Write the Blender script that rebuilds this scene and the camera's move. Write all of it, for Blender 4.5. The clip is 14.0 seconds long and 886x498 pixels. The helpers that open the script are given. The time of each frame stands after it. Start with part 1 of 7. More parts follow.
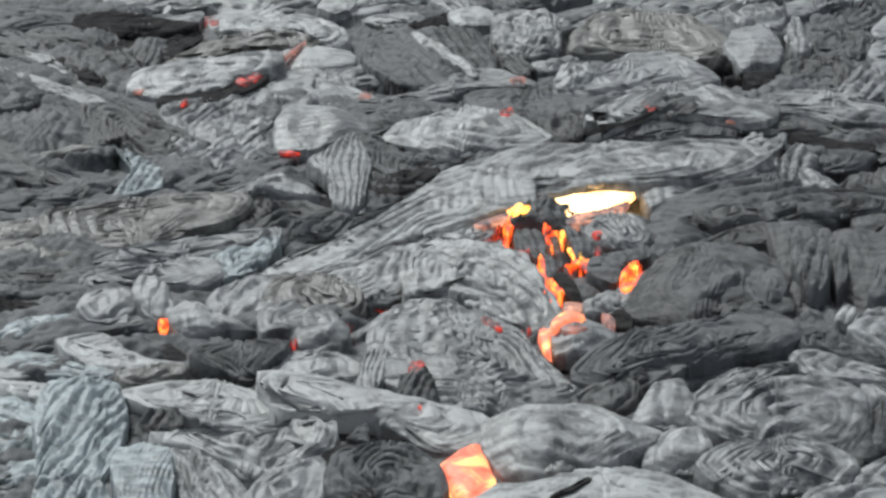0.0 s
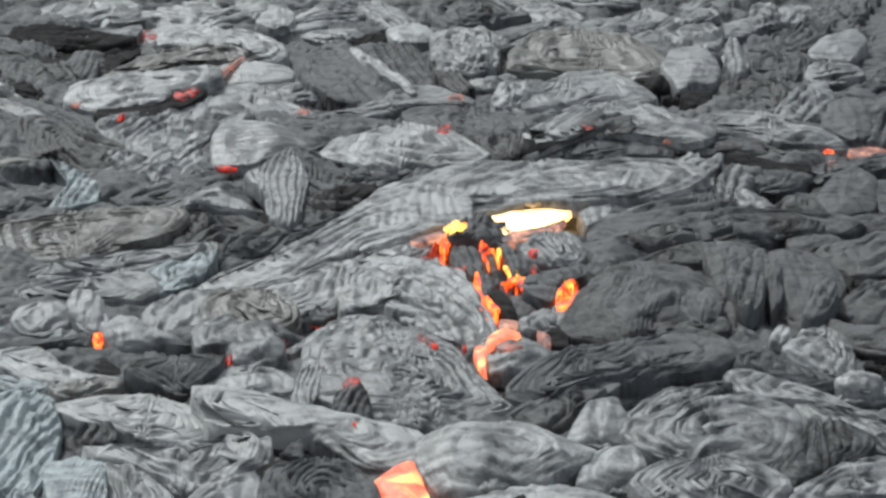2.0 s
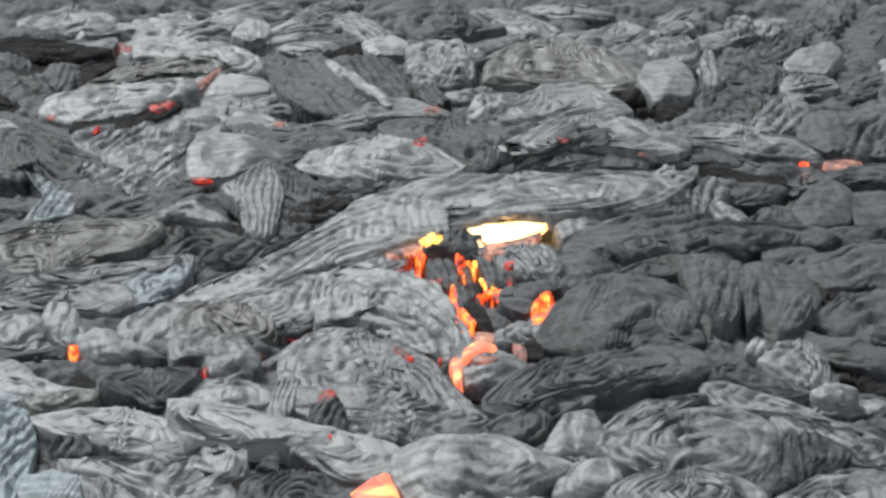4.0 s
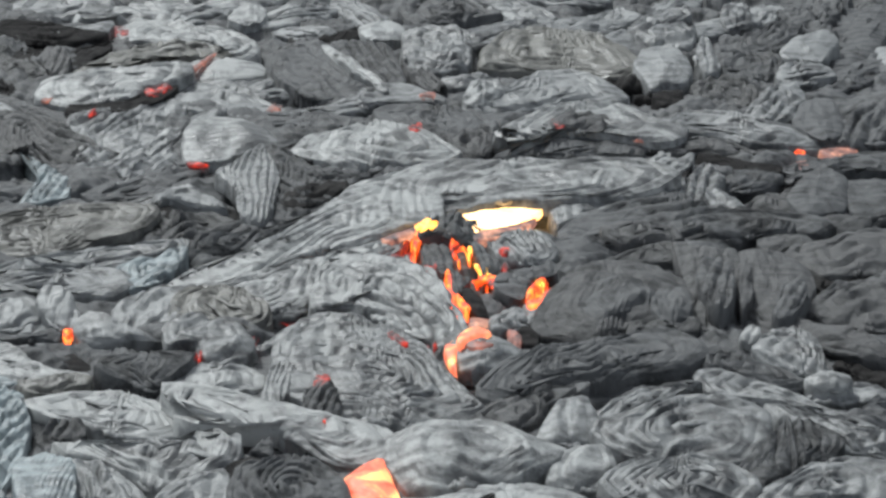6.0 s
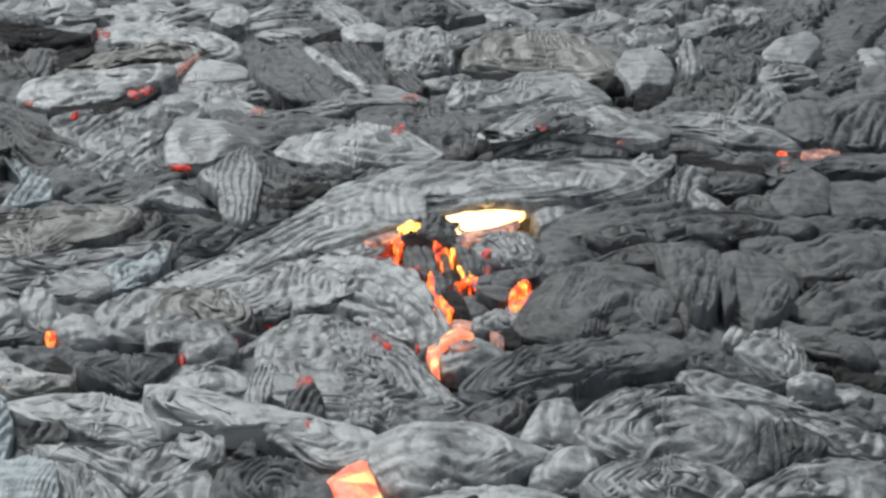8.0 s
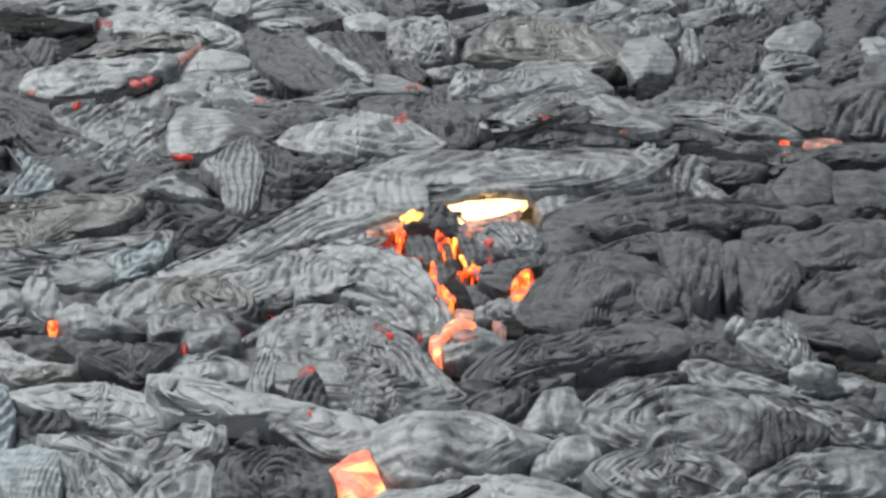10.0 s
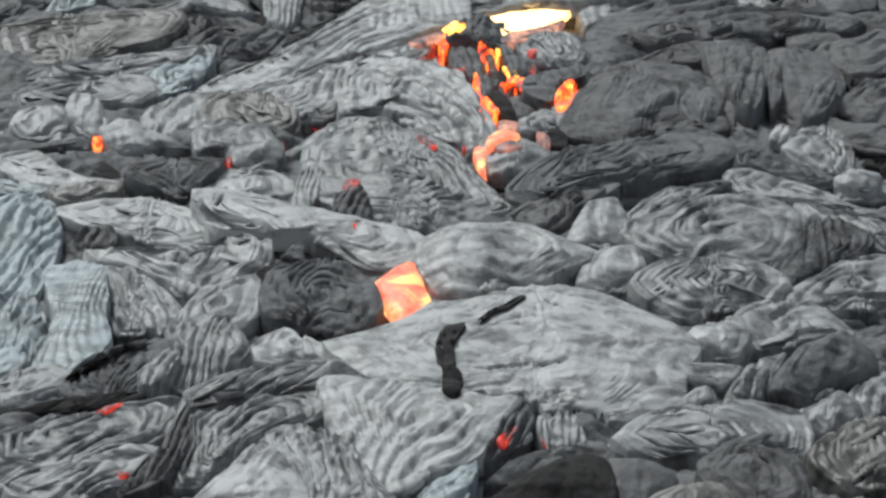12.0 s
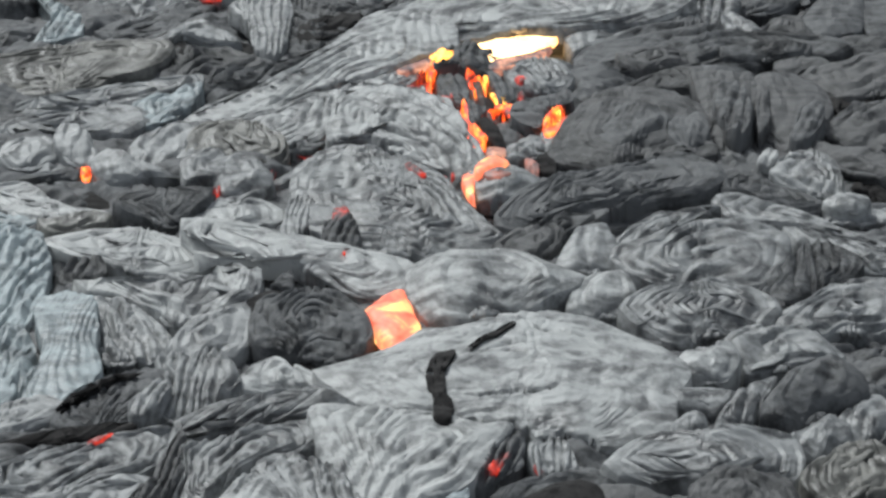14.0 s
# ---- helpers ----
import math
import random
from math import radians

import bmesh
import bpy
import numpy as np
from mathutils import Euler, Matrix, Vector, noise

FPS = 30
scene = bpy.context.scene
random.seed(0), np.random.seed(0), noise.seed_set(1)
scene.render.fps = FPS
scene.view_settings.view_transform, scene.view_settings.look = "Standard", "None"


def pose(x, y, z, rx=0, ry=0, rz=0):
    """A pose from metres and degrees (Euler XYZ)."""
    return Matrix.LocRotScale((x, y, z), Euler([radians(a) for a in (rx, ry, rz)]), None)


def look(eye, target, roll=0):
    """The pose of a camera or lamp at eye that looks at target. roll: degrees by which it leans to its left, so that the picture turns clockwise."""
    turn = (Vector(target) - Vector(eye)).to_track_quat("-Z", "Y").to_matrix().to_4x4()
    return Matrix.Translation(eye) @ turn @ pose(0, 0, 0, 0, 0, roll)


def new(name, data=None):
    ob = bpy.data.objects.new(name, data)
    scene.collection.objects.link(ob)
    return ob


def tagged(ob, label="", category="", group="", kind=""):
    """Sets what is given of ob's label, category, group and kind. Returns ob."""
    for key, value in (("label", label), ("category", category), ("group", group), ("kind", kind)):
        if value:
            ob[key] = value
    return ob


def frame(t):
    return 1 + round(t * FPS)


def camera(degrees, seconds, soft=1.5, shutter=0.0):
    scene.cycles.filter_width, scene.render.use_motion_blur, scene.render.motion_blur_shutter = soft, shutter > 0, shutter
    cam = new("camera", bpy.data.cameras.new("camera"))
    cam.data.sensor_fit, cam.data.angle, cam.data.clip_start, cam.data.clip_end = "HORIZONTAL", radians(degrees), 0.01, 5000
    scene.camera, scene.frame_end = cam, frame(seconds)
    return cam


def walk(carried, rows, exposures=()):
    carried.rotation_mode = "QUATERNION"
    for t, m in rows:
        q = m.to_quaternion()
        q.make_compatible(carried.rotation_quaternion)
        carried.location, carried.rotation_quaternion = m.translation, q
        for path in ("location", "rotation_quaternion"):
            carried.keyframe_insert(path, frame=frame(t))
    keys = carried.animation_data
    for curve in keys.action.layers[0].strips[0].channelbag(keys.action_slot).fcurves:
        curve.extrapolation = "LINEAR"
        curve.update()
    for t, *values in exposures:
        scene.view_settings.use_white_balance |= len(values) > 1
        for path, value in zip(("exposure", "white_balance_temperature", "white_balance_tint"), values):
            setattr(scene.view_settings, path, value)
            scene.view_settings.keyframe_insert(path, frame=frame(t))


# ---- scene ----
cam = camera(19, 14.0, soft=2.9)
walk(cam, [
    (0, pose(0, 0, 4.6, 69.428, 1.105, 1.999)),
    (0.1, pose(0, 0, 4.6, 69.432, 0.984, 1.813)),
    (0.2, pose(0, 0, 4.6, 69.461, 0.839, 1.567)),
    (0.3, pose(0, 0, 4.6, 69.494, 0.756, 1.480)),
    (0.4, pose(0, 0, 4.6, 69.383, 0.764, 1.632)),
    (0.5, pose(0, 0, 4.6, 69.449, 0.753, 1.735)),
    (0.6, pose(0, 0, 4.6, 69.409, 0.845, 2.028)),
    (0.7, pose(0, 0, 4.6, 69.598, 0.975, 2.421)),
    (0.8, pose(0, 0, 4.6, 69.751, 1.096, 2.791)),
    (0.9, pose(0, 0, 4.6, 69.799, 1.091, 2.831)),
    (1, pose(0, 0, 4.6, 69.752, 1.052, 2.782)),
    (1.1, pose(0, 0, 4.6, 69.799, 0.907, 2.574)),
    (1.2, pose(0, 0, 4.6, 69.811, 0.659, 2.094)),
    (1.3, pose(0, 0, 4.6, 69.803, 0.458, 1.739)),
    (1.4, pose(0, 0, 4.6, 69.784, 0.269, 1.417)),
    (1.5, pose(0, 0, 4.6, 69.753, 0.130, 1.224)),
    (2, pose(0, 0, 4.6, 69.781, 0.104, 0.902)),
    (2.5, pose(0, 0, 4.6, 69.851, 0.057, 0.727)),
    (3, pose(0, 0, 4.6, 69.866, -0.158, 0.517)),
    (3.5, pose(0, 0, 4.6, 69.973, -0.122, 0.455)),
    (3.7, pose(0, 0, 4.6, 70.067, -0.052, 0.408)),
    (6, pose(0, 0, 4.6, 69.738, -0.424, 0.426)),
    (6.5, pose(0, 0, 4.6, 69.842, -0.341, 0.371)),
    (7, pose(0, 0, 4.6, 70.118, -0.283, 0.189)),
    (7.5, pose(0, 0, 4.6, 69.999, -0.496, 0.181)),
    (7.7, pose(0, 0, 4.6, 69.829, -0.512, 0.056)),
    (9.8, pose(0, 0, 4.6, 69.683, -0.430, 0.111)),
    (10, pose(0, 0, 4.6, 69.553, -0.468, 0.098)),
    (10.5, pose(0, 0, 4.6, 68.877, -0.151, 0.546)),
    (11, pose(0, 0, 4.6, 67.980, 0.188, 0.513)),
    (11.5, pose(0, 0, 4.6, 66.364, 0.402, 0.769)),
    (12, pose(0, 0, 4.6, 65.481, 0.458, 0.743)),
    (12.5, pose(0, 0, 4.6, 65.167, 0.502, 0.785)),
    (13, pose(0, 0, 4.6, 65.391, 0.690, 0.683)),
    (13.5, pose(0, 0, 4.6, 65.557, 0.794, 0.505)),
    (14, pose(0, 0, 4.6, 66.062, 0.855, 0.315)),
], exposures=((0, 0.05, 6150, 5), (14, 0.05, 6150, 5)))

# ---------- light ----------
world = bpy.data.worlds.new("overcast_sky")
scene.world = world
world.use_nodes = True
wn, wl = world.node_tree.nodes, world.node_tree.links
sky = wn.new("ShaderNodeTexSky")
sky.sky_type = "NISHITA"
sky.sun_disc = False
sky.sun_elevation = radians(53)
sky.sun_rotation = radians(-35)
sky.air_density, sky.dust_density = 1.0, 4.0
pale = wn.new("ShaderNodeHueSaturation")
pale.inputs["Saturation"].default_value = 0.34
wl.new(sky.outputs["Color"], pale.inputs["Color"])
wl.new(pale.outputs["Color"], wn["Background"].inputs["Color"])
wn["Background"].inputs["Strength"].default_value = 0.10

sun_data = bpy.data.lights.new("sun", "SUN")
sun_data.energy, sun_data.angle, sun_data.color = 2.0, radians(12), (1.0, 0.99, 0.97)
sun = new("sun", sun_data)
sun.matrix_world = look((-8, 20, 19), (0, 8, 0))


# ---------- materials ----------
def crust(name, dark, light, rough=(0.30, 0.58), scale=1.0, shine=0.5, pitted=0.3):
    """Cooled lava skin: glassy silvery film over dark basalt, with grain, mottling and wear."""
    mat = bpy.data.materials.new(name)
    mat.use_nodes = True
    n, l = mat.node_tree.nodes, mat.node_tree.links
    bsdf = n["Principled BSDF"]
    geo = n.new("ShaderNodeNewGeometry")
    info = n.new("ShaderNodeObjectInfo")
    big = n.new("ShaderNodeTexNoise")
    big.inputs["Scale"].default_value, big.inputs["Detail"].default_value, big.inputs["Roughness"].default_value = 5.5 * scale, 6, 0.62
    big.inputs["Distortion"].default_value = 0.8
    fine = n.new("ShaderNodeTexNoise")
    fine.inputs["Scale"].default_value, fine.inputs["Detail"].default_value, fine.inputs["Roughness"].default_value = 46 * scale, 5, 0.65
    l.new(geo.outputs["Position"], big.inputs["Vector"])
    l.new(geo.outputs["Position"], fine.inputs["Vector"])
    mix = n.new("ShaderNodeMath")
    mix.operation = "MULTIPLY_ADD"
    l.new(fine.outputs["Fac"], mix.inputs[0])
    mix.inputs[1].default_value = 0.36
    l.new(big.outputs["Fac"], mix.inputs[2])
    vary = n.new("ShaderNodeMath")
    vary.operation = "MULTIPLY_ADD"
    l.new(info.outputs["Random"], vary.inputs[0])
    vary.inputs[1].default_value = 0.11
    l.new(mix.outputs[0], vary.inputs[2])
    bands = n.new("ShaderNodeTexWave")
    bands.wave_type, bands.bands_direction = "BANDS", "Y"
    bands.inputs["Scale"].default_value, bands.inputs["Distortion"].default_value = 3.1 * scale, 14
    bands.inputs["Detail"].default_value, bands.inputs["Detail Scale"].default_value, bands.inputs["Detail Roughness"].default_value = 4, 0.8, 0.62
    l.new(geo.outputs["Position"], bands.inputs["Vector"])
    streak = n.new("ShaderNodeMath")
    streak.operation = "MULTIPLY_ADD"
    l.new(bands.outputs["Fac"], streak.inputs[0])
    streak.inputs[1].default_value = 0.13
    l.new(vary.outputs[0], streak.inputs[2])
    wide = n.new("ShaderNodeTexNoise")
    wide.inputs["Scale"].default_value, wide.inputs["Detail"].default_value = 1.7, 3
    l.new(geo.outputs["Position"], wide.inputs["Vector"])
    drift = n.new("ShaderNodeMath")
    drift.operation = "MULTIPLY_ADD"
    l.new(wide.outputs["Fac"], drift.inputs[0])
    drift.inputs[1].default_value = 0.30
    l.new(streak.outputs[0], drift.inputs[2])
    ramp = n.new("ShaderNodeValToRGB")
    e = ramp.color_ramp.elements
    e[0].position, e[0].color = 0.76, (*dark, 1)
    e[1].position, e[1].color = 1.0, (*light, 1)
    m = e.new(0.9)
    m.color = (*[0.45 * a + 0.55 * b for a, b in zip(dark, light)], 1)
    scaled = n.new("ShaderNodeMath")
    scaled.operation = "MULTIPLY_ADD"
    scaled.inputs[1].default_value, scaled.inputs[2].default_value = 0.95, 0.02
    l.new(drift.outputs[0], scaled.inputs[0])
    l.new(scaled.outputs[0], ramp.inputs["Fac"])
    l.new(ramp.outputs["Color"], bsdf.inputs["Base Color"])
    rr = n.new("ShaderNodeMapRange")
    rr.inputs["From Min"].default_value, rr.inputs["From Max"].default_value = 0.3, 0.7
    rr.inputs["To Min"].default_value, rr.inputs["To Max"].default_value = rough
    l.new(big.outputs["Fac"], rr.inputs["Value"])
    l.new(rr.outputs["Result"], bsdf.inputs["Roughness"])
    bsdf.inputs["Specular IOR Level"].default_value = shine
    # small wrinkles of the skin, about 4 cm apart, then the grain
    folds = n.new("ShaderNodeTexWave")
    folds.wave_type, folds.bands_direction, folds.wave_profile = "BANDS", "Y", "SIN"
    folds.inputs["Scale"].default_value, folds.inputs["Distortion"].default_value = 5.5 * scale, 9
    folds.inputs["Detail"].default_value, folds.inputs["Detail Scale"].default_value, folds.inputs["Detail Roughness"].default_value = 3, 0.55, 0.6
    l.new(geo.outputs["Position"], folds.inputs["Vector"])
    wrinkle = n.new("ShaderNodeBump")
    wrinkle.inputs["Strength"].default_value, wrinkle.inputs["Distance"].default_value = 0.16, 0.02
    l.new(folds.outputs["Fac"], wrinkle.inputs["Height"])
    bump = n.new("ShaderNodeBump")
    bump.inputs["Strength"].default_value, bump.inputs["Distance"].default_value = pitted, 0.012
    l.new(fine.outputs["Fac"], bump.inputs["Height"])
    l.new(wrinkle.outputs["Normal"], bump.inputs["Normal"])
    l.new(bump.outputs["Normal"], bsdf.inputs["Normal"])
    return mat


def molten(name, cool, mid, hot, scale, low, high, power):
    """Glowing lava: a hot core mottled with a cooling skin."""
    mat = bpy.data.materials.new(name)
    mat.use_nodes = True
    n, l = mat.node_tree.nodes, mat.node_tree.links
    bsdf = n["Principled BSDF"]
    bsdf.inputs["Base Color"].default_value = (0.05, 0.04, 0.04, 1)
    bsdf.inputs["Roughness"].default_value = 0.5
    geo = n.new("ShaderNodeNewGeometry")
    spots = n.new("ShaderNodeTexNoise")
    spots.inputs["Scale"].default_value, spots.inputs["Detail"].default_value = scale, 4
    spots.inputs["Distortion"].default_value = 0.6
    l.new(geo.outputs["Position"], spots.inputs["Vector"])
    ramp = n.new("ShaderNodeValToRGB")
    e = ramp.color_ramp.elements
    e[0].position, e[0].color = low, (*cool, 1)
    e[1].position, e[1].color = high, (*hot, 1)
    e.new(0.5 * (low + high)).color = (*mid, 1)
    l.new(spots.outputs["Fac"], ramp.inputs["Fac"])
    l.new(ramp.outputs["Color"], bsdf.inputs["Emission Color"])
    bsdf.inputs["Emission Strength"].default_value = power
    bump = n.new("ShaderNodeBump")
    bump.inputs["Distance"].default_value = 0.01
    l.new(spots.outputs["Fac"], bump.inputs["Height"])
    l.new(bump.outputs["Normal"], bsdf.inputs["Normal"])
    return mat


CRUST = {
    "pale": crust("pale_silvery_crust", (0.12, 0.121, 0.121), (0.395, 0.40, 0.392)),
    "grey": crust("grey_crust", (0.07, 0.071, 0.072), (0.285, 0.29, 0.288)),
    "dark": crust("dark_crust", (0.028, 0.028, 0.029), (0.125, 0.127, 0.129), (0.45, 0.7), shine=0.35, pitted=0.55),
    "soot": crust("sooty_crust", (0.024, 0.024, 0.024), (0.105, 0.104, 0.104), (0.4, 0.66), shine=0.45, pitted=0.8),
    "deep": crust("deep_grey_crust", (0.034, 0.034, 0.035), (0.145, 0.147, 0.149), (0.5, 0.75), shine=0.3),
    # black rock, and the painted shade of gaps and hollows
    "black": crust("black_crust_and_shade", (0.012, 0.011, 0.011), (0.04, 0.038, 0.037), (0.7, 0.9), shine=0.12),
    "brown": crust("brown_crust", (0.052, 0.05, 0.044), (0.19, 0.185, 0.168)),
    "blue": crust("bluish_glassy_crust", (0.115, 0.132, 0.138), (0.36, 0.405, 0.415)),
    "hot": molten("white_hot_lava", (3.0, 0.85, 0.12), (4.0, 2.0, 0.6), (4.5, 2.9, 1.3), 6, 0.25, 0.6, 1.0),
    "orange": molten("orange_lava", (0.16, 0.010, 0.006), (1.7, 0.13, 0.016), (2.5, 0.62, 0.05), 15, 0.36, 0.66, 1.25),
    "gold": molten("golden_lava", (1.6, 0.30, 0.02), (2.2, 0.85, 0.08), (2.8, 1.5, 0.25), 18, 0.3, 0.6, 1.2),
    "toe": molten("bright_toe_lava", (1.2, 0.15, 0.06), (1.35, 0.33, 0.16), (1.9, 1.0, 0.30), 9, 0.36, 0.66, 1.0),
    "red": molten("dull_red_lava", (0.012, 0.004, 0.004), (0.30, 0.014, 0.008), (0.95, 0.055, 0.02), 17, 0.38, 0.7, 1.0),
    "blush": molten("cooling_rosy_skin", (0.07, 0.05, 0.045), (0.22, 0.09, 0.07), (0.55, 0.19, 0.13), 14, 0.32, 0.7, 1.0),
    "rosy": molten("fading_pink_lava_skin", (0.06, 0.04, 0.038), (0.34, 0.13, 0.095), (1.0, 0.45, 0.27), 12, 0.32, 0.66, 1.0),
}

# ---------- relief ----------
PERM = np.random.RandomState(7).permutation(4096)
GRAD = np.random.RandomState(8).uniform(0, 2 * math.pi, 4096)


def grain(x, y, seed=0):
    """Gradient noise of arrays, about -1 to 1."""
    x, y = 0.83 * x - 0.56 * y, 0.56 * x + 0.83 * y
    xi, yi = np.floor(x).astype(int), np.floor(y).astype(int)
    fx, fy = x - xi, y - yi
    sx, sy = fx ** 3 * (fx * (6 * fx - 15) + 10), fy ** 3 * (fy * (6 * fy - 15) + 10)

    def corner(i, j):
        a = GRAD[PERM[(PERM[(xi + i + 31 * seed) & 4095] + yi + j) & 4095]]
        return np.cos(a) * (fx - i) + np.sin(a) * (fy - j)

    low = corner(0, 0) * (1 - sx) + corner(1, 0) * sx
    high = corner(0, 1) * (1 - sx) + corner(1, 1) * sx
    return 1.5 * (low * (1 - sy) + high * sy)


def layers(x, y, octaves=4, seed=0, gain=0.5):
    total, size, amount = 0, 1.0, 1.0
    for k in range(octaves):
        total = total + amount * grain(x * size, y * size, seed + 5 * k)
        size, amount = size * 2.03, amount * gain
    return total


def ropes(phase):
    """Round-backed strands with sharp valleys between them, 0 to 1."""
    return np.abs(np.sin(phase)) ** 0.6


def sheet(verts, rows, cols):
    """A smooth mesh over a grid of points."""
    k = np.arange(rows * cols).reshape(rows, cols)
    quads = np.stack([k[:-1, :-1], k[:-1, 1:], k[1:, 1:], k[1:, :-1]], -1).reshape(-1, 4)
    me = bpy.data.meshes.new("lava")
    me.vertices.add(len(verts))
    me.vertices.foreach_set("co", np.ascontiguousarray(verts, dtype=np.float32).ravel())
    me.loops.add(quads.size)
    me.loops.foreach_set("vertex_index", quads.astype(np.int32).ravel())
    me.polygons.add(len(quads))
    me.polygons.foreach_set("loop_start", np.arange(0, quads.size, 4, dtype=np.int32))
    me.polygons.foreach_set("use_smooth", np.ones(len(quads), dtype=bool))
    me.update(calc_edges=True)
    return me


FOOTPRINTS = []
TOPS = []
COUNT = [0]
SOLID = ("pale", "grey", "dark", "soot", "black", "brown", "blue")


def strands_of_flow(x, y, seed):
    """Wrinkles that swirl over the plan, in metres: strands about 6 cm apart, bent by slow eddies."""
    slow = layers(x * 0.9 + seed * 0.37, y * 0.55, 2, seed % 40)
    turn = 2.6 * grain(x * 0.5 + seed * 0.11, y * 0.35, 3)
    phase = (y * np.cos(0.35 * turn) + x * np.sin(0.35 * turn)) * 32 + 8 * slow + 1.0 * layers(x * 2.5, y * 6, 2, 17)
    return phase


def shape_of(seed, c, u, v, w, solid, bend, square, round_, calm):
    """The lobe's bare surface: a function of places in its own -1 to 1."""
    dice = random.Random(seed)
    tip, tilt = dice.uniform(-0.25, 0.25), dice.uniform(-0.4, 0.15)
    ragged = (0.3 if calm else 1.0) if solid else 0.9

    def surface(x, y):
        r = np.sqrt(x * x + y * y)
        ex = 0.24 * grain(1.5 * x + seed, 1.5 * y) + 0.07 * grain(3.5 * x, 3.5 * y + seed)
        ey = 0.26 * grain(1.5 * x, 1.5 * y + 7 * seed) + 0.10 * grain(3.5 * x + 5, 3.5 * y + seed)
        if not solid:
            ex, ey = ex + 0.06 * grain(6 * x + seed, 6 * y), ey + 0.08 * grain(6 * x, 6 * y + seed)
        px, py = 1.04 * x + ragged * ex, 1.04 * y + ragged * ey + bend * (x * x - 0.4)
        high = np.clip(1 - r ** square, 0, 1) ** round_
        high = high * (1 + 0.35 * grain(x * 1.8 + seed, y * 1.8) + ((tip * x + tilt * y) if solid else 0))
        return np.array(c) + px[..., None] * np.array(u) + py[..., None] * np.array(v) + high[..., None] * np.array(w)

    return surface


def strand(parent, surface, xs, ys, side, tall, skin, seed, name="rope"):
    """One rope of folded skin lying on a lobe along the line xs, ys of the lobe's own places."""
    mid = surface(xs, ys)
    n, m = len(xs), 7
    along = np.gradient(mid, axis=0)
    along /= np.linalg.norm(along, axis=-1, keepdims=True) + 1e-9
    up = np.array((0.0, 0.0, 1.0)) + 0 * along
    out = np.cross(along, up)
    out /= np.linalg.norm(out, axis=-1, keepdims=True) + 1e-9
    t = np.linspace(0, 1, n)
    body = np.clip(np.sin(math.pi * np.clip(t, 0.015, 0.985)), 0, 1) ** 0.5 * (1 + 0.35 * grain(t * 7 + seed, t * 0 + 0.5 + seed))
    k = np.linspace(-0.25 * math.pi, 1.25 * math.pi, m)
    ring = mid[:, None] + (side * body)[:, None, None] * np.cos(k)[None, :, None] * out[:, None] + (tall * body)[:, None, None] * np.sin(k)[None, :, None] * up[:, None]
    ring[..., 2] -= 0.25 * tall
    at = np.array(parent.location)
    me = sheet(ring.reshape(-1, 3) - at, n, m)
    me.materials.append(CRUST[skin])
    ob = new(name, me)
    ob.parent = parent


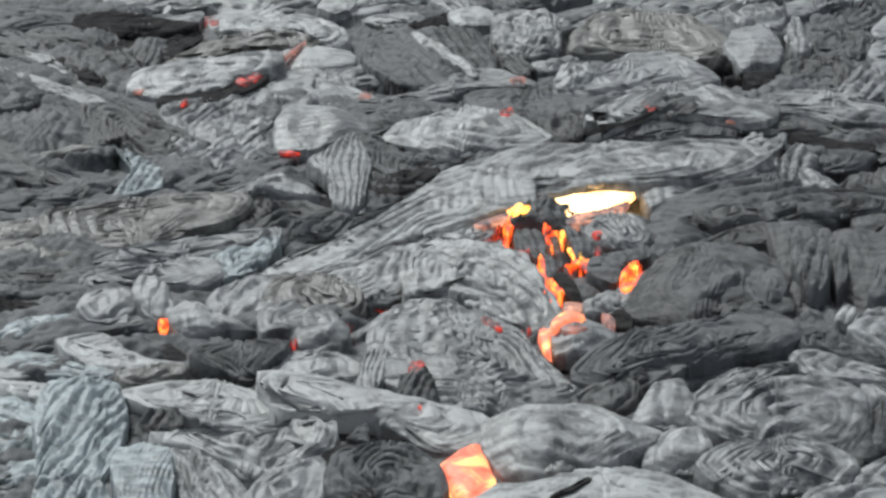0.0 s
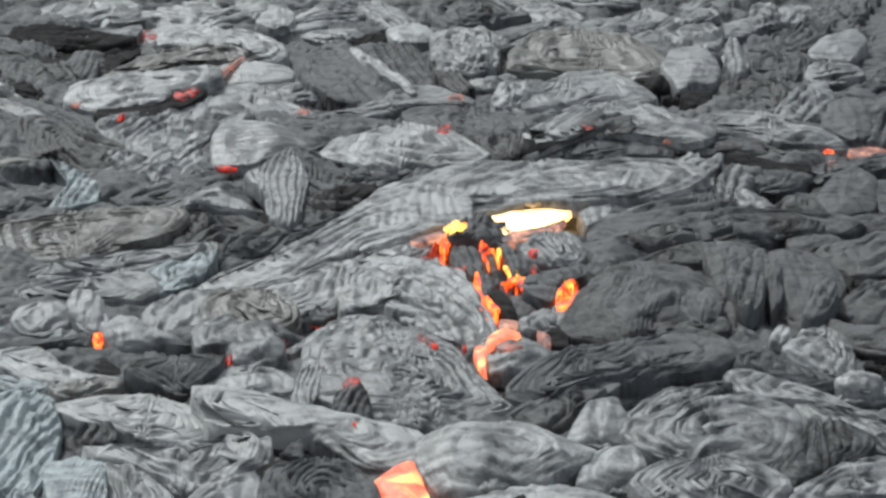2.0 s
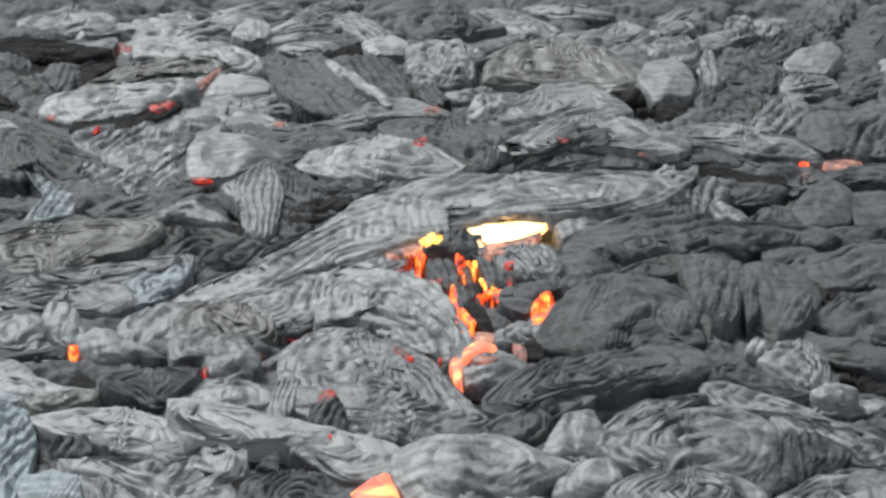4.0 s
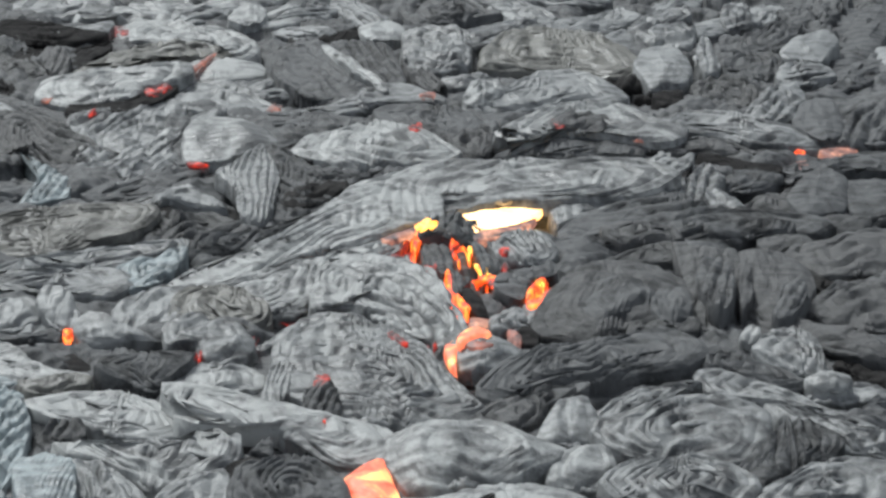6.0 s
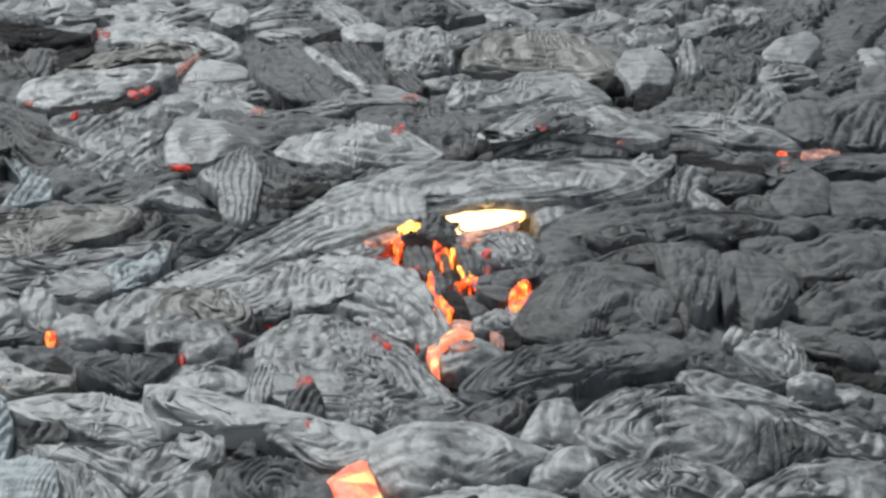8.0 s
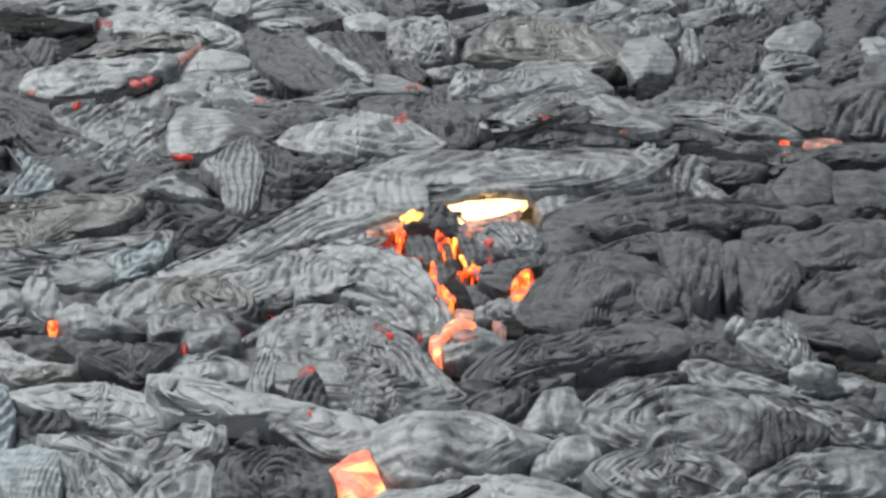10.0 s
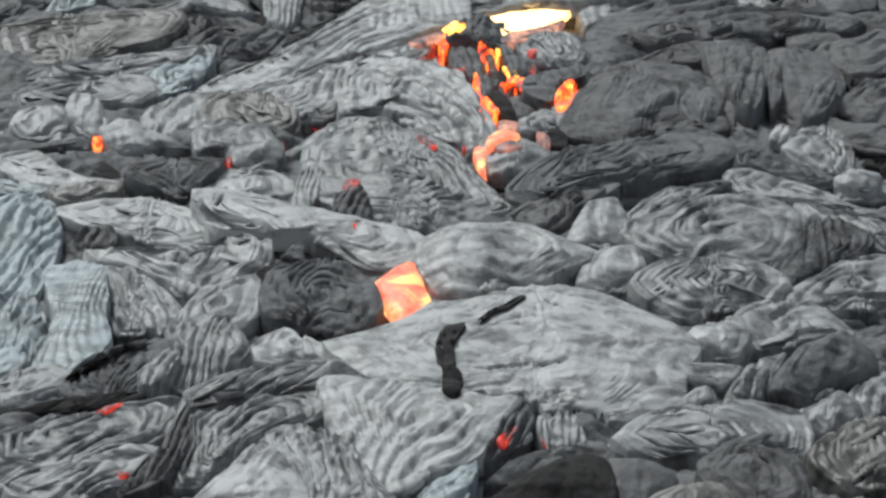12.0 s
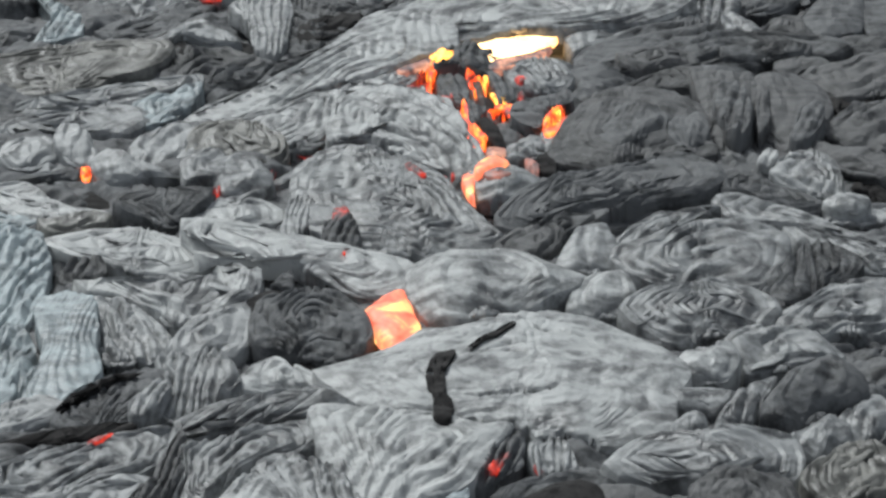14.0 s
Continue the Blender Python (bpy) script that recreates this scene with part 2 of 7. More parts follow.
def lobe(name, label, category, skin, centre, u, v, rise, style="smooth", strands=4, depth=0.012, bend=0.0, cracks=(), square=2.3, round_=0.75):
    """One lobe of lava: an uneven dome over the half-axes u and v, as high as rise, its skin wrinkled into ropes.
    style: across (ropes over the long axis), along, arcs (curved ropes), smooth, rough. cracks: slits (x0, y0, x1, y1, width) in the lobe's own -1 to 1."""
    COUNT[0] += 1
    seed = COUNT[0] * 3
    dice = random.Random(seed)
    c, u, v, w = Vector(centre), Vector(u), Vector(v), Vector(rise)
    solid = skin in SOLID
    if solid and not cracks and bend == 0:
        bend = dice.uniform(-1, 1) * min(1.1, 0.2 * u.length / max(v.length, 0.02))
    surface = shape_of(seed, c, u, v, w, solid, bend, square, round_, bool(cracks))
    if style == "smooth" and solid and not cracks and min(u.length, v.length) > 0.12:
        cracks = []
        for k in range(dice.randint(1, 4)):
            sx, sy, run = dice.uniform(-0.6, 0.5), dice.uniform(-0.6, 0.6), dice.uniform(0.15, 0.45)
            cracks.append((sx, sy, sx + run, sy + dice.uniform(-0.25, 0.25), dice.uniform(0.006, 0.011)))
    step = 0.0088 * (c.y + 2) / 12
    na, nb = (int(min(300, max(14, 2 * q.length / s))) for q, s in ((u, step), (v, step * 1.8)))
    if len(cracks) and max(q[4] for q in cracks) > 0.02:
        na, nb = int(na * 1.5), int(nb * 1.5)
    b, a = np.meshgrid(np.linspace(-1, 1, nb), np.linspace(-1, 1, na), indexing="ij")
    x, y = a * np.sqrt(1 - b * b / 2), b * np.sqrt(1 - a * a / 2)
    r = np.sqrt(x * x + y * y)
    lu, lv, lw = u.length, v.length, w.length
    mx, my = x * lu, y * lv
    base = surface(x, y)
    if solid:
        base[..., 2] -= np.where(r > 0.985, 0.07, 0.0)
    du, dv = np.gradient(base, axis=1), np.gradient(base, axis=0)
    nrm = np.cross(du, dv)
    nrm /= np.linalg.norm(nrm, axis=-1, keepdims=True) + 1e-9
    nrm *= np.where(nrm @ np.array(w) < 0, -1.0, 1.0)[..., None]
    slow = layers(x * 1.3 + seed, y * 1.3, 2, seed + 2)
    if style == "across":
        warp = layers(mx * 7 + seed, my * 1.3, 3, seed)
        phase = math.pi * strands * (x + 0.35 * y * y * (1 if seed % 2 else -1)) / 2 + 1.3 * warp + 2.4 * slow
    elif style == "arcs":
        ox, oy = (0.45, -1.1) if seed % 2 else (-0.4, -1.2)
        far, way = np.sqrt((x - ox) ** 2 + (0.85 * (y - oy)) ** 2), np.arctan2(y - oy, x - ox)
        warp = layers(way * 1.4 + seed, far * 5, 3, seed)
        phase = math.pi * strands * far / 1.5 + 1.4 * warp + 3.0 * slow
    else:
        warp = layers(mx * 1.6 + seed, my * 6, 3, seed)
        if style == "along":
            phase = math.pi * strands * (y + 0.10 * x * x) / 2 + 1.4 * warp + 2.8 * slow
        else:
            phase = strands_of_flow(base[..., 0], base[..., 1], seed)
    swirl = strands_of_flow(base[..., 0], base[..., 1], seed + 1)
    strength = {"smooth": 0.36, "rough": 0.8}.get(style, 1.5)
    patchy = np.clip(0.85 + 0.8 * layers(x * 1.7 + 3 * seed, y * 1.7, 2, seed + 9), 0.15, 1.5)
    push = depth * strength * patchy * (ropes(phase) - 0.55)
    # finer strands riding on the large ones, and swirls between them
    push += (0.15 if style == "smooth" else 0.34) * depth * strength * patchy * (ropes(2.3 * phase + 1.5 * warp + 1) - 0.5)
    push += 0.32 * depth * min(1.2, strength + 0.3) * np.clip(1.2 - patchy, 0, 1) * (ropes(1.4 * swirl) - 0.5)
    push += 0.16 * depth * layers(mx * 14, my * 11 + seed, 2, seed + 4, 0.6) + 0.6 * depth * layers(mx * 2.6, my * 2 + seed, 2, seed + 6)
    if style == "rough":
        push += 0.9 * depth * layers(mx * 6 + seed, my * 5, 4, seed + 1, 0.6)
    sink = np.zeros_like(x)
    for x0, y0, x1, y1, width in cracks:
        ax, ay = (x1 - x0) * lu, (y1 - y0) * lv
        qx, qy = (x - x0) * lu, (y - y0) * lv
        t = np.clip((qx * ax + qy * ay) / (ax * ax + ay * ay), 0, 1)
        away = np.hypot(qx - t * ax, qy - t * ay) + 0.18 * width * layers(mx * 22, my * 16, 2, 4)
        sink = np.maximum(sink, min(0.2, 5 * width) * np.clip((width - away) / (0.3 * width), 0, 1))
    fade = np.clip((1 - r) / 0.06, 0.25, 1)
    verts = base + nrm * (push * fade)[..., None]
    verts[..., 2] -= sink
    if solid:
        FOOTPRINTS.append((c, u, v))
        TOPS.append(verts)
    me = sheet(verts.reshape(-1, 3) - np.array(c), nb, na)
    me.materials.append(CRUST[skin])
    if cracks:
        # slits lined with black basalt, which also paints in their deep shade
        me.materials.append(CRUST["black"])
        deep = sink > 0.02
        inner = deep[:-1, :-1] & deep[1:, 1:]
        me.polygons.foreach_set("material_index", inner.astype(np.int32).ravel())
    ob = new(name, me)
    ob.location = c
    if style in ("across", "along", "arcs"):
        count = max(4, round(2.3 * strands))
        for k in range(count):
            if dice.random() < 0.10:
                continue
            off = (k + 0.5) / count * 1.8 - 0.9 + dice.uniform(-0.3, 0.3) / count
            span = max(0.15, math.sqrt(1 - min(0.96, off * off))) * 0.95
            lo, hi = -span * dice.uniform(0.45, 1.0), span * dice.uniform(0.45, 1.0)
            t = np.linspace(lo, hi, 28)
            drift = 0.16 * grain(t * 1.4 + seed, t * 0 + 0.35 * k + 0.1) + 0.035 * grain(t * 5 + seed, t * 0 + 1.7 * k)
            if style == "along":
                xs, ys, gap = t, off + drift, 1.8 * lv / count
            elif style == "across":
                xs, ys, gap = off + drift + 0.3 * t * t * (1 if seed % 2 else -1), t, 1.8 * lu / count
            else:
                xs, ys, gap = t, off + drift - 0.32 * t * t + 0.1, 1.8 * lv / count
            inside = np.hypot(xs, ys) < 0.97
            if inside.sum() < 12:
                continue
            side = gap * dice.uniform(0.34, 0.6)
            strand(ob, surface, xs[inside], ys[inside], side, min(0.95 * side, dice.uniform(0.6, 1.3) * (0.018 + 1.4 * depth)), skin, seed + k)
    if solid and min(lu, lv) > 0.09 and style != "rough" and dice.random() < 0.75:
        # the lobe's rolled front edge
        t = np.linspace(math.pi * dice.uniform(1.02, 1.25), math.pi * dice.uniform(1.72, 1.98), 32)
        reach = 0.90 + 0.05 * grain(t * 2 + seed, t * 0)
        thick = min(0.035, 0.14 * min(lu, lv)) * dice.uniform(0.7, 1.3)
        strand(ob, surface, reach * np.cos(t), reach * np.sin(t), thick, thick * 0.9, skin, seed, "rolled_edge")
    return tagged(ob, label, category, "" if solid else "glowing lava breakouts")


FLAT = 0.36


def drape(px, py):
    """The height of the crust at places in plan: the nearest point of the highest lobe there."""
    z = np.full(px.shape, -0.06)
    for verts in TOPS:
        vx, vy, vz = verts[..., 0].ravel(), verts[..., 1].ravel(), verts[..., 2].ravel()
        near = (vx > px.min() - 0.05) & (vx < px.max() + 0.05) & (vy > py.min() - 0.09) & (vy < py.max() + 0.09)
        if not near.any():
            continue
        vx, vy, vz = vx[near], vy[near], vz[near]
        for j in range(px.shape[0]):
            d = (px[j][:, None] - vx) ** 2 + (0.6 * (py[j][:, None] - vy)) ** 2
            k = d.argmin(1)
            z[j] = np.where(d[np.arange(len(k)), k] < 0.018 ** 2, np.maximum(z[j], vz[k]), z[j])
    return z


def closed_curve(points, n):
    """A smooth closed line through the corners given."""
    p = np.array(points, dtype=float)
    k, m = len(p), 24
    t = np.linspace(0, 1, m, endpoint=False)[:, None]
    line = []
    for i in range(k):
        a, b, c, d = p[i - 1], p[i], p[(i + 1) % k], p[(i + 2) % k]
        line.append(b + 0.4 * t * (c - a) + t * t * (0.8 * (a - c) + 3 * (c - b) - 0.4 * (d - b)) + t ** 3 * (0.4 * (c - a) + 0.4 * (d - b) - 2 * (c - b)))
    return np.concatenate(line)


def flow(name, label, category, skin, outline, base, lift, bulge, ropes_=(0, 0, 0, 0), rough=0.0, cracks=()):
    """A lobe of lava with a drawn outline in plan. It lies at the height base along its front and rises by lift towards its back; bulge: the swelling of its top.
    ropes_: the direction of the folds in degrees, how many lie across it, how they bow, how deep they are. cracks: slits (x0, y0, x1, y1, half width) in plan."""
    COUNT[0] += 1
    seed = COUNT[0] * 3
    dice = random.Random(seed)
    line = closed_curve(outline, 24)
    cx, cy = line.mean(0)
    y_lo, y_hi = line[:, 1].min(), line[:, 1].max()
    half = 0.5 * max(np.ptp(line[:, 0]), FLAT * np.ptp(line[:, 1]))
    way = np.arctan2((line[:, 1] - cy) * FLAT, line[:, 0] - cx)
    reach = np.hypot(line[:, 0] - cx, (line[:, 1] - cy) * FLAT)
    order = np.argsort(way)
    way, reach = way[order], reach[order]
    solid = skin in SOLID
    turn, count, bow, deep = ropes_
    bow *= 0.55
    if not solid:
        count = 0
    ca, sa = math.cos(radians(turn)), math.sin(radians(turn))
    across = -(line[:, 0] - cx) / half * sa + (line[:, 1] - cy) * FLAT / half * ca
    span = 0.5 * np.ptp(across)
    if count:
        count = round(max(count, 2 * half * span / (0.036 if deep >= 0.8 else 0.055)))
    gap = 2 * half * span / max(count, 1)
    tall = min(2.3, 0.8 * math.hypot(sa, ca / FLAT))

    def wander(a, b):
        return 0.15 * span ** 0.5 * grain(1.3 * a + seed, 1.3 * b + 0.3 * seed, 3) + 0.05 * span * grain(4 * a + seed, 5 * b, 5)

    def local(x, y):
        p, q = (x - cx) / half, (y - cy) * FLAT / half
        return p * ca + q * sa, -p * sa + q * ca

    def inside(x, y):
        p, q = x - cx, (y - cy) * FLAT
        return np.hypot(p, q) / np.interp(np.arctan2(q, p), way, reach, period=2 * math.pi)

    def surface(x, y):
        r = inside(x, y)
        back = np.clip((y - y_lo) / (y_hi - y_lo), 0, 1)
        front = np.clip(1 - r ** 2.4, 0, 1) ** (0.8 if solid else 0.6)
        z = base + lift * (back ** 0.75 if solid else back)
        swell = (front * (0.35 + 0.65 * np.clip(1.6 - 1.6 * back, 0, 1)) + 0.45 * np.clip(back - 0.3, 0, 1)) if solid and bulge < 0.036 else front
        lumps = 0.34 * grain((x - cx) / half * 1.6 + seed, (y - cy) * FLAT / half * 2) + 0.2 * grain((x - cx) / half * 4 + seed, (y - cy) * FLAT / half * 4, 6) if solid else 0
        return np.stack([x, y, z + bulge * swell * (1 + lumps)], -1)

    step = 0.0062 * (cy + 2) / 12
    na, nb = int(min(330, max(16, np.ptp(line[:, 0]) / step))), int(min(260, max(14, np.ptp(line[:, 1]) * FLAT / step)))
    b, a = np.meshgrid(np.linspace(-1, 1, nb), np.linspace(-1, 1, na), indexing="ij")
    x, y = a * np.sqrt(1 - b * b / 2), b * np.sqrt(1 - a * a / 2)
    r, th = np.hypot(x, y), np.arctan2(y, x)
    edge = np.interp(th, way, reach, period=2 * math.pi)
    ragged = 0.07 * grain(x * 3 + seed, y * 3) + 0.04 * grain(x * 8 + seed, y * 8)
    frill = 1 + (ragged * r if solid else 0)
    px, py = cx + r * edge * np.cos(th) * frill, cy + r * edge * np.sin(th) * frill / FLAT
    verts = surface(px, py)
    la, lb = local(px, py)
    fade = np.clip((1 - r) / 0.08, 0.2, 1)
    mx, my = px - cx, (py - cy) * FLAT
    patchy = np.clip(0.9 + 0.8 * grain(2.2 * mx / half + seed, 2.2 * my / half, 8), 0.25, 1.4)
    wy = py - cy
    push = 0.008 * layers(mx * 4 + seed, wy * 3.2, 3, 13) + 0.0024 * layers(mx * 22 + seed, wy * 20, 2, 19)
    if count:
        phase = math.pi * 0.5 * count / span * (lb + bow * la * la + wander(la, lb))
        push += deep * patchy * gap * tall * ((0.88 if deep >= 0.8 else 0.68) * (ropes(phase) - 0.6) + 0.24 * (ropes(2.2 * phase + 2 * grain(la * 3, lb * 3 + seed)) - 0.6))
    if rough:
        push += rough * (1.3 * layers(mx * 8 + seed, wy * 6, 4, 23, 0.6) + 0.9 * (ropes(7 * layers(mx * 3.5, wy * 3 + seed, 2, 29)) - 0.6))
    # wrinkles that run on over lobe after lobe
    shared = np.clip(0.5 + layers(px * 1.3, py * 0.8, 2, 37), 0, 1.2)
    if solid:
        push += (0.003 + 0.007 * shared * (1 if deep >= 0.6 else 0.3)) * (ropes(1.6 * strands_of_flow(px, py, 2)) - 0.6)
    verts[..., 2] += push * fade
    sway = (0.032, 3.2) if solid and bulge > 0.0065 else (0.004, 15.0)
    verts[..., 0] += sway[0] * layers(px * sway[1], py * sway[1] * 0.5, 2, 41, 0.4)
    verts[..., 1] += 1.6 * sway[0] * layers(px * sway[1] + 9.3, py * sway[1] * 0.5, 2, 43, 0.4)
    sink = np.zeros_like(px)
    for x0, y0, x1, y1, width in cracks:
        ax, ay = x1 - x0, (y1 - y0) * FLAT
        qx, qy = px - x0, (py - y0) * FLAT
        t = np.clip((qx * ax + qy * ay) / (ax * ax + ay * ay), 0, 1)
        away = np.hypot(qx - t * ax, qy - t * ay) + 0.35 * width * layers(mx * 24, my * 24, 2, 4)
        sink = np.maximum(sink, min(0.12, 6 * width) * np.clip((width - away) / (0.25 * width), 0, 1))
    verts[..., 2] -= sink
    rim = r > 0.99
    if bulge < 0.012 and (not solid or bulge < 0.0065):
        # hot skin and the black sheets for crevice shade follow the crust
        top = drape(verts[..., 0], verts[..., 1])
        verts[..., 2] = (top if solid else np.maximum(0.5 * top + 0.5 * base, top - 0.02)) + (0.014 if solid else 0.006) + bulge * np.clip(1 - r ** 2.4, 0, 1) ** 0.6 - np.where(rim, 0.012, 0)
    else:
        if solid:
            TOPS.append(verts.copy())
        verts[..., 2] -= np.where(rim, 0.09 if solid else 0.03, 0)
    if solid:
        d = line - np.array((cx, cy))
        val, vec = np.linalg.eigh(np.cov(d.T))
        FOOTPRINTS.append((Vector((cx, cy, 0)), Vector((*(1.45 * val[0] ** 0.5 * vec[:, 0]), 0)), Vector((*(1.45 * val[1] ** 0.5 * vec[:, 1]), 0))))
    at = np.array((cx, cy, base))
    me = sheet(verts.reshape(-1, 3) - at, nb, na)
    me.materials.append(CRUST[skin])
    if len(cracks):
        # black basalt inside the slits, darkened in place of deep shade
        me.materials.append(CRUST["black"])
        torn = sink > 0.015
        me.polygons.foreach_set("material_index", (torn[:-1, :-1] & torn[1:, 1:]).astype(np.int32).ravel())
    ob = new(name, me)
    ob.location = at
    if count and deep >= 0.5:
        # the boldest folds stand up as ropes of their own
        side = 0.30 * gap * math.hypot(sa, ca / FLAT)
        for k in range(count):
            if dice.random() < (0.45 if deep >= 0.8 else 0.7):
                continue
            level = ((2 * k + 1) / count - 1) * span
            t0 = dice.uniform(-1, -0.2)
            t = np.linspace(t0, t0 + dice.uniform(0.6, 1.4), 26)
            lev = level - bow * t * t
            for _ in range(6):
                lev = 0.5 * lev + 0.5 * (level - bow * t * t - wander(t, lev))
            xs, ys = cx + half * (t * ca - lev * sa), cy + half * (t * sa + lev * ca) / FLAT
            keep = inside(xs, ys) < 0.93
            if keep.sum() < 9:
                continue
            strand(ob, surface, xs[keep], ys[keep], side, dice.uniform(0.2, 0.3) * gap * deep * tall, skin, seed + k)
    if solid and bulge > 0.0065 and half > 0.11:
        # the rolled lip along the front
        t = np.linspace(dice.uniform(-2.9, -2.2), dice.uniform(-1.0, -0.3), 34)
        out = np.interp(t, way, reach, period=2 * math.pi) * (0.88 + 0.05 * grain(t * 2 + seed, t * 0 + 0.5))
        thick = min(0.022, 0.07 * half) * dice.uniform(0.7, 1.2)
        strand(ob, surface, cx + out * np.cos(t), cy + out * np.sin(t) / FLAT, 1.6 * thick, thick, skin, seed, "rolled_edge")
    return tagged(ob, label, category, "" if solid else "glowing lava breakouts")


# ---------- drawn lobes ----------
# black pieces among these paint in the shade of gaps between lobes
flow("lava_hollow", "black crust put in for crevice shade on the cooled field", "lava lobe", "black", ((0.480, 12.810), (0.586, 12.921), (0.711, 13.095), (0.894, 13.204), (0.829, 13.097), (0.675, 12.945), (0.551, 12.753)), 0.030, 0.03, 0.008, (10, 3, 0, 0.75), 0.004)
flow("lava_hollow", "black crust put in for crevice shade on the cooled field", "lava lobe", "black", ((-0.894, 13.212), (-0.661, 13.327), (-0.537, 13.231), (-0.678, 13.053), (-0.879, 12.957)), 0.020, 0.03, 0.008, (5, 3, 0, 0.75), 0.004)
flow("lava_hollow", "black crust put in for crevice shade on the cooled field", "lava lobe", "black", ((-1.001, 13.912), (-0.818, 14.005), (-0.685, 13.841), (-0.865, 13.728)), 0.010, 0.03, 0.008, (10, 3, 0, 0.75), 0.004)
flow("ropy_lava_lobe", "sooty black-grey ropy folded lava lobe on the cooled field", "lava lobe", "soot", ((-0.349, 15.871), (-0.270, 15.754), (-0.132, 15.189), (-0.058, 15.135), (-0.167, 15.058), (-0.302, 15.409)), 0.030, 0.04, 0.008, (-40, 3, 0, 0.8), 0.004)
flow("lava_hollow", "small black crust for crevice shade and dark stone on the cooled field", "lava lobe", "black", ((1.151, 15.030), (1.344, 15.064), (1.305, 14.854), (1.206, 14.852)), 0.030, 0.03, 0.008, (0, 0, 0, 0), 0.004)
flow("lava_hollow", "small black crust for crevice shade and dark stone on the cooled field", "lava lobe", "black", ((-1.608, 12.914), (-1.492, 12.987), (-1.425, 12.834), (-1.504, 12.757), (-1.580, 12.788)), 0.010, 0.03, 0.008, (0, 0, 0, 0), 0.006)
flow("lava_lobe", "dark grey smooth swollen lava lobe on the cooled field", "lava lobe", "dark", ((0.564, 11.452), (0.658, 11.643), (0.834, 11.682), (0.957, 11.551), (0.920, 11.420), (0.788, 11.362), (0.645, 11.330)), 0.080, 0.07, 0.036, (20, 3, 0.1, 0.26), 0)
flow("lava_lobe", "small dark grey smooth swollen lava lobe on the cooled field", "lava lobe", "dark", ((0.894, 11.361), (0.947, 11.519), (1.076, 11.520), (1.094, 11.337), (0.983, 11.207)), 0.080, 0.06, 0.024, (-30, 3, 0.1, 0.39), 0)
flow("lava_lobe", "small dark grey smooth swollen lava lobe on the cooled field", "lava lobe", "dark", ((1.172, 11.879), (1.298, 11.810), (1.325, 11.536), (1.253, 11.323), (1.172, 11.368), (1.123, 11.635)), 0.140, 0.04, 0.024, (60, 3, 0.1, 0.52), 0)
flow("lava_lobe", "small sooty black-grey smooth swollen lava lobe on the cooled field", "lava lobe", "soot", ((1.368, 11.895), (1.434, 11.964), (1.414, 11.563), (1.349, 11.396), (1.328, 11.562)), 0.100, 0.05, 0.024, (70, 3, 0.1, 0.52), 0)
flow("lava_lobe", "small dark grey smooth swollen lava lobe on the cooled field", "lava lobe", "dark", ((1.468, 11.359), (1.537, 11.608), (1.630, 11.666), (1.643, 11.526), (1.547, 11.306)), 0.100, 0.06, 0.024, (40, 3, 0.1, 0.39), 0)
flow("lava_lobe", "long narrow sooty black-grey smooth swollen lava lobe on the cooled field", "lava lobe", "soot", ((0.688, 12.477), (0.877, 12.545), (1.092, 12.515), (1.148, 12.430), (0.900, 12.394)), 0.060, 0.06, 0.016, (10, 3, 0.1, 0.65), 0)
flow("lava_lobe", "long narrow dark grey smooth swollen lava lobe on the cooled field", "lava lobe", "dark", ((1.202, 12.558), (1.454, 12.614), (1.731, 12.584), (1.661, 12.498), (1.380, 12.468)), 0.060, 0.06, 0.016, (-8, 4, 0.1, 0.65), 0)
flow("lava_lobe", "small pale silvery smooth swollen lava lobe on the cooled field", "lava lobe", "pale", ((1.306, 11.129), (1.357, 11.230), (1.403, 11.211), (1.394, 11.108)), 0.050, 0.05, 0.024, (40, 2, 0, 0.39), 0)
# dark of a deep shadowed hollow, put into the colour of four plates
flow("lava_hollow", "long narrow black crust for crevice shade and dark rock on the cooled field", "lava lobe", "black", ((-3.088, 16.399), (-2.777, 16.509), (-2.437, 16.424), (-2.217, 16.339), (-2.227, 16.182), (-2.610, 16.100), (-2.938, 16.139)), -0.010, 0.06, 0.016, (5, 4, 0, 0.52), 0.004)
flow("lava_hollow", "black crust put in for crevice shade on the cooled field", "lava lobe", "black", ((-3.034, 16.076), (-2.565, 16.040), (-2.226, 16.176), (-2.155, 16.243), (-2.271, 15.746), (-2.321, 15.548), (-2.523, 15.504), (-2.956, 15.610)), -0.040, 0.04, 0.008, (0, 0, 0, 0), 0.006)
flow("lava_lobe", "small sooty black-grey smooth swollen lava lobe on the cooled field", "lava lobe", "soot", ((-2.553, 15.562), (-2.556, 15.846), (-2.441, 15.847), (-2.353, 15.472), (-2.452, 15.379)), 0.000, 0.06, 0.016, (80, 3, 0, 0.65), 0)
flow("ropy_lava_lobe", "sooty black-grey ropy folded lava lobe on the cooled field", "lava lobe", "soot", ((-2.999, 15.785), (-2.635, 15.649), (-2.489, 15.421), (-2.663, 15.329), (-2.938, 15.415)), -0.020, 0.06, 0.016, (-20, 6, 0, 0.8), 0)
flow("lava_lobe", "grey smooth swollen lava lobe on the cooled field", "lava lobe", "grey", ((-2.963, 16.772), (-2.891, 17.106), (-2.620, 17.224), (-2.337, 17.114), (-2.290, 16.891), (-2.474, 16.746), (-2.705, 16.666)), -0.020, 0.06, 0.024, (10, 4, 0, 0.65), 0)
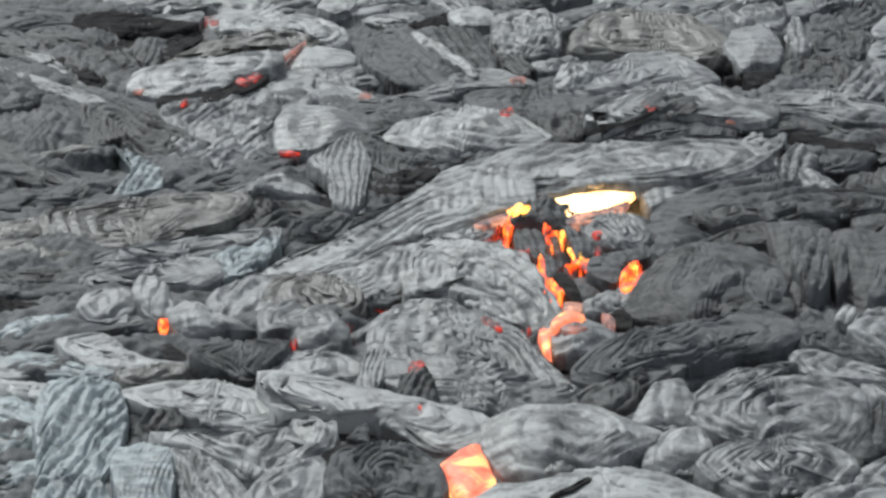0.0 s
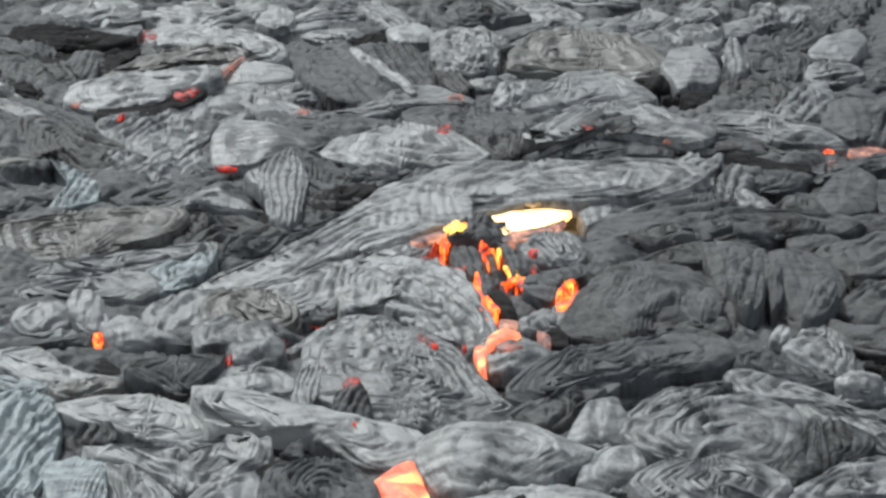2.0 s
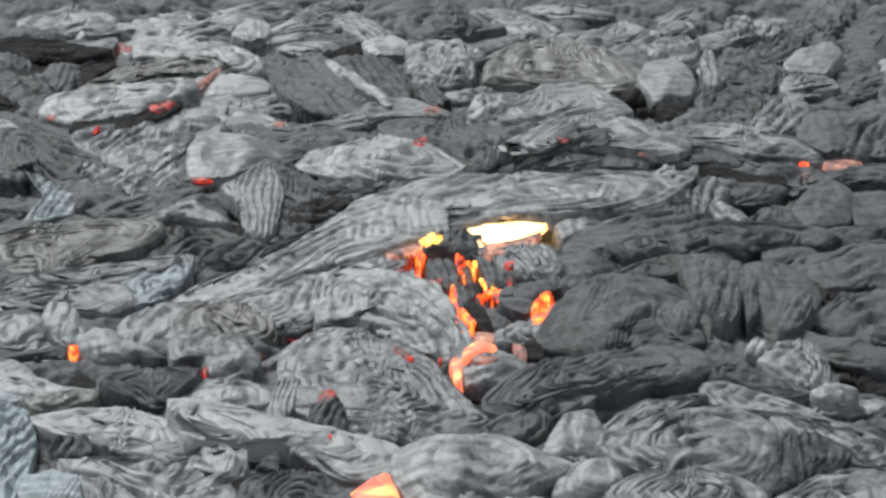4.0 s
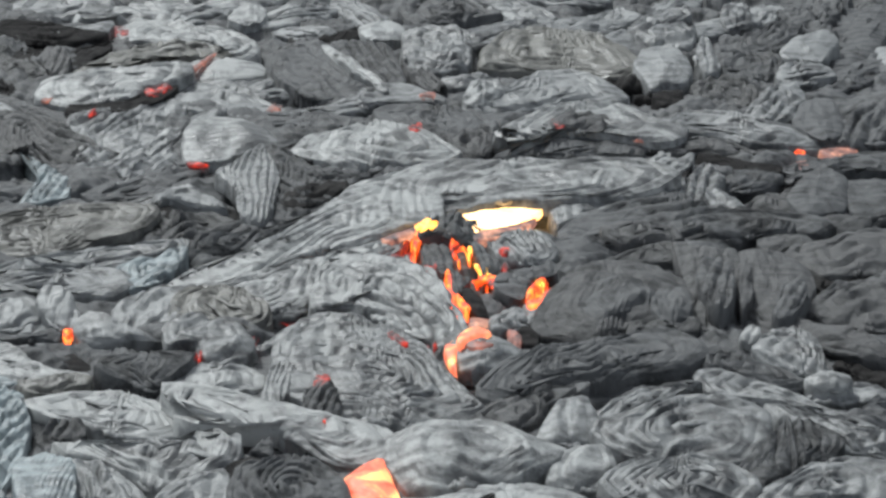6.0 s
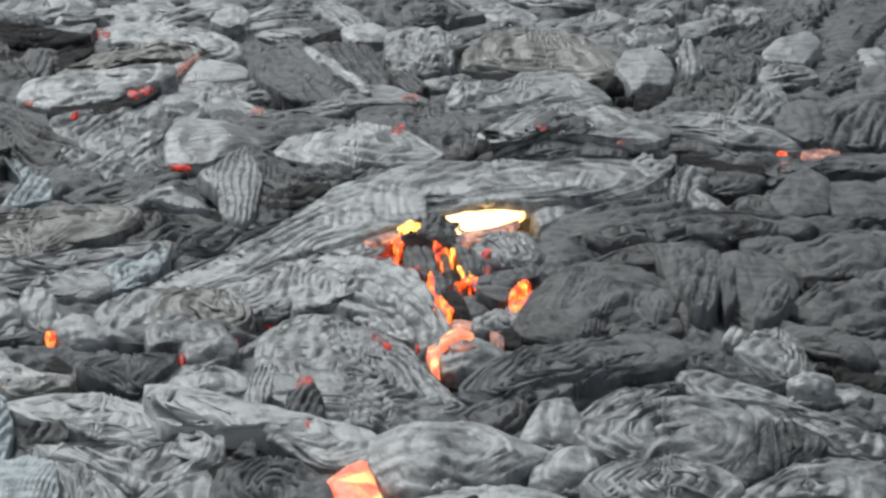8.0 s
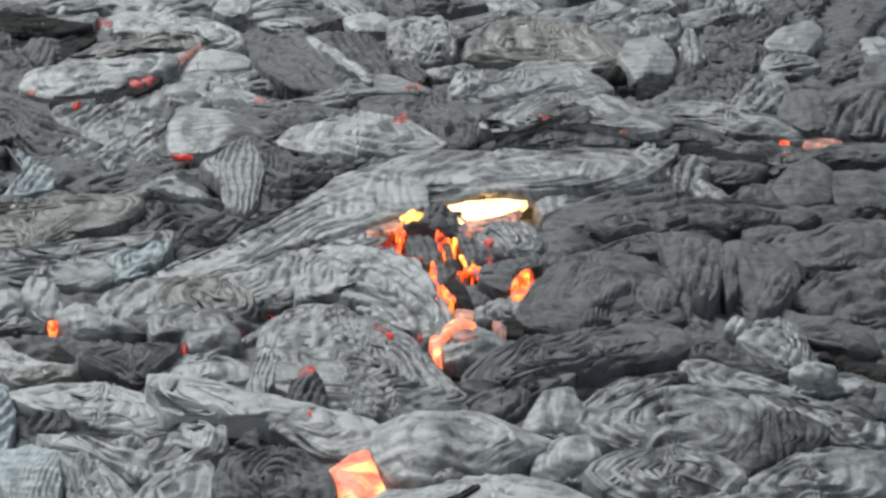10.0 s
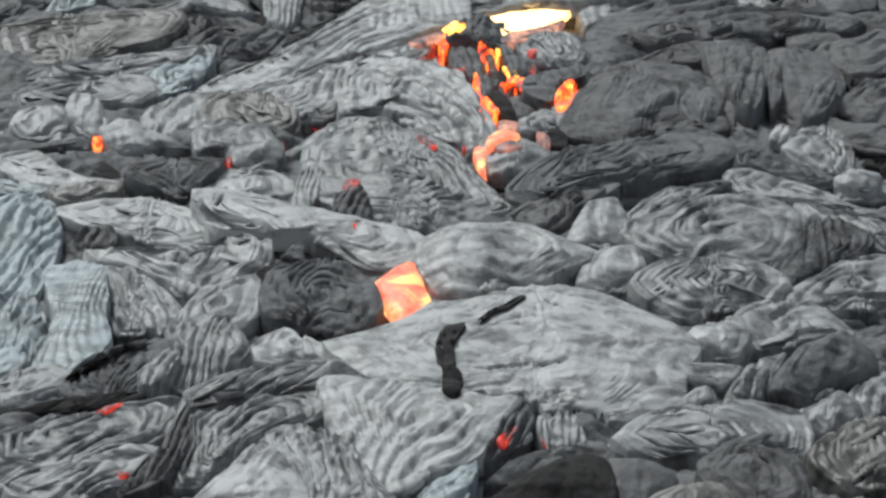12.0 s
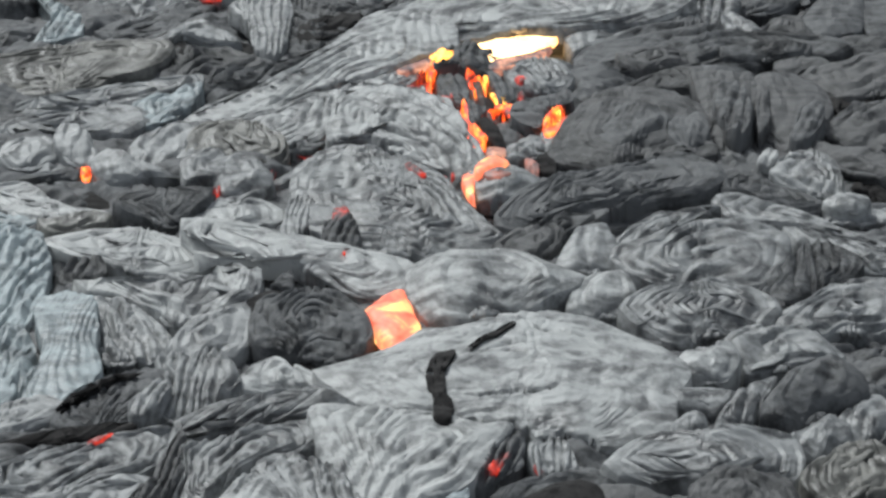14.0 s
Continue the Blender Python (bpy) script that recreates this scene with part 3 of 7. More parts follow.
flow("lava_lobe", "pale silvery smooth swollen lava lobe on the cooled field", "lava lobe", "pale", ((-2.509, 16.670), (-2.137, 16.932), (-1.835, 17.176), (-1.657, 16.798), (-1.726, 16.454), (-2.072, 16.360), (-2.141, 16.618), (-2.457, 16.579)), -0.020, 0.07, 0.024, (-8, 6, 0, 0.65), 0)
flow("lava_lobe", "small grey smooth swollen lava lobe on the cooled field", "lava lobe", "grey", ((-2.451, 16.453), (-2.199, 16.509), (-2.214, 16.302), (-2.335, 16.168), (-2.424, 16.248)), 0.000, 0.04, 0.016, (0, 0, 0, 0), 0)
flow("ropy_lava_lobe", "large olive-brown ropy folded lava lobe on the cooled field", "lava lobe", "brown", ((-2.378, 15.386), (-2.160, 15.748), (-1.878, 15.963), (-1.488, 15.915), (-1.281, 15.708), (-1.428, 15.654), (-1.696, 15.681), (-2.060, 15.542), (-2.271, 15.287)), -0.010, 0.06, 0.016, (12, 6, 0, 0.9), 0)
flow("lava_lobe", "large pale silvery smooth swollen lava lobe on the cooled field", "lava lobe", "pale", ((-2.474, 14.852), (-2.466, 15.054), (-2.308, 15.101), (-1.990, 15.211), (-1.628, 15.292), (-1.558, 15.124), (-1.676, 15.010), (-1.816, 14.956), (-1.910, 14.822), (-2.115, 14.724), (-2.328, 14.707), (-2.443, 14.757)), 0.010, 0.12, 0.032, (8, 5, 0.1, 0.52), 0)
# shade under the long lobe, put in as black crust
flow("lava_hollow", "black crust put in for crevice shade on the cooled field", "lava lobe", "black", ((-2.276, 14.638), (-1.913, 14.760), (-1.831, 14.916), (-1.658, 15.011), (-1.720, 14.808), (-1.893, 14.581), (-2.074, 14.464), (-2.206, 14.488)), 0.030, 0.04, 0.008, (0, 0, 0, 0), 0.006)
flow("lava_lobe", "long narrow pale silvery smooth swollen lava lobe on the cooled field", "lava lobe", "pale", ((-1.700, 15.565), (-1.467, 15.710), (-1.194, 15.619), (-1.163, 15.432), (-1.361, 15.338), (-1.619, 15.307), (-1.705, 15.425)), 0.000, 0.05, 0.024, (0, 0, 0, 0), 0)
flow("lava_lobe", "large pale silvery smooth swollen lava lobe on the cooled field", "lava lobe", "pale", ((-2.146, 16.417), (-1.841, 16.535), (-1.430, 16.371), (-1.206, 15.990), (-1.348, 15.827), (-1.558, 16.039), (-1.913, 16.088), (-2.094, 16.140)), -0.020, 0.06, 0.016, (-12, 7, 0.1, 0.75), 0)
flow("lava_lobe", "grey smooth swollen lava lobe on the cooled field", "lava lobe", "grey", ((-1.574, 15.161), (-1.283, 15.213), (-1.113, 14.884), (-0.962, 14.766), (-1.166, 14.609), (-1.567, 14.694), (-1.674, 14.876)), -0.020, 0.06, 0.016, (-10, 4, 0, 0.52), 0)
flow("lava_lobe", "pale silvery smooth swollen lava lobe on the cooled field", "lava lobe", "pale", ((-1.528, 14.008), (-1.490, 14.155), (-1.340, 14.230), (-1.163, 14.180), (-0.996, 13.992), (-0.971, 13.871), (-1.166, 13.748), (-1.293, 13.656), (-1.464, 13.689), (-1.511, 13.829)), 0.020, 0.1, 0.04, (0, 0, 0, 0), 0)
flow("lava_lobe", "small dark grey smooth swollen lava lobe on the cooled field", "lava lobe", "dark", ((-1.657, 14.530), (-1.534, 14.465), (-1.511, 14.110), (-1.462, 13.709), (-1.530, 13.708), (-1.610, 14.063)), 0.000, 0.06, 0.016, (85, 4, 0.2, 0.75), 0)
flow("ropy_lava_lobe", "grey ropy folded lava lobe on the cooled field", "lava lobe", "grey", ((-1.285, 13.410), (-1.138, 13.652), (-1.046, 13.776), (-0.950, 13.336), (-0.958, 12.954), (-1.012, 12.806), (-1.112, 12.878), (-1.168, 13.178)), 0.010, 0.1, 0.016, (95, 6, 0.3, 1), 0)
flow("ropy_lava_lobe", "dark grey ropy folded lava lobe on the cooled field", "lava lobe", "dark", ((-1.145, 13.919), (-1.006, 13.881), (-0.843, 13.689), (-0.648, 13.465), (-0.776, 13.375), (-0.954, 13.597)), 0.000, 0.07, 0.016, (-35, 5, 0.2, 1), 0)
flow("clinkery_lava_lobe", "grey rough clinkery lava lobe on the cooled field", "lava lobe", "grey", ((-2.208, 14.523), (-1.599, 14.820), (-1.581, 14.276), (-1.489, 13.692), (-1.660, 13.412), (-1.886, 13.364), (-2.107, 13.777)), -0.020, 0.06, 0.008, (30, 8, 0.2, 0.52), 0.012)
flow("lava_lobe", "small pale silvery smooth swollen lava lobe on the cooled field", "lava lobe", "pale", ((-1.724, 13.859), (-1.652, 14.153), (-1.574, 14.240), (-1.547, 14.138), (-1.622, 13.861)), 0.020, 0.04, 0.008, (40, 2, 0, 0.52), 0)
flow("clinkery_lava_lobe", "bluish glassy rough clinkery lava lobe on the cooled field", "lava lobe", "blue", ((-2.426, 13.853), (-2.287, 13.718), (-2.082, 13.452), (-2.025, 13.151), (-2.130, 13.090), (-2.275, 12.980), (-2.222, 13.276), (-2.307, 13.627)), -0.010, 0.05, 0.016, (70, 4, 0.3, 0.75), 0.006)
flow("ropy_lava_lobe", "sooty black-grey ropy folded lava lobe on the cooled field", "lava lobe", "soot", ((-2.702, 14.563), (-2.368, 14.467), (-1.920, 13.986), (-1.864, 13.800), (-2.143, 13.613), (-2.385, 13.885), (-2.574, 13.789)), -0.020, 0.05, 0.016, (-25, 8, 0.1, 1), 0)
flow("ropy_lava_lobe", "large olive-brown ropy folded lava lobe on the cooled field", "lava lobe", "brown", ((-2.575, 12.686), (-2.392, 12.720), (-1.937, 12.856), (-1.526, 12.874), (-1.520, 12.666), (-1.676, 12.524), (-2.016, 12.284), (-2.320, 12.269), (-2.500, 12.248)), -0.020, 0.1, 0.016, (5, 14, 0.06, 1), 0)
flow("lava_lobe", "long narrow grey smooth swollen lava lobe on the cooled field", "lava lobe", "grey", ((-1.832, 12.946), (-1.601, 13.034), (-1.418, 13.136), (-1.248, 13.038), (-1.175, 12.928), (-1.333, 12.913), (-1.532, 12.989), (-1.651, 12.896)), 0.030, 0.04, 0.016, (10, 3, 0, 0.65), 0)
flow("ropy_lava_lobe", "sooty black-grey ropy folded lava lobe on the cooled field", "lava lobe", "soot", ((-1.648, 12.963), (-1.514, 13.064), (-1.433, 12.890), (-1.207, 12.855), (-1.001, 12.636), (-1.242, 12.524), (-1.494, 12.556), (-1.603, 12.701)), -0.020, 0.05, 0.008, (20, 7, 0.2, 1), 0.008)
flow("ropy_lava_lobe", "large grey ropy folded lava lobe on the cooled field", "lava lobe", "grey", ((-2.312, 12.115), (-1.968, 12.248), (-1.732, 12.315), (-1.559, 12.416), (-1.347, 12.451), (-1.304, 12.320), (-1.474, 12.189), (-1.765, 12.090), (-2.117, 12.023), (-2.292, 11.990)), -0.020, 0.06, 0.016, (12, 6, 0.1, 1), 0.004)
flow("lava_lobe", "bluish glassy smooth swollen lava lobe on the cooled field", "lava lobe", "blue", ((-1.653, 12.063), (-1.471, 12.199), (-1.329, 12.302), (-1.337, 12.067), (-1.411, 11.902), (-1.581, 11.836)), 0.000, 0.05, 0.016, (15, 4, 0.2, 0.75), 0.004)
flow("ropy_lava_lobe", "long narrow grey ropy folded lava lobe on the cooled field", "lava lobe", "grey", ((-2.262, 11.924), (-1.975, 11.997), (-1.619, 12.030), (-1.522, 11.830), (-1.704, 11.743), (-1.980, 11.825), (-2.120, 11.767), (-2.233, 11.737)), -0.020, 0.05, 0.016, (4, 6, 0.1, 1), 0.004)
flow("ropy_lava_lobe", "long narrow dark grey ropy folded lava lobe on the cooled field", "lava lobe", "dark", ((-1.376, 12.310), (-1.272, 12.519), (-1.029, 12.592), (-0.728, 12.812), (-0.603, 12.850), (-0.842, 12.595), (-1.047, 12.417), (-1.251, 12.277)), -0.020, 0.06, 0.016, (30, 7, 0.1, 1), 0.005)
flow("ropy_lava_lobe", "dark grey ropy folded lava lobe on the cooled field", "lava lobe", "dark", ((-1.008, 13.695), (-0.798, 13.528), (-0.529, 13.448), (-0.333, 13.534), (-0.524, 13.324), (-0.673, 13.000), (-0.886, 12.803), (-1.002, 13.114)), -0.020, 0.07, 0.016, (-12, 8, 0.1, 1), 0.004)
flow("lava_lobe", "large pale silvery smooth swollen lava lobe on the cooled field", "lava lobe", "pale", ((-1.388, 11.871), (-1.143, 12.132), (-0.859, 12.437), (-0.511, 13.046), (-0.258, 13.221), (-0.112, 13.163), (-0.075, 12.640), (-0.335, 12.430), (-0.723, 12.190), (-0.952, 11.992), (-1.178, 11.843)), 0.000, 0.16, 0.016, (22, 9, 0.05, 0.45), 0)
flow("lava_lobe", "large pale silvery smooth swollen lava lobe on the cooled field", "lava lobe", "pale", ((-0.437, 13.014), (-0.281, 13.175), (0.043, 13.298), (0.565, 13.321), (1.019, 13.296), (1.154, 13.118), (0.869, 12.911), (0.504, 12.913), (-0.036, 12.799), (-0.270, 12.645), (-0.428, 12.700)), 0.040, 0.16, 0.016, (12, 9, 0.05, 0.45), 0)
flow("ropy_lava_lobe", "long narrow pale silvery ropy folded lava lobe on the cooled field", "lava lobe", "pale", ((-1.372, 11.668), (-1.150, 11.815), (-0.925, 11.966), (-0.648, 12.108), (-0.654, 11.909), (-0.686, 11.676), (-0.899, 11.588), (-1.138, 11.671)), 0.000, 0.08, 0.012, (14, 9, 0.05, 0.9), 0)
flow("ropy_lava_lobe", "long narrow pale silvery ropy folded lava lobe on the cooled field", "lava lobe", "pale", ((-0.807, 12.128), (-0.631, 12.244), (-0.332, 12.442), (-0.133, 12.570), (-0.055, 12.537), (-0.208, 12.404), (-0.356, 12.209), (-0.627, 12.155)), 0.020, 0.06, 0.012, (16, 5, 0.05, 0.9), 0)
flow("lava_lobe", "pale silvery smooth swollen lava lobe on the cooled field", "lava lobe", "pale", ((-0.673, 11.768), (-0.562, 11.906), (-0.297, 11.959), (-0.117, 11.837), (-0.028, 11.685), (-0.013, 11.477), (0.086, 11.191), (0.058, 11.052), (-0.137, 11.105), (-0.308, 11.243), (-0.484, 11.401), (-0.638, 11.342), (-0.683, 11.557)), 0.030, 0.12, 0.028, (-25, 5, 0.3, 0.59), 0)
flow("ropy_lava_lobe", "olive-brown ropy folded lava lobe on the cooled field", "lava lobe", "brown", ((-1.333, 11.376), (-1.321, 11.609), (-1.064, 11.664), (-0.879, 11.509), (-0.833, 11.330), (-0.892, 11.269), (-1.092, 11.292)), 0.010, 0.08, 0.024, (-14, 9, 0.2, 0.9), 0)
flow("lava_lobe", "grey smooth swollen lava lobe on the cooled field", "lava lobe", "grey", ((-1.609, 11.495), (-1.411, 11.668), (-1.289, 11.615), (-1.288, 11.300), (-1.517, 11.313)), 0.000, 0.07, 0.024, (30, 3, 0.2, 0.39), 0)
flow("lava_lobe", "dark grey smooth swollen lava lobe on the cooled field", "lava lobe", "dark", ((-0.102, 12.506), (0.005, 12.586), (0.061, 12.459), (0.098, 12.267), (0.006, 12.304), (-0.080, 12.361), (-0.146, 12.303), (-0.201, 12.331)), 0.070, 0.1, 0.016, (62, 5, 0.2, 0.75), 0)
flow("lava_lobe", "small dark grey smooth swollen lava lobe on the cooled field", "lava lobe", "dark", ((0.082, 12.279), (0.171, 12.111), (0.221, 11.980), (0.146, 11.909), (0.099, 12.086), (0.063, 12.242)), 0.050, 0.06, 0.012, (-55, 3, 0.1, 0.65), 0)
flow("lava_lobe", "grey smooth swollen lava lobe on the cooled field", "lava lobe", "grey", ((0.112, 12.337), (0.401, 12.426), (0.510, 12.266), (0.491, 12.130), (0.304, 12.097), (0.214, 12.158)), 0.040, 0.08, 0.016, (-28, 8, 0.15, 0.75), 0)
flow("lava_lobe", "dark grey smooth swollen lava lobe on the cooled field", "lava lobe", "dark", ((0.204, 11.901), (0.465, 12.022), (0.482, 11.886), (0.362, 11.809), (0.312, 11.642), (0.185, 11.772)), 0.030, 0.06, 0.016, (-20, 5, 0.2, 0.65), 0)
# a dark stone, black in itself
flow("lava_hollow", "small black crust for crevice shade and dark stone on the cooled field", "lava lobe", "black", ((0.041, 11.685), (0.084, 11.742), (0.147, 11.612), (0.162, 11.451), (0.114, 11.395), (0.057, 11.516)), 0.030, 0.04, 0.016, (0, 0, 0, 0), 0)
flow("lava_lobe", "small grey smooth swollen lava lobe on the cooled field", "lava lobe", "grey", ((0.150, 11.404), (0.323, 11.523), (0.399, 11.445), (0.376, 11.323), (0.205, 11.261)), 0.020, 0.04, 0.016, (-15, 4, 0.2, 0.75), 0)
flow("lava_lobe", "small dark grey smooth swollen lava lobe on the cooled field", "lava lobe", "dark", ((-0.172, 12.244), (-0.051, 12.308), (-0.002, 12.099), (-0.049, 11.977), (-0.140, 12.085)), 0.030, 0.05, 0.016, (-50, 4, 0.2, 0.52), 0)
flow("lava_lobe", "small dark grey smooth swollen lava lobe on the cooled field", "lava lobe", "dark", ((-0.059, 12.080), (0.046, 11.934), (0.091, 11.882), (0.020, 11.673), (-0.010, 11.933)), 0.030, 0.04, 0.016, (-60, 3, 0, 0.52), 0)
flow("lava_lobe", "large dark grey smooth swollen lava lobe on the cooled field", "lava lobe", "dark", ((0.552, 12.610), (0.750, 12.828), (1.046, 13.012), (1.384, 12.857), (1.883, 12.794), (1.972, 12.627), (1.630, 12.492), (1.315, 12.423), (1.012, 12.484), (0.698, 12.383), (0.541, 12.285)), 0.000, 0.1, 0.024, (4, 6, 0.1, 0.75), 0)
flow("lava_lobe", "long narrow grey smooth swollen lava lobe on the cooled field", "lava lobe", "grey", ((0.462, 13.024), (0.571, 12.938), (0.829, 13.001), (1.111, 13.148), (1.126, 12.911), (0.819, 12.808), (0.627, 12.740), (0.500, 12.693)), 0.030, 0.07, 0.016, (10, 4, 0, 0.52), 0)
flow("clinkery_lava_lobe", "sooty black-grey rough clinkery lava lobe on the cooled field", "lava lobe", "soot", ((0.323, 11.317), (0.385, 11.547), (0.523, 11.787), (0.733, 11.897), (0.966, 11.846), (1.103, 11.713), (1.129, 11.478), (1.014, 11.274), (0.815, 11.247), (0.616, 11.210), (0.419, 11.218)), 0.010, 0.14, 0.052, (0, 3, 0.2, 0.2), 0.007)
flow("lava_lobe", "long narrow sooty black-grey smooth swollen lava lobe on the cooled field", "lava lobe", "soot", ((0.637, 12.004), (0.851, 12.123), (1.132, 12.256), (1.164, 12.053), (0.966, 12.019), (0.754, 11.988)), 0.040, 0.1, 0.024, (5, 4, 0.2, 0.65), 0.003)
flow("lava_lobe", "sooty black-grey smooth swollen lava lobe on the cooled field", "lava lobe", "soot", ((1.076, 12.121), (1.353, 12.026), (1.389, 11.710), (1.262, 11.328), (1.116, 11.275), (1.104, 11.493), (1.074, 11.789)), 0.010, 0.16, 0.032, (80, 4, 0.2, 0.33), 0.003)
flow("lava_lobe", "sooty black-grey smooth swollen lava lobe on the cooled field", "lava lobe", "soot", ((1.365, 12.069), (1.542, 12.099), (1.699, 11.903), (1.697, 11.628), (1.523, 11.352), (1.391, 11.465), (1.319, 11.678)), 0.010, 0.14, 0.04, (0, 0, 0, 0), 0.003)
flow("lava_lobe", "small sooty black-grey smooth swollen lava lobe on the cooled field", "lava lobe", "soot", ((1.240, 11.594), (1.369, 11.724), (1.402, 11.470), (1.503, 11.347), (1.458, 11.195), (1.261, 11.193)), -0.010, 0.05, 0.016, (0, 0, 0, 0), 0.003)
flow("lava_lobe", "long narrow sooty black-grey smooth swollen lava lobe on the cooled field", "lava lobe", "soot", ((0.777, 11.235), (0.937, 11.312), (1.133, 11.296), (1.102, 11.181), (0.842, 11.134)), 0.040, 0.05, 0.024, (5, 3, 0, 0.52), 0)
flow("lava_lobe", "sooty black-grey smooth swollen lava lobe on the cooled field", "lava lobe", "soot", ((1.621, 11.542), (1.822, 11.774), (2.031, 11.843), (2.158, 11.667), (2.053, 11.346), (1.774, 11.385)), 0.000, 0.09, 0.04, (15, 4, 0.1, 0.52), 0)
flow("lava_lobe", "sooty black-grey smooth swollen lava lobe on the cooled field", "lava lobe", "soot", ((1.617, 12.247), (1.846, 12.385), (2.133, 12.514), (2.266, 12.328), (2.139, 12.084), (1.800, 12.008)), 0.020, 0.08, 0.032, (10, 4, 0.1, 0.52), 0)
flow("lava_hollow", "long narrow black crust for crevice shade and dark rock on the cooled field", "lava lobe", "black", ((1.707, 12.047), (1.930, 12.075), (2.152, 12.094), (2.028, 11.987), (1.804, 11.943), (1.680, 11.814)), -0.020, 0.05, 0.008, (0, 0, 0, 0), 0.004)
flow("lava_lobe", "long narrow sooty black-grey smooth swollen lava lobe on the cooled field", "lava lobe", "soot", ((1.495, 12.391), (1.640, 12.459), (1.790, 12.427), (1.747, 12.317), (1.561, 12.282)), 0.040, 0.04, 0.024, (5, 3, 0, 0.52), 0)
flow("lava_lobe", "dark grey smooth swollen lava lobe on the cooled field", "lava lobe", "dark", ((1.766, 13.184), (1.856, 13.354), (1.982, 13.445), (2.114, 13.323), (2.039, 12.989), (1.870, 12.910), (1.757, 13.038)), 0.020, 0.09, 0.032, (0, 0, 0, 0), 0)
flow("lava_lobe", "dark grey smooth swollen lava lobe on the cooled field", "lava lobe", "dark", ((2.051, 13.252), (2.244, 13.332), (2.395, 13.204), (2.326, 12.951), (2.065, 12.911)), 0.010, 0.08, 0.024, (0, 0, 0, 0), 0)
flow("lava_lobe", "grey smooth swollen lava lobe on the cooled field", "lava lobe", "grey", ((1.105, 13.004), (1.223, 13.297), (1.372, 13.525), (1.451, 13.300), (1.335, 13.079), (1.160, 12.885)), 0.040, 0.08, 0.012, (50, 4, 0.1, 0.65), 0)
flow("lava_lobe", "small grey smooth swollen lava lobe on the cooled field", "lava lobe", "grey", ((1.280, 13.010), (1.345, 13.141), (1.520, 12.942), (1.348, 12.914)), 0.060, 0.04, 0.008, (-30, 2, 0, 0.39), 0)
flow("lava_lobe", "long narrow dark grey smooth swollen lava lobe on the cooled field", "lava lobe", "dark", ((1.313, 13.377), (1.448, 13.499), (1.746, 13.441), (1.666, 13.291), (1.492, 13.248)), 0.030, 0.06, 0.016, (15, 5, 0.1, 0.75), 0)
flow("ropy_lava_lobe", "long narrow sooty black-grey ropy folded lava lobe on the cooled field", "lava lobe", "soot", ((1.301, 13.104), (1.529, 13.125), (1.804, 13.284), (2.038, 13.069), (1.932, 12.988), (1.581, 13.003)), -0.020, 0.06, 0.016, (-8, 5, 0.1, 0.8), 0)
flow("lava_hollow", "small black crust for crevice shade and dark stone on the cooled field", "lava lobe", "black", ((1.093, 13.045), (1.089, 13.292), (1.226, 13.641), (1.302, 13.751), (1.228, 13.428), (1.144, 13.263)), 0.010, 0.06, 0.008, (0, 0, 0, 0), 0.004)
flow("lava_hollow", "long narrow black crust for crevice shade and dark rock on the cooled field", "lava lobe", "black", ((1.312, 13.932), (1.557, 13.878), (1.768, 13.809), (1.786, 13.696), (1.485, 13.763)), 0.000, 0.03, 0.008, (0, 0, 0, 0), 0.003)
flow("lava_lobe", "long narrow dark grey smooth swollen lava lobe on the cooled field", "lava lobe", "dark", ((1.749, 13.623), (1.997, 13.746), (2.315, 13.855), (2.508, 13.793), (2.469, 13.538), (2.014, 13.611), (1.860, 13.430), (1.699, 13.313)), 0.010, 0.06, 0.016, (8, 4, 0, 0.65), 0)
flow("lava_lobe", "pale silvery smooth swollen lava lobe on the cooled field", "lava lobe", "pale", ((0.984, 13.390), (1.132, 13.633), (1.302, 13.758), (1.207, 13.483), (1.076, 13.288)), 0.030, 0.06, 0.016, (40, 3, 0, 0.52), 0)
flow("lava_lobe", "large pale silvery smooth swollen lava lobe on the cooled field", "lava lobe", "pale", ((0.160, 13.896), (0.249, 14.210), (0.427, 14.414), (0.716, 14.624), (0.960, 14.544), (1.190, 14.302), (1.321, 14.183), (1.070, 14.047), (0.834, 14.122), (0.594, 14.167), (0.420, 14.133), (0.314, 13.975)), 0.030, 0.1, 0.024, (14, 5, 0.2, 0.45), 0)
flow("ropy_lava_lobe", "long narrow dark grey ropy folded lava lobe on the cooled field", "lava lobe", "dark", ((0.181, 13.978), (0.424, 14.151), (0.770, 14.154), (1.078, 14.106), (1.035, 13.955), (0.693, 13.939), (0.351, 13.911)), -0.020, 0.06, 0.016, (5, 8, 0.1, 1), 0.004)
flow("ropy_lava_lobe", "large grey ropy folded lava lobe on the cooled field", "lava lobe", "grey", ((1.116, 14.398), (1.341, 14.594), (1.687, 14.511), (2.050, 14.299), (2.144, 14.089), (1.846, 14.035), (1.449, 14.197), (1.209, 14.228)), 0.010, 0.06, 0.016, (-4, 6, 0.1, 0.8), 0)
flow("ropy_lava_lobe", "long narrow sooty black-grey ropy folded lava lobe on the cooled field", "lava lobe", "soot", ((1.012, 14.164), (1.464, 14.197), (1.865, 14.063), (1.784, 13.947), (1.347, 14.023), (1.035, 13.972)), -0.020, 0.05, 0.016, (3, 6, 0.1, 1), 0.004)
flow("ropy_lava_lobe", "large olive-brown ropy folded lava lobe on the cooled field", "lava lobe", "brown", ((0.126, 15.599), (0.244, 16.090), (0.480, 16.245), (0.867, 16.149), (1.118, 15.805), (1.208, 15.425), (0.834, 15.401), (0.425, 15.508)), 0.000, 0.1, 0.024, (-4, 12, 0.1, 1), 0)
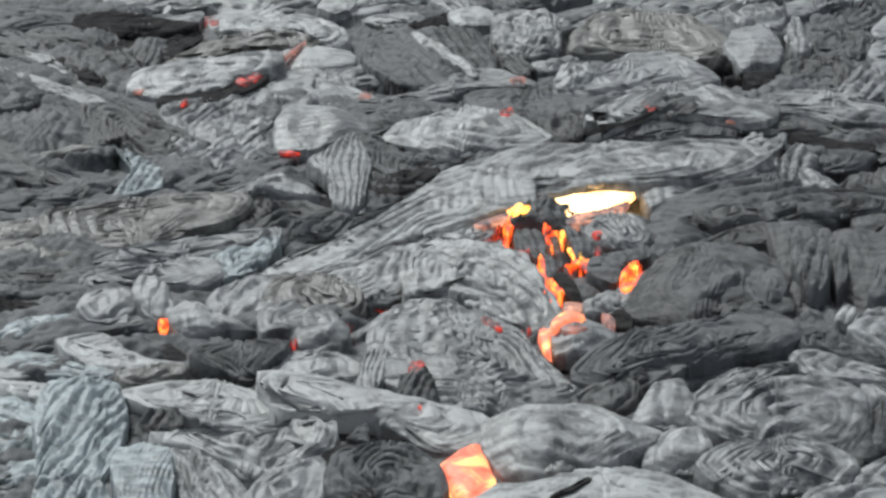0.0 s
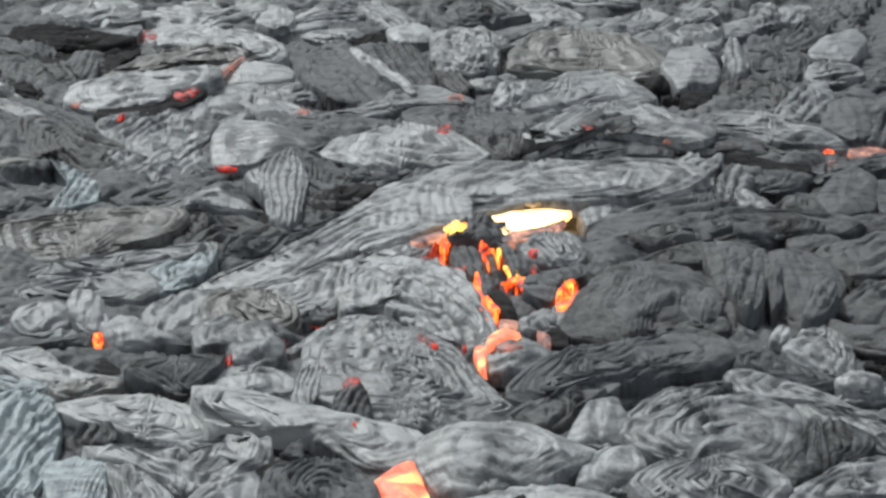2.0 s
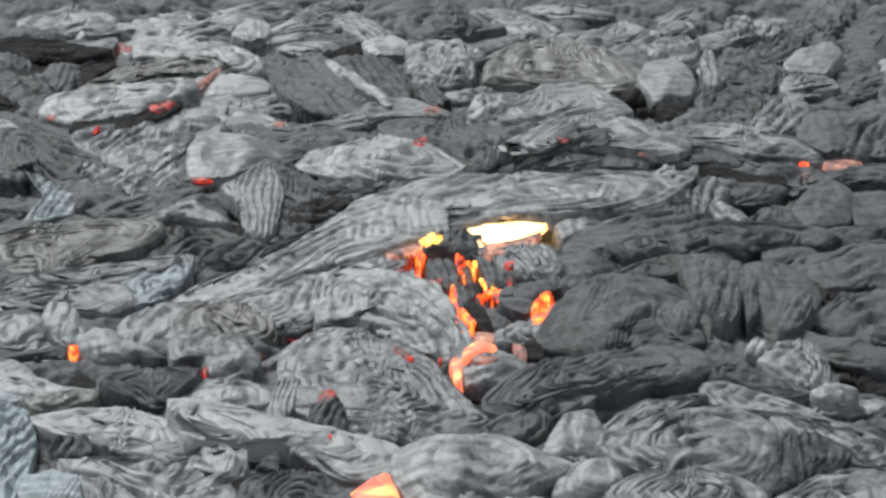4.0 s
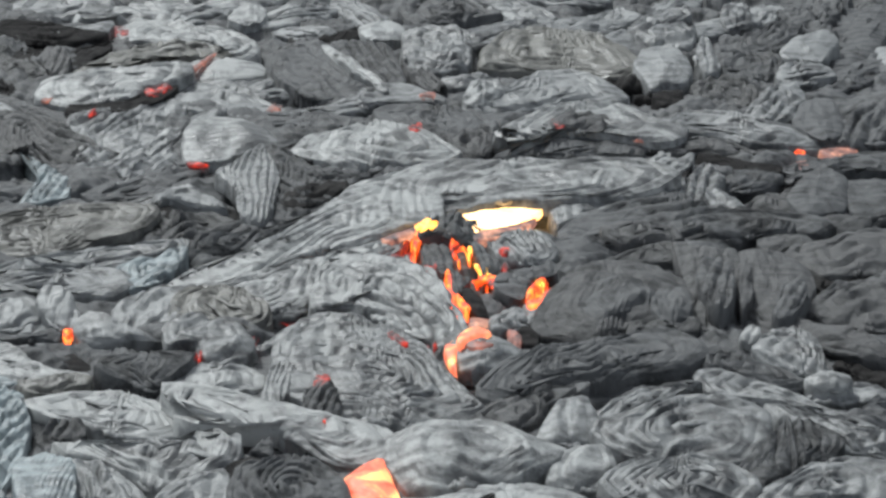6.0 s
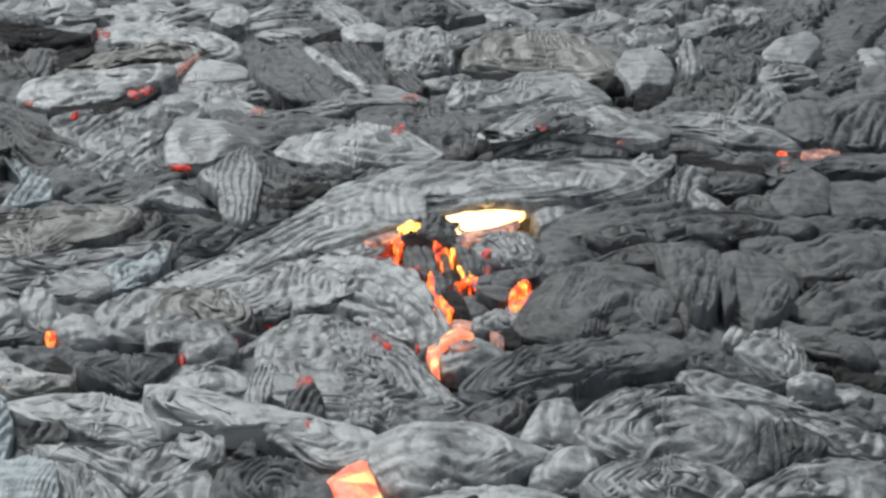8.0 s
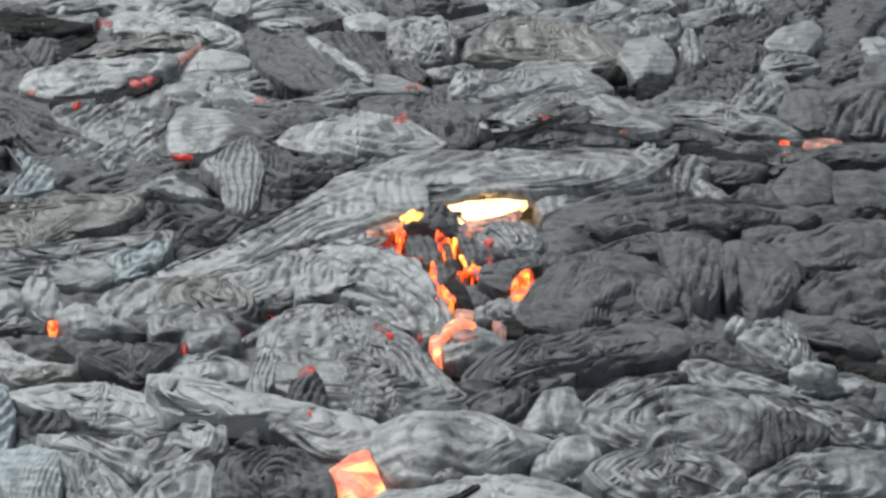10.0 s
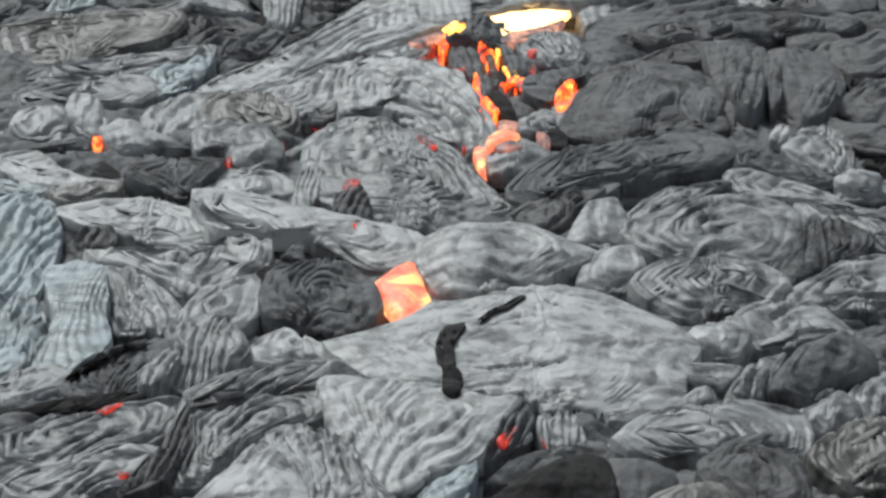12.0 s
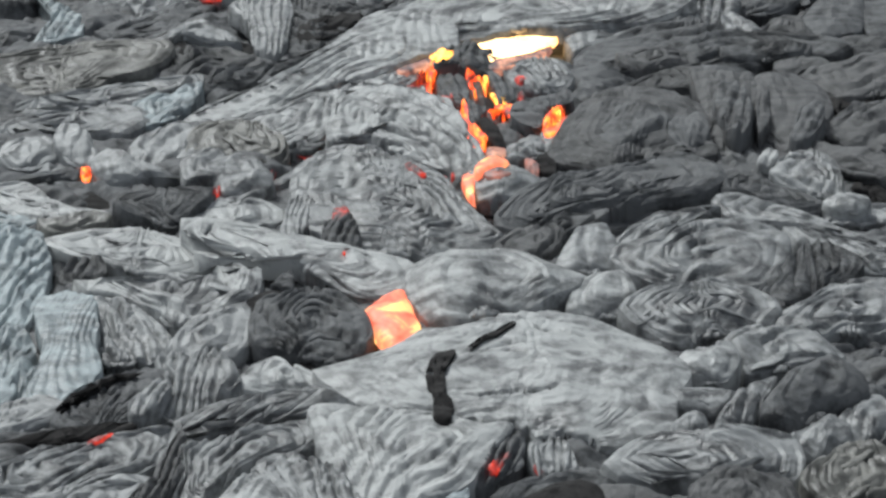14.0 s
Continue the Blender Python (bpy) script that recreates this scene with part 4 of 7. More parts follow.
flow("lava_lobe", "grey smooth swollen lava lobe on the cooled field", "lava lobe", "grey", ((1.060, 15.452), (1.193, 15.781), (1.326, 15.782), (1.439, 15.430), (1.363, 15.257), (1.156, 15.196)), 0.030, 0.09, 0.032, (0, 0, 0, 0), 0)
flow("lava_lobe", "grey smooth swollen lava lobe on the cooled field", "lava lobe", "grey", ((1.097, 16.400), (1.299, 16.473), (1.525, 16.326), (1.430, 16.012), (1.272, 16.068)), 0.010, 0.06, 0.024, (15, 3, 0.1, 0.65), 0)
flow("lava_lobe", "large grey smooth swollen lava lobe on the cooled field", "lava lobe", "grey", ((0.022, 14.890), (0.353, 15.168), (0.616, 15.358), (0.872, 15.267), (1.036, 14.904), (0.816, 14.847), (0.453, 14.754), (0.094, 14.661)), 0.000, 0.08, 0.016, (12, 6, 0.15, 0.65), 0)
flow("lava_lobe", "small pale silvery smooth swollen lava lobe on the cooled field", "lava lobe", "pale", ((0.020, 14.879), (0.093, 15.105), (0.240, 15.153), (0.296, 15.017), (0.200, 14.793), (0.091, 14.730)), 0.030, 0.05, 0.024, (20, 3, 0.2, 0.65), 0)
flow("lava_lobe", "dark grey smooth swollen lava lobe on the cooled field", "lava lobe", "dark", ((-0.754, 15.707), (-0.644, 15.809), (-0.414, 15.762), (-0.288, 15.135), (-0.426, 15.078), (-0.591, 15.396)), 0.040, 0.08, 0.008, (-50, 4, 0, 0.52), 0.003)
flow("lava_lobe", "dark grey smooth swollen lava lobe on the cooled field", "lava lobe", "dark", ((-1.116, 15.603), (-0.802, 15.733), (-0.442, 15.079), (-0.651, 14.835), (-0.870, 14.870), (-1.073, 15.218)), 0.030, 0.08, 0.008, (-30, 3, 0, 0.39), 0.003)
flow("lava_lobe", "pale silvery smooth swollen lava lobe on the cooled field", "lava lobe", "pale", ((-0.805, 15.614), (-0.734, 15.637), (-0.414, 14.954), (-0.457, 14.904)), 0.080, 0.06, 0.008, (-45, 2, 0, 0.39), 0)
flow("lava_lobe", "grey smooth swollen lava lobe on the cooled field", "lava lobe", "grey", ((-0.362, 16.037), (-0.112, 16.259), (0.083, 16.152), (0.089, 15.570), (-0.105, 15.364), (-0.292, 15.412)), 0.030, 0.08, 0.016, (-5, 6, 0.2, 0.75), 0)
flow("lava_lobe", "pale silvery smooth swollen lava lobe on the cooled field", "lava lobe", "pale", ((-0.633, 16.349), (-0.439, 16.468), (-0.317, 16.325), (-0.345, 16.125), (-0.587, 16.159)), 0.030, 0.05, 0.024, (0, 0, 0, 0), 0)
flow("lava_hollow", "long narrow black crust for crevice shade and dark rock on the cooled field", "lava lobe", "black", ((-1.087, 16.307), (-0.804, 16.425), (-0.589, 16.523), (-0.653, 16.276), (-1.008, 16.178)), -0.020, 0.04, 0.008, (0, 0, 0, 0), 0.008)
flow("lava_lobe", "small pale silvery smooth swollen lava lobe on the cooled field", "lava lobe", "pale", ((-1.481, 16.580), (-1.380, 16.834), (-1.252, 16.738), (-1.219, 16.593), (-1.352, 16.448)), 0.030, 0.06, 0.024, (0, 0, 0, 0), 0)
flow("lava_lobe", "large grey smooth swollen lava lobe on the cooled field", "lava lobe", "grey", ((-1.156, 14.516), (-0.742, 14.743), (-0.536, 15.019), (-0.281, 15.069), (-0.024, 14.798), (-0.383, 14.748), (-0.734, 14.565)), 0.010, 0.06, 0.016, (8, 5, 0.1, 0.65), 0)
flow("ropy_lava_lobe", "long narrow dark grey ropy folded lava lobe on the cooled field", "lava lobe", "dark", ((-0.491, 14.567), (-0.209, 14.705), (0.147, 14.576), (0.251, 14.359), (0.076, 14.143), (-0.273, 14.266)), 0.000, 0.06, 0.016, (-4, 9, 0.15, 1), 0)
flow("ropy_lava_lobe", "sooty black-grey ropy folded lava lobe on the cooled field", "lava lobe", "soot", ((-0.080, 14.231), (0.234, 14.315), (0.232, 14.116), (0.127, 13.943), (-0.009, 13.996)), -0.020, 0.05, 0.016, (-10, 5, 0.1, 1), 0.004)
flow("lava_lobe", "large pale silvery smooth swollen lava lobe on the cooled field", "lava lobe", "pale", ((-0.910, 13.857), (-0.752, 14.110), (-0.548, 14.193), (-0.376, 14.236), (-0.062, 14.000), (0.013, 13.845), (-0.228, 13.712), (-0.562, 13.632), (-0.700, 13.721)), 0.010, 0.08, 0.024, (-8, 6, 0.15, 0.75), 0)
flow("ropy_lava_lobe", "dark grey ropy folded lava lobe on the cooled field", "lava lobe", "dark", ((-1.153, 14.345), (-0.849, 14.558), (-0.562, 14.477), (-0.551, 14.353), (-0.793, 14.147), (-1.031, 14.088)), -0.010, 0.06, 0.016, (-6, 9, 0.1, 1), 0)
flow("lava_lobe", "grey smooth swollen lava lobe on the cooled field", "lava lobe", "grey", ((1.997, 15.759), (2.115, 16.070), (2.327, 16.221), (2.382, 15.976), (2.222, 15.668)), 0.040, 0.07, 0.032, (0, 0, 0, 0), 0)
flow("ropy_lava_lobe", "dark grey ropy folded lava lobe on the cooled field", "lava lobe", "dark", ((1.809, 16.242), (2.118, 16.562), (2.237, 16.564), (2.073, 16.082), (1.788, 16.017)), 0.010, 0.06, 0.016, (20, 5, 0.1, 0.8), 0)
flow("lava_lobe", "grey smooth swollen lava lobe on the cooled field", "lava lobe", "grey", ((1.644, 14.594), (1.826, 14.988), (2.017, 15.076), (2.008, 14.614), (1.743, 14.514)), 0.020, 0.08, 0.024, (30, 4, 0.1, 0.52), 0)
flow("lava_lobe", "dark grey smooth swollen lava lobe on the cooled field", "lava lobe", "dark", ((1.903, 14.305), (2.006, 14.593), (2.188, 14.634), (2.181, 14.248), (2.051, 14.082)), 0.040, 0.09, 0.032, (0, 0, 0, 0), 0)
flow("lava_lobe", "dark grey smooth swollen lava lobe on the cooled field", "lava lobe", "dark", ((2.100, 14.137), (2.247, 14.468), (2.449, 14.714), (2.623, 14.634), (2.549, 14.142), (2.268, 14.100)), 0.020, 0.09, 0.024, (40, 5, 0.1, 0.75), 0)
flow("ropy_lava_lobe", "long narrow grey ropy folded lava lobe on the cooled field", "lava lobe", "grey", ((1.921, 15.383), (2.024, 15.576), (2.282, 15.540), (2.309, 15.387), (2.031, 15.293)), 0.010, 0.06, 0.024, (4, 5, 0.2, 0.8), 0)
flow("lava_lobe", "small grey smooth swollen lava lobe on the cooled field", "lava lobe", "grey", ((1.445, 15.729), (1.512, 16.010), (1.582, 15.917), (1.596, 15.549), (1.505, 15.441)), 0.030, 0.08, 0.024, (80, 3, 0, 0.65), 0)
flow("ropy_lava_lobe", "dark grey ropy folded lava lobe on the cooled field", "lava lobe", "dark", ((1.596, 15.707), (1.823, 15.900), (2.038, 15.760), (1.970, 15.480), (1.666, 15.430)), -0.010, 0.06, 0.016, (-5, 7, 0.1, 1), 0)
flow("ropy_lava_lobe", "sooty black-grey ropy folded lava lobe on the cooled field", "lava lobe", "soot", ((1.404, 15.261), (1.602, 15.411), (1.793, 15.266), (1.772, 14.884), (1.483, 14.880)), -0.020, 0.05, 0.016, (-8, 6, 0.1, 1), 0.003)
flow("lava_lobe", "small grey smooth swollen lava lobe on the cooled field", "lava lobe", "grey", ((1.708, 16.616), (1.790, 17.088), (1.938, 16.930), (1.928, 16.619)), 0.000, 0.06, 0.016, (10, 4, 0.1, 0.65), 0.004)
flow("ropy_lava_lobe", "long narrow dark grey ropy folded lava lobe on the cooled field", "lava lobe", "dark", ((-0.410, 16.927), (-0.168, 17.161), (0.241, 16.936), (0.319, 16.756), (0.038, 16.707), (-0.243, 16.648)), 0.000, 0.05, 0.016, (-12, 6, 0.1, 1), 0)
flow("lava_lobe", "pale silvery smooth swollen lava lobe on the cooled field", "lava lobe", "pale", ((0.274, 16.837), (0.518, 16.906), (0.674, 16.721), (0.430, 16.561)), 0.000, 0.06, 0.016, (-15, 4, 0.1, 0.65), 0)
flow("lava_lobe", "long narrow grey smooth swollen lava lobe on the cooled field", "lava lobe", "grey", ((0.784, 16.676), (1.033, 16.846), (1.228, 16.722), (1.020, 16.580)), 0.000, 0.06, 0.016, (10, 4, 0.1, 0.75), 0)
flow("lava_lobe", "long narrow grey smooth swollen lava lobe on the cooled field", "lava lobe", "grey", ((1.108, 16.578), (1.405, 16.850), (1.560, 16.767), (1.390, 16.622)), 0.020, 0.06, 0.016, (18, 3, 0.1, 0.52), 0)
flow("lava_hollow", "long narrow black crust for crevice shade and dark rock on the cooled field", "lava lobe", "black", ((-0.895, 8.984), (-0.766, 8.976), (-0.621, 8.884), (-0.428, 8.843), (-0.629, 8.824), (-0.803, 8.885)), 0.070, 0.02, 0.0056, (0, 0, 0, 0), 0)
flow("lava_hollow", "long narrow black crust for crevice shade and dark rock on the cooled field", "lava lobe", "black", ((-1.043, 8.481), (-0.846, 8.606), (-0.621, 8.681), (-0.426, 8.788), (-0.414, 8.742), (-0.599, 8.647), (-0.842, 8.554)), 0.030, 0.03, 0.008, (0, 0, 0, 0), 0)
flow("lava_lobe", "sooty black-grey smooth swollen lava lobe on the cooled field", "lava lobe", "soot", ((0.066, 10.242), (0.198, 10.390), (0.384, 10.421), (0.352, 10.241), (0.195, 10.166)), 0.030, 0.05, 0.016, (20, 4, 0.1, 0.75), 0)
flow("lava_lobe", "grey smooth swollen lava lobe on the cooled field", "lava lobe", "grey", ((-0.013, 10.896), (0.067, 10.992), (0.178, 11.018), (0.318, 10.895), (0.270, 10.787), (0.106, 10.719), (0.014, 10.737)), 0.050, 0.08, 0.04, (5, 4, 0.2, 0.52), 0)
flow("lava_hollow", "small black crust for crevice shade and dark stone on the cooled field", "lava lobe", "black", ((0.122, 10.807), (0.261, 10.901), (0.305, 10.853), (0.158, 10.727), (0.058, 10.704)), 0.000, 0.03, 0.008, (0, 0, 0, 0), 0)
flow("lava_hollow", "small black crust for crevice shade and dark stone on the cooled field", "lava lobe", "black", ((0.283, 11.350), (0.377, 11.428), (0.401, 11.169), (0.330, 11.134)), 0.010, 0.04, 0.008, (0, 0, 0, 0), 0)
flow("lava_lobe", "long narrow grey smooth swollen lava lobe on the cooled field", "lava lobe", "grey", ((-1.763, 11.202), (-1.662, 11.298), (-1.453, 11.200), (-1.276, 11.100), (-1.308, 11.110), (-1.532, 11.110), (-1.697, 11.099)), 0.010, 0.1, 0.032, (0, 3, 0.2, 0.39), 0)
flow("lava_lobe", "grey smooth swollen lava lobe on the cooled field", "lava lobe", "grey", ((-1.333, 11.171), (-1.182, 11.226), (-0.981, 11.156), (-0.866, 11.010), (-0.935, 10.869), (-1.097, 10.834), (-1.164, 10.989), (-1.303, 10.994)), 0.010, 0.1, 0.032, (10, 3, 0.2, 0.39), 0)
flow("ropy_lava_lobe", "long narrow dark grey ropy folded lava lobe on the cooled field", "lava lobe", "dark", ((-1.582, 10.671), (-1.493, 10.728), (-1.280, 10.776), (-1.131, 10.776), (-1.163, 10.670), (-1.247, 10.533), (-1.311, 10.496), (-1.396, 10.551), (-1.536, 10.611)), 0.030, 0.1, 0.024, (168, 11, 0.5, 1), 0)
flow("lava_lobe", "small grey smooth swollen lava lobe on the cooled field", "lava lobe", "grey", ((-1.927, 11.324), (-1.915, 11.465), (-1.833, 11.506), (-1.726, 11.311), (-1.709, 11.205), (-1.797, 11.178)), 0.030, 0.12, 0.032, (75, 2, 0.1, 0.39), 0)
flow("lava_lobe", "long narrow grey smooth swollen lava lobe on the cooled field", "lava lobe", "grey", ((-2.193, 11.300), (-2.096, 11.434), (-1.955, 11.461), (-1.879, 11.348), (-1.932, 11.258), (-2.099, 11.236)), 0.010, 0.09, 0.032, (15, 3, 0.1, 0.39), 0)
flow("lava_lobe", "long narrow dark grey smooth swollen lava lobe on the cooled field", "lava lobe", "dark", ((-2.160, 11.070), (-1.916, 11.124), (-1.808, 11.192), (-1.770, 11.097), (-1.915, 11.096)), 0.020, 0.05, 0.016, (3, 3, 0, 0.75), 0)
flow("lava_hollow", "black crust put in for crevice shade on the cooled field", "lava lobe", "black", ((-1.873, 11.159), (-1.832, 11.240), (-1.776, 11.105), (-1.574, 10.919), (-1.656, 10.857), (-1.764, 10.909)), -0.020, 0.04, 0.008, (0, 0, 0, 0), 0)
flow("lava_lobe", "long narrow pale silvery smooth swollen lava lobe on the cooled field", "lava lobe", "pale", ((-2.017, 11.045), (-1.887, 10.907), (-1.710, 10.810), (-1.567, 10.761), (-1.668, 10.686), (-1.888, 10.706), (-2.093, 10.802), (-2.262, 11.007)), -0.020, 0.07, 0.016, (-12, 7, 0.1, 0.75), 0)
flow("lava_lobe", "long narrow olive-brown smooth swollen lava lobe on the cooled field", "lava lobe", "brown", ((-1.931, 10.591), (-1.747, 10.636), (-1.549, 10.597), (-1.601, 10.533), (-1.814, 10.519)), 0.030, 0.04, 0.016, (3, 3, 0, 0.75), 0)
flow("lava_lobe", "long narrow pale silvery smooth swollen lava lobe on the cooled field", "lava lobe", "pale", ((-1.239, 10.571), (-1.222, 10.699), (-1.090, 10.747), (-0.927, 10.738), (-0.799, 10.637), (-0.862, 10.550), (-1.049, 10.551), (-1.158, 10.571)), 0.010, 0.06, 0.024, (8, 4, 0.1, 0.65), 0)
flow("ropy_lava_lobe", "large grey ropy folded lava lobe on the cooled field", "lava lobe", "grey", ((-0.754, 10.461), (-0.814, 10.806), (-0.703, 11.063), (-0.568, 11.141), (-0.399, 11.088), (-0.202, 10.905), (0.016, 10.604), (0.100, 10.434), (0.152, 10.306), (-0.115, 10.237), (-0.375, 10.191), (-0.532, 10.215), (-0.642, 10.342)), 0.020, 0.16, 0.024, (-8, 17, 0.22, 1), 0)
flow("ropy_lava_lobe", "small grey ropy folded lava lobe on the cooled field", "lava lobe", "grey", ((-0.834, 10.389), (-0.783, 10.662), (-0.681, 10.671), (-0.704, 10.434), (-0.760, 10.336)), 0.060, 0.07, 0.016, (78, 6, 0.3, 1), 0)
flow("ropy_lava_lobe", "small dark grey ropy folded lava lobe on the cooled field", "lava lobe", "dark", ((-0.647, 10.323), (-0.532, 10.416), (-0.478, 10.139), (-0.545, 10.086), (-0.636, 10.199)), 0.080, 0.06, 0.016, (65, 6, 0.3, 1), 0)
flow("lava_lobe", "large pale silvery smooth swollen lava lobe on the cooled field", "lava lobe", "pale", ((-1.262, 10.291), (-1.027, 10.298), (-0.761, 10.214), (-0.497, 10.070), (-0.239, 10.009), (-0.131, 9.889), (-0.185, 9.772), (-0.335, 9.734), (-0.486, 9.773), (-0.644, 9.930), (-0.804, 10.043), (-1.032, 10.004), (-1.163, 10.044)), 0.020, 0.14, 0.032, (-16, 4, 0.1, 0.26), 0)
flow("lava_lobe", "long narrow pale silvery smooth swollen lava lobe on the cooled field", "lava lobe", "pale", ((-0.284, 9.831), (-0.146, 9.921), (0.106, 9.920), (0.307, 9.865), (0.483, 9.739), (0.350, 9.609), (0.250, 9.523), (0.029, 9.506), (-0.167, 9.472), (-0.236, 9.548), (-0.288, 9.688)), 0.040, 0.14, 0.056, (-12, 6, 0.3, 0.26), 0)
flow("ropy_lava_lobe", "dark grey ropy folded lava lobe on the cooled field", "lava lobe", "dark", ((-0.884, 9.426), (-0.844, 9.559), (-0.674, 9.600), (-0.525, 9.581), (-0.423, 9.469), (-0.394, 9.323), (-0.463, 9.209), (-0.557, 9.174), (-0.702, 9.209), (-0.826, 9.281)), 0.040, 0.11, 0.024, (8, 9, 0.35, 1), 0)
# black ring painted for the shadow around the ropy disc
flow("lava_hollow", "black crust put in for crevice shade on the cooled field", "lava lobe", "black", ((-0.915, 9.497), (-0.875, 9.728), (-0.682, 9.771), (-0.471, 9.657), (-0.390, 9.412), (-0.477, 9.221), (-0.606, 9.161), (-0.786, 9.242)), 0.010, 0.07, 0.0096, (0, 0, 0, 0), 0)
flow("lava_hollow", "long narrow black crust for crevice shade and dark rock on the cooled field", "lava lobe", "black", ((-0.912, 10.039), (-0.798, 10.118), (-0.700, 10.046), (-0.589, 9.950), (-0.743, 9.968), (-0.881, 9.933)), -0.010, 0.05, 0.008, (0, 0, 0, 0), 0.004)
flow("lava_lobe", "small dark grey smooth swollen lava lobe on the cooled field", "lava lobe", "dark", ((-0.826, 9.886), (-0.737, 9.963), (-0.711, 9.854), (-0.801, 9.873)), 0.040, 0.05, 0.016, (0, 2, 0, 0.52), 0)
flow("lava_hollow", "small black crust for crevice shade and dark stone on the cooled field", "lava lobe", "black", ((-0.598, 9.912), (-0.455, 9.817), (-0.448, 9.724), (-0.500, 9.780), (-0.596, 9.855)), -0.010, 0.04, 0.008, (0, 0, 0, 0), 0)
flow("lava_hollow", "small black crust for crevice shade and dark stone on the cooled field", "lava lobe", "black", ((-0.590, 9.275), (-0.481, 9.304), (-0.349, 9.349), (-0.370, 9.313), (-0.501, 9.260)), -0.010, 0.03, 0.008, (0, 0, 0, 0), 0.003)
flow("lava_lobe", "large pale silvery smooth swollen lava lobe on the cooled field", "lava lobe", "pale", ((-0.640, 8.989), (-0.433, 9.090), (-0.246, 9.213), (-0.032, 9.326), (0.185, 9.389), (0.402, 9.367), (0.611, 9.219), (0.788, 9.034), (0.810, 8.933), (0.752, 8.827), (0.737, 8.605), (0.527, 8.458), (0.306, 8.524), (0.082, 8.637), (-0.145, 8.675), (-0.374, 8.714), (-0.516, 8.830)), 0.020, 0.14, 0.04, (8, 5, 0.1, 0.1), 0.004, cracks=((0.226, 9.246, 0.441, 9.146, .003), (0.488, 8.764, 0.517, 8.495, .003), (0.314, 8.540, 0.456, 8.495, .012), (0.006, 8.766, 0.301, 8.802, .003)))
flow("lava_lobe", "bluish glassy smooth swollen lava lobe on the cooled field", "lava lobe", "blue", ((-1.730, 9.588), (-1.599, 9.633), (-1.515, 9.587), (-1.443, 9.190), (-1.422, 8.981), (-1.560, 8.779), (-1.634, 8.732), (-1.687, 8.859), (-1.675, 9.191)), 0.040, 0.12, 0.016, (0, 0, 0, 0), 0)
flow("clinkery_lava_lobe", "grey rough clinkery lava lobe on the cooled field", "lava lobe", "grey", ((-1.537, 9.694), (-1.383, 9.657), (-1.188, 9.433), (-1.151, 9.303), (-1.402, 9.176), (-1.488, 9.390)), 0.020, 0.07, 0.016, (-35, 5, 0.1, 0.75), 0.008)
flow("lava_lobe", "small bluish glassy smooth swollen lava lobe on the cooled field", "lava lobe", "blue", ((-1.920, 8.995), (-1.761, 9.036), (-1.733, 8.931), (-1.855, 8.873)), 0.020, 0.04, 0.016, (5, 3, 0, 0.52), 0)
flow("ropy_lava_lobe", "dark grey ropy folded lava lobe on the cooled field", "lava lobe", "dark", ((-1.552, 8.774), (-1.406, 8.912), (-1.254, 9.016), (-1.176, 8.988), (-1.191, 8.849), (-1.246, 8.713), (-1.376, 8.646), (-1.562, 8.673)), 0.030, 0.09, 0.016, (28, 8, 0.2, 1), 0)
flow("lava_lobe", "small grey smooth swollen lava lobe on the cooled field", "lava lobe", "grey", ((-1.277, 8.709), (-1.205, 8.901), (-1.149, 8.845), (-1.220, 8.637)), 0.080, 0.05, 0.016, (60, 3, 0.1, 0.75), 0)
flow("lava_hollow", "long narrow black crust for crevice shade and dark rock on the cooled field", "lava lobe", "black", ((-1.855, 8.537), (-1.574, 8.606), (-1.368, 8.633), (-1.221, 8.661), (-1.280, 8.589), (-1.462, 8.545), (-1.726, 8.504)), 0.030, 0.05, 0.008, (8, 3, 0, 0.65), 0.003)
flow("ropy_lava_lobe", "long narrow grey ropy folded lava lobe on the cooled field", "lava lobe", "grey", ((-1.851, 8.332), (-1.766, 8.356), (-1.447, 8.468), (-1.118, 8.537), (-1.041, 8.485), (-1.138, 8.281), (-1.305, 8.208), (-1.598, 8.110), (-1.811, 8.085)), 0.010, 0.09, 0.024, (17, 10, 0.1, 1), 0)
flow("ropy_lava_lobe", "long narrow grey ropy folded lava lobe on the cooled field", "lava lobe", "grey", ((-1.794, 8.012), (-1.462, 8.107), (-1.188, 8.172), (-1.094, 8.142), (-1.191, 7.991), (-1.271, 7.934), (-1.560, 7.870), (-1.770, 7.856)), 0.010, 0.09, 0.024, (13, 8, 0.1, 1), 0)
flow("ropy_lava_lobe", "small sooty black-grey ropy folded lava lobe on the cooled field", "lava lobe", "soot", ((-1.066, 8.476), (-1.014, 8.393), (-1.056, 8.137), (-1.106, 7.989), (-1.227, 7.886), (-1.265, 7.906), (-1.169, 8.137), (-1.107, 8.348)), 0.050, 0.08, 0.016, (62, 5, 0.2, 1), 0.006)
flow("ropy_lava_lobe", "grey ropy folded lava lobe on the cooled field", "lava lobe", "grey", ((-1.046, 8.398), (-0.828, 8.454), (-0.585, 8.503), (-0.530, 8.370), (-0.705, 8.273), (-0.873, 8.171), (-0.990, 8.015), (-1.093, 8.015), (-1.054, 8.241)), 0.020, 0.11, 0.024, (28, 11, 0.25, 1), 0)
flow("ropy_lava_lobe", "long narrow grey ropy folded lava lobe on the cooled field", "lava lobe", "grey", ((-1.125, 8.639), (-0.930, 8.769), (-0.610, 8.799), (-0.398, 8.768), (-0.603, 8.650), (-0.850, 8.602), (-1.072, 8.541)), 0.030, 0.08, 0.024, (12, 6, 0.15, 0.9), 0)
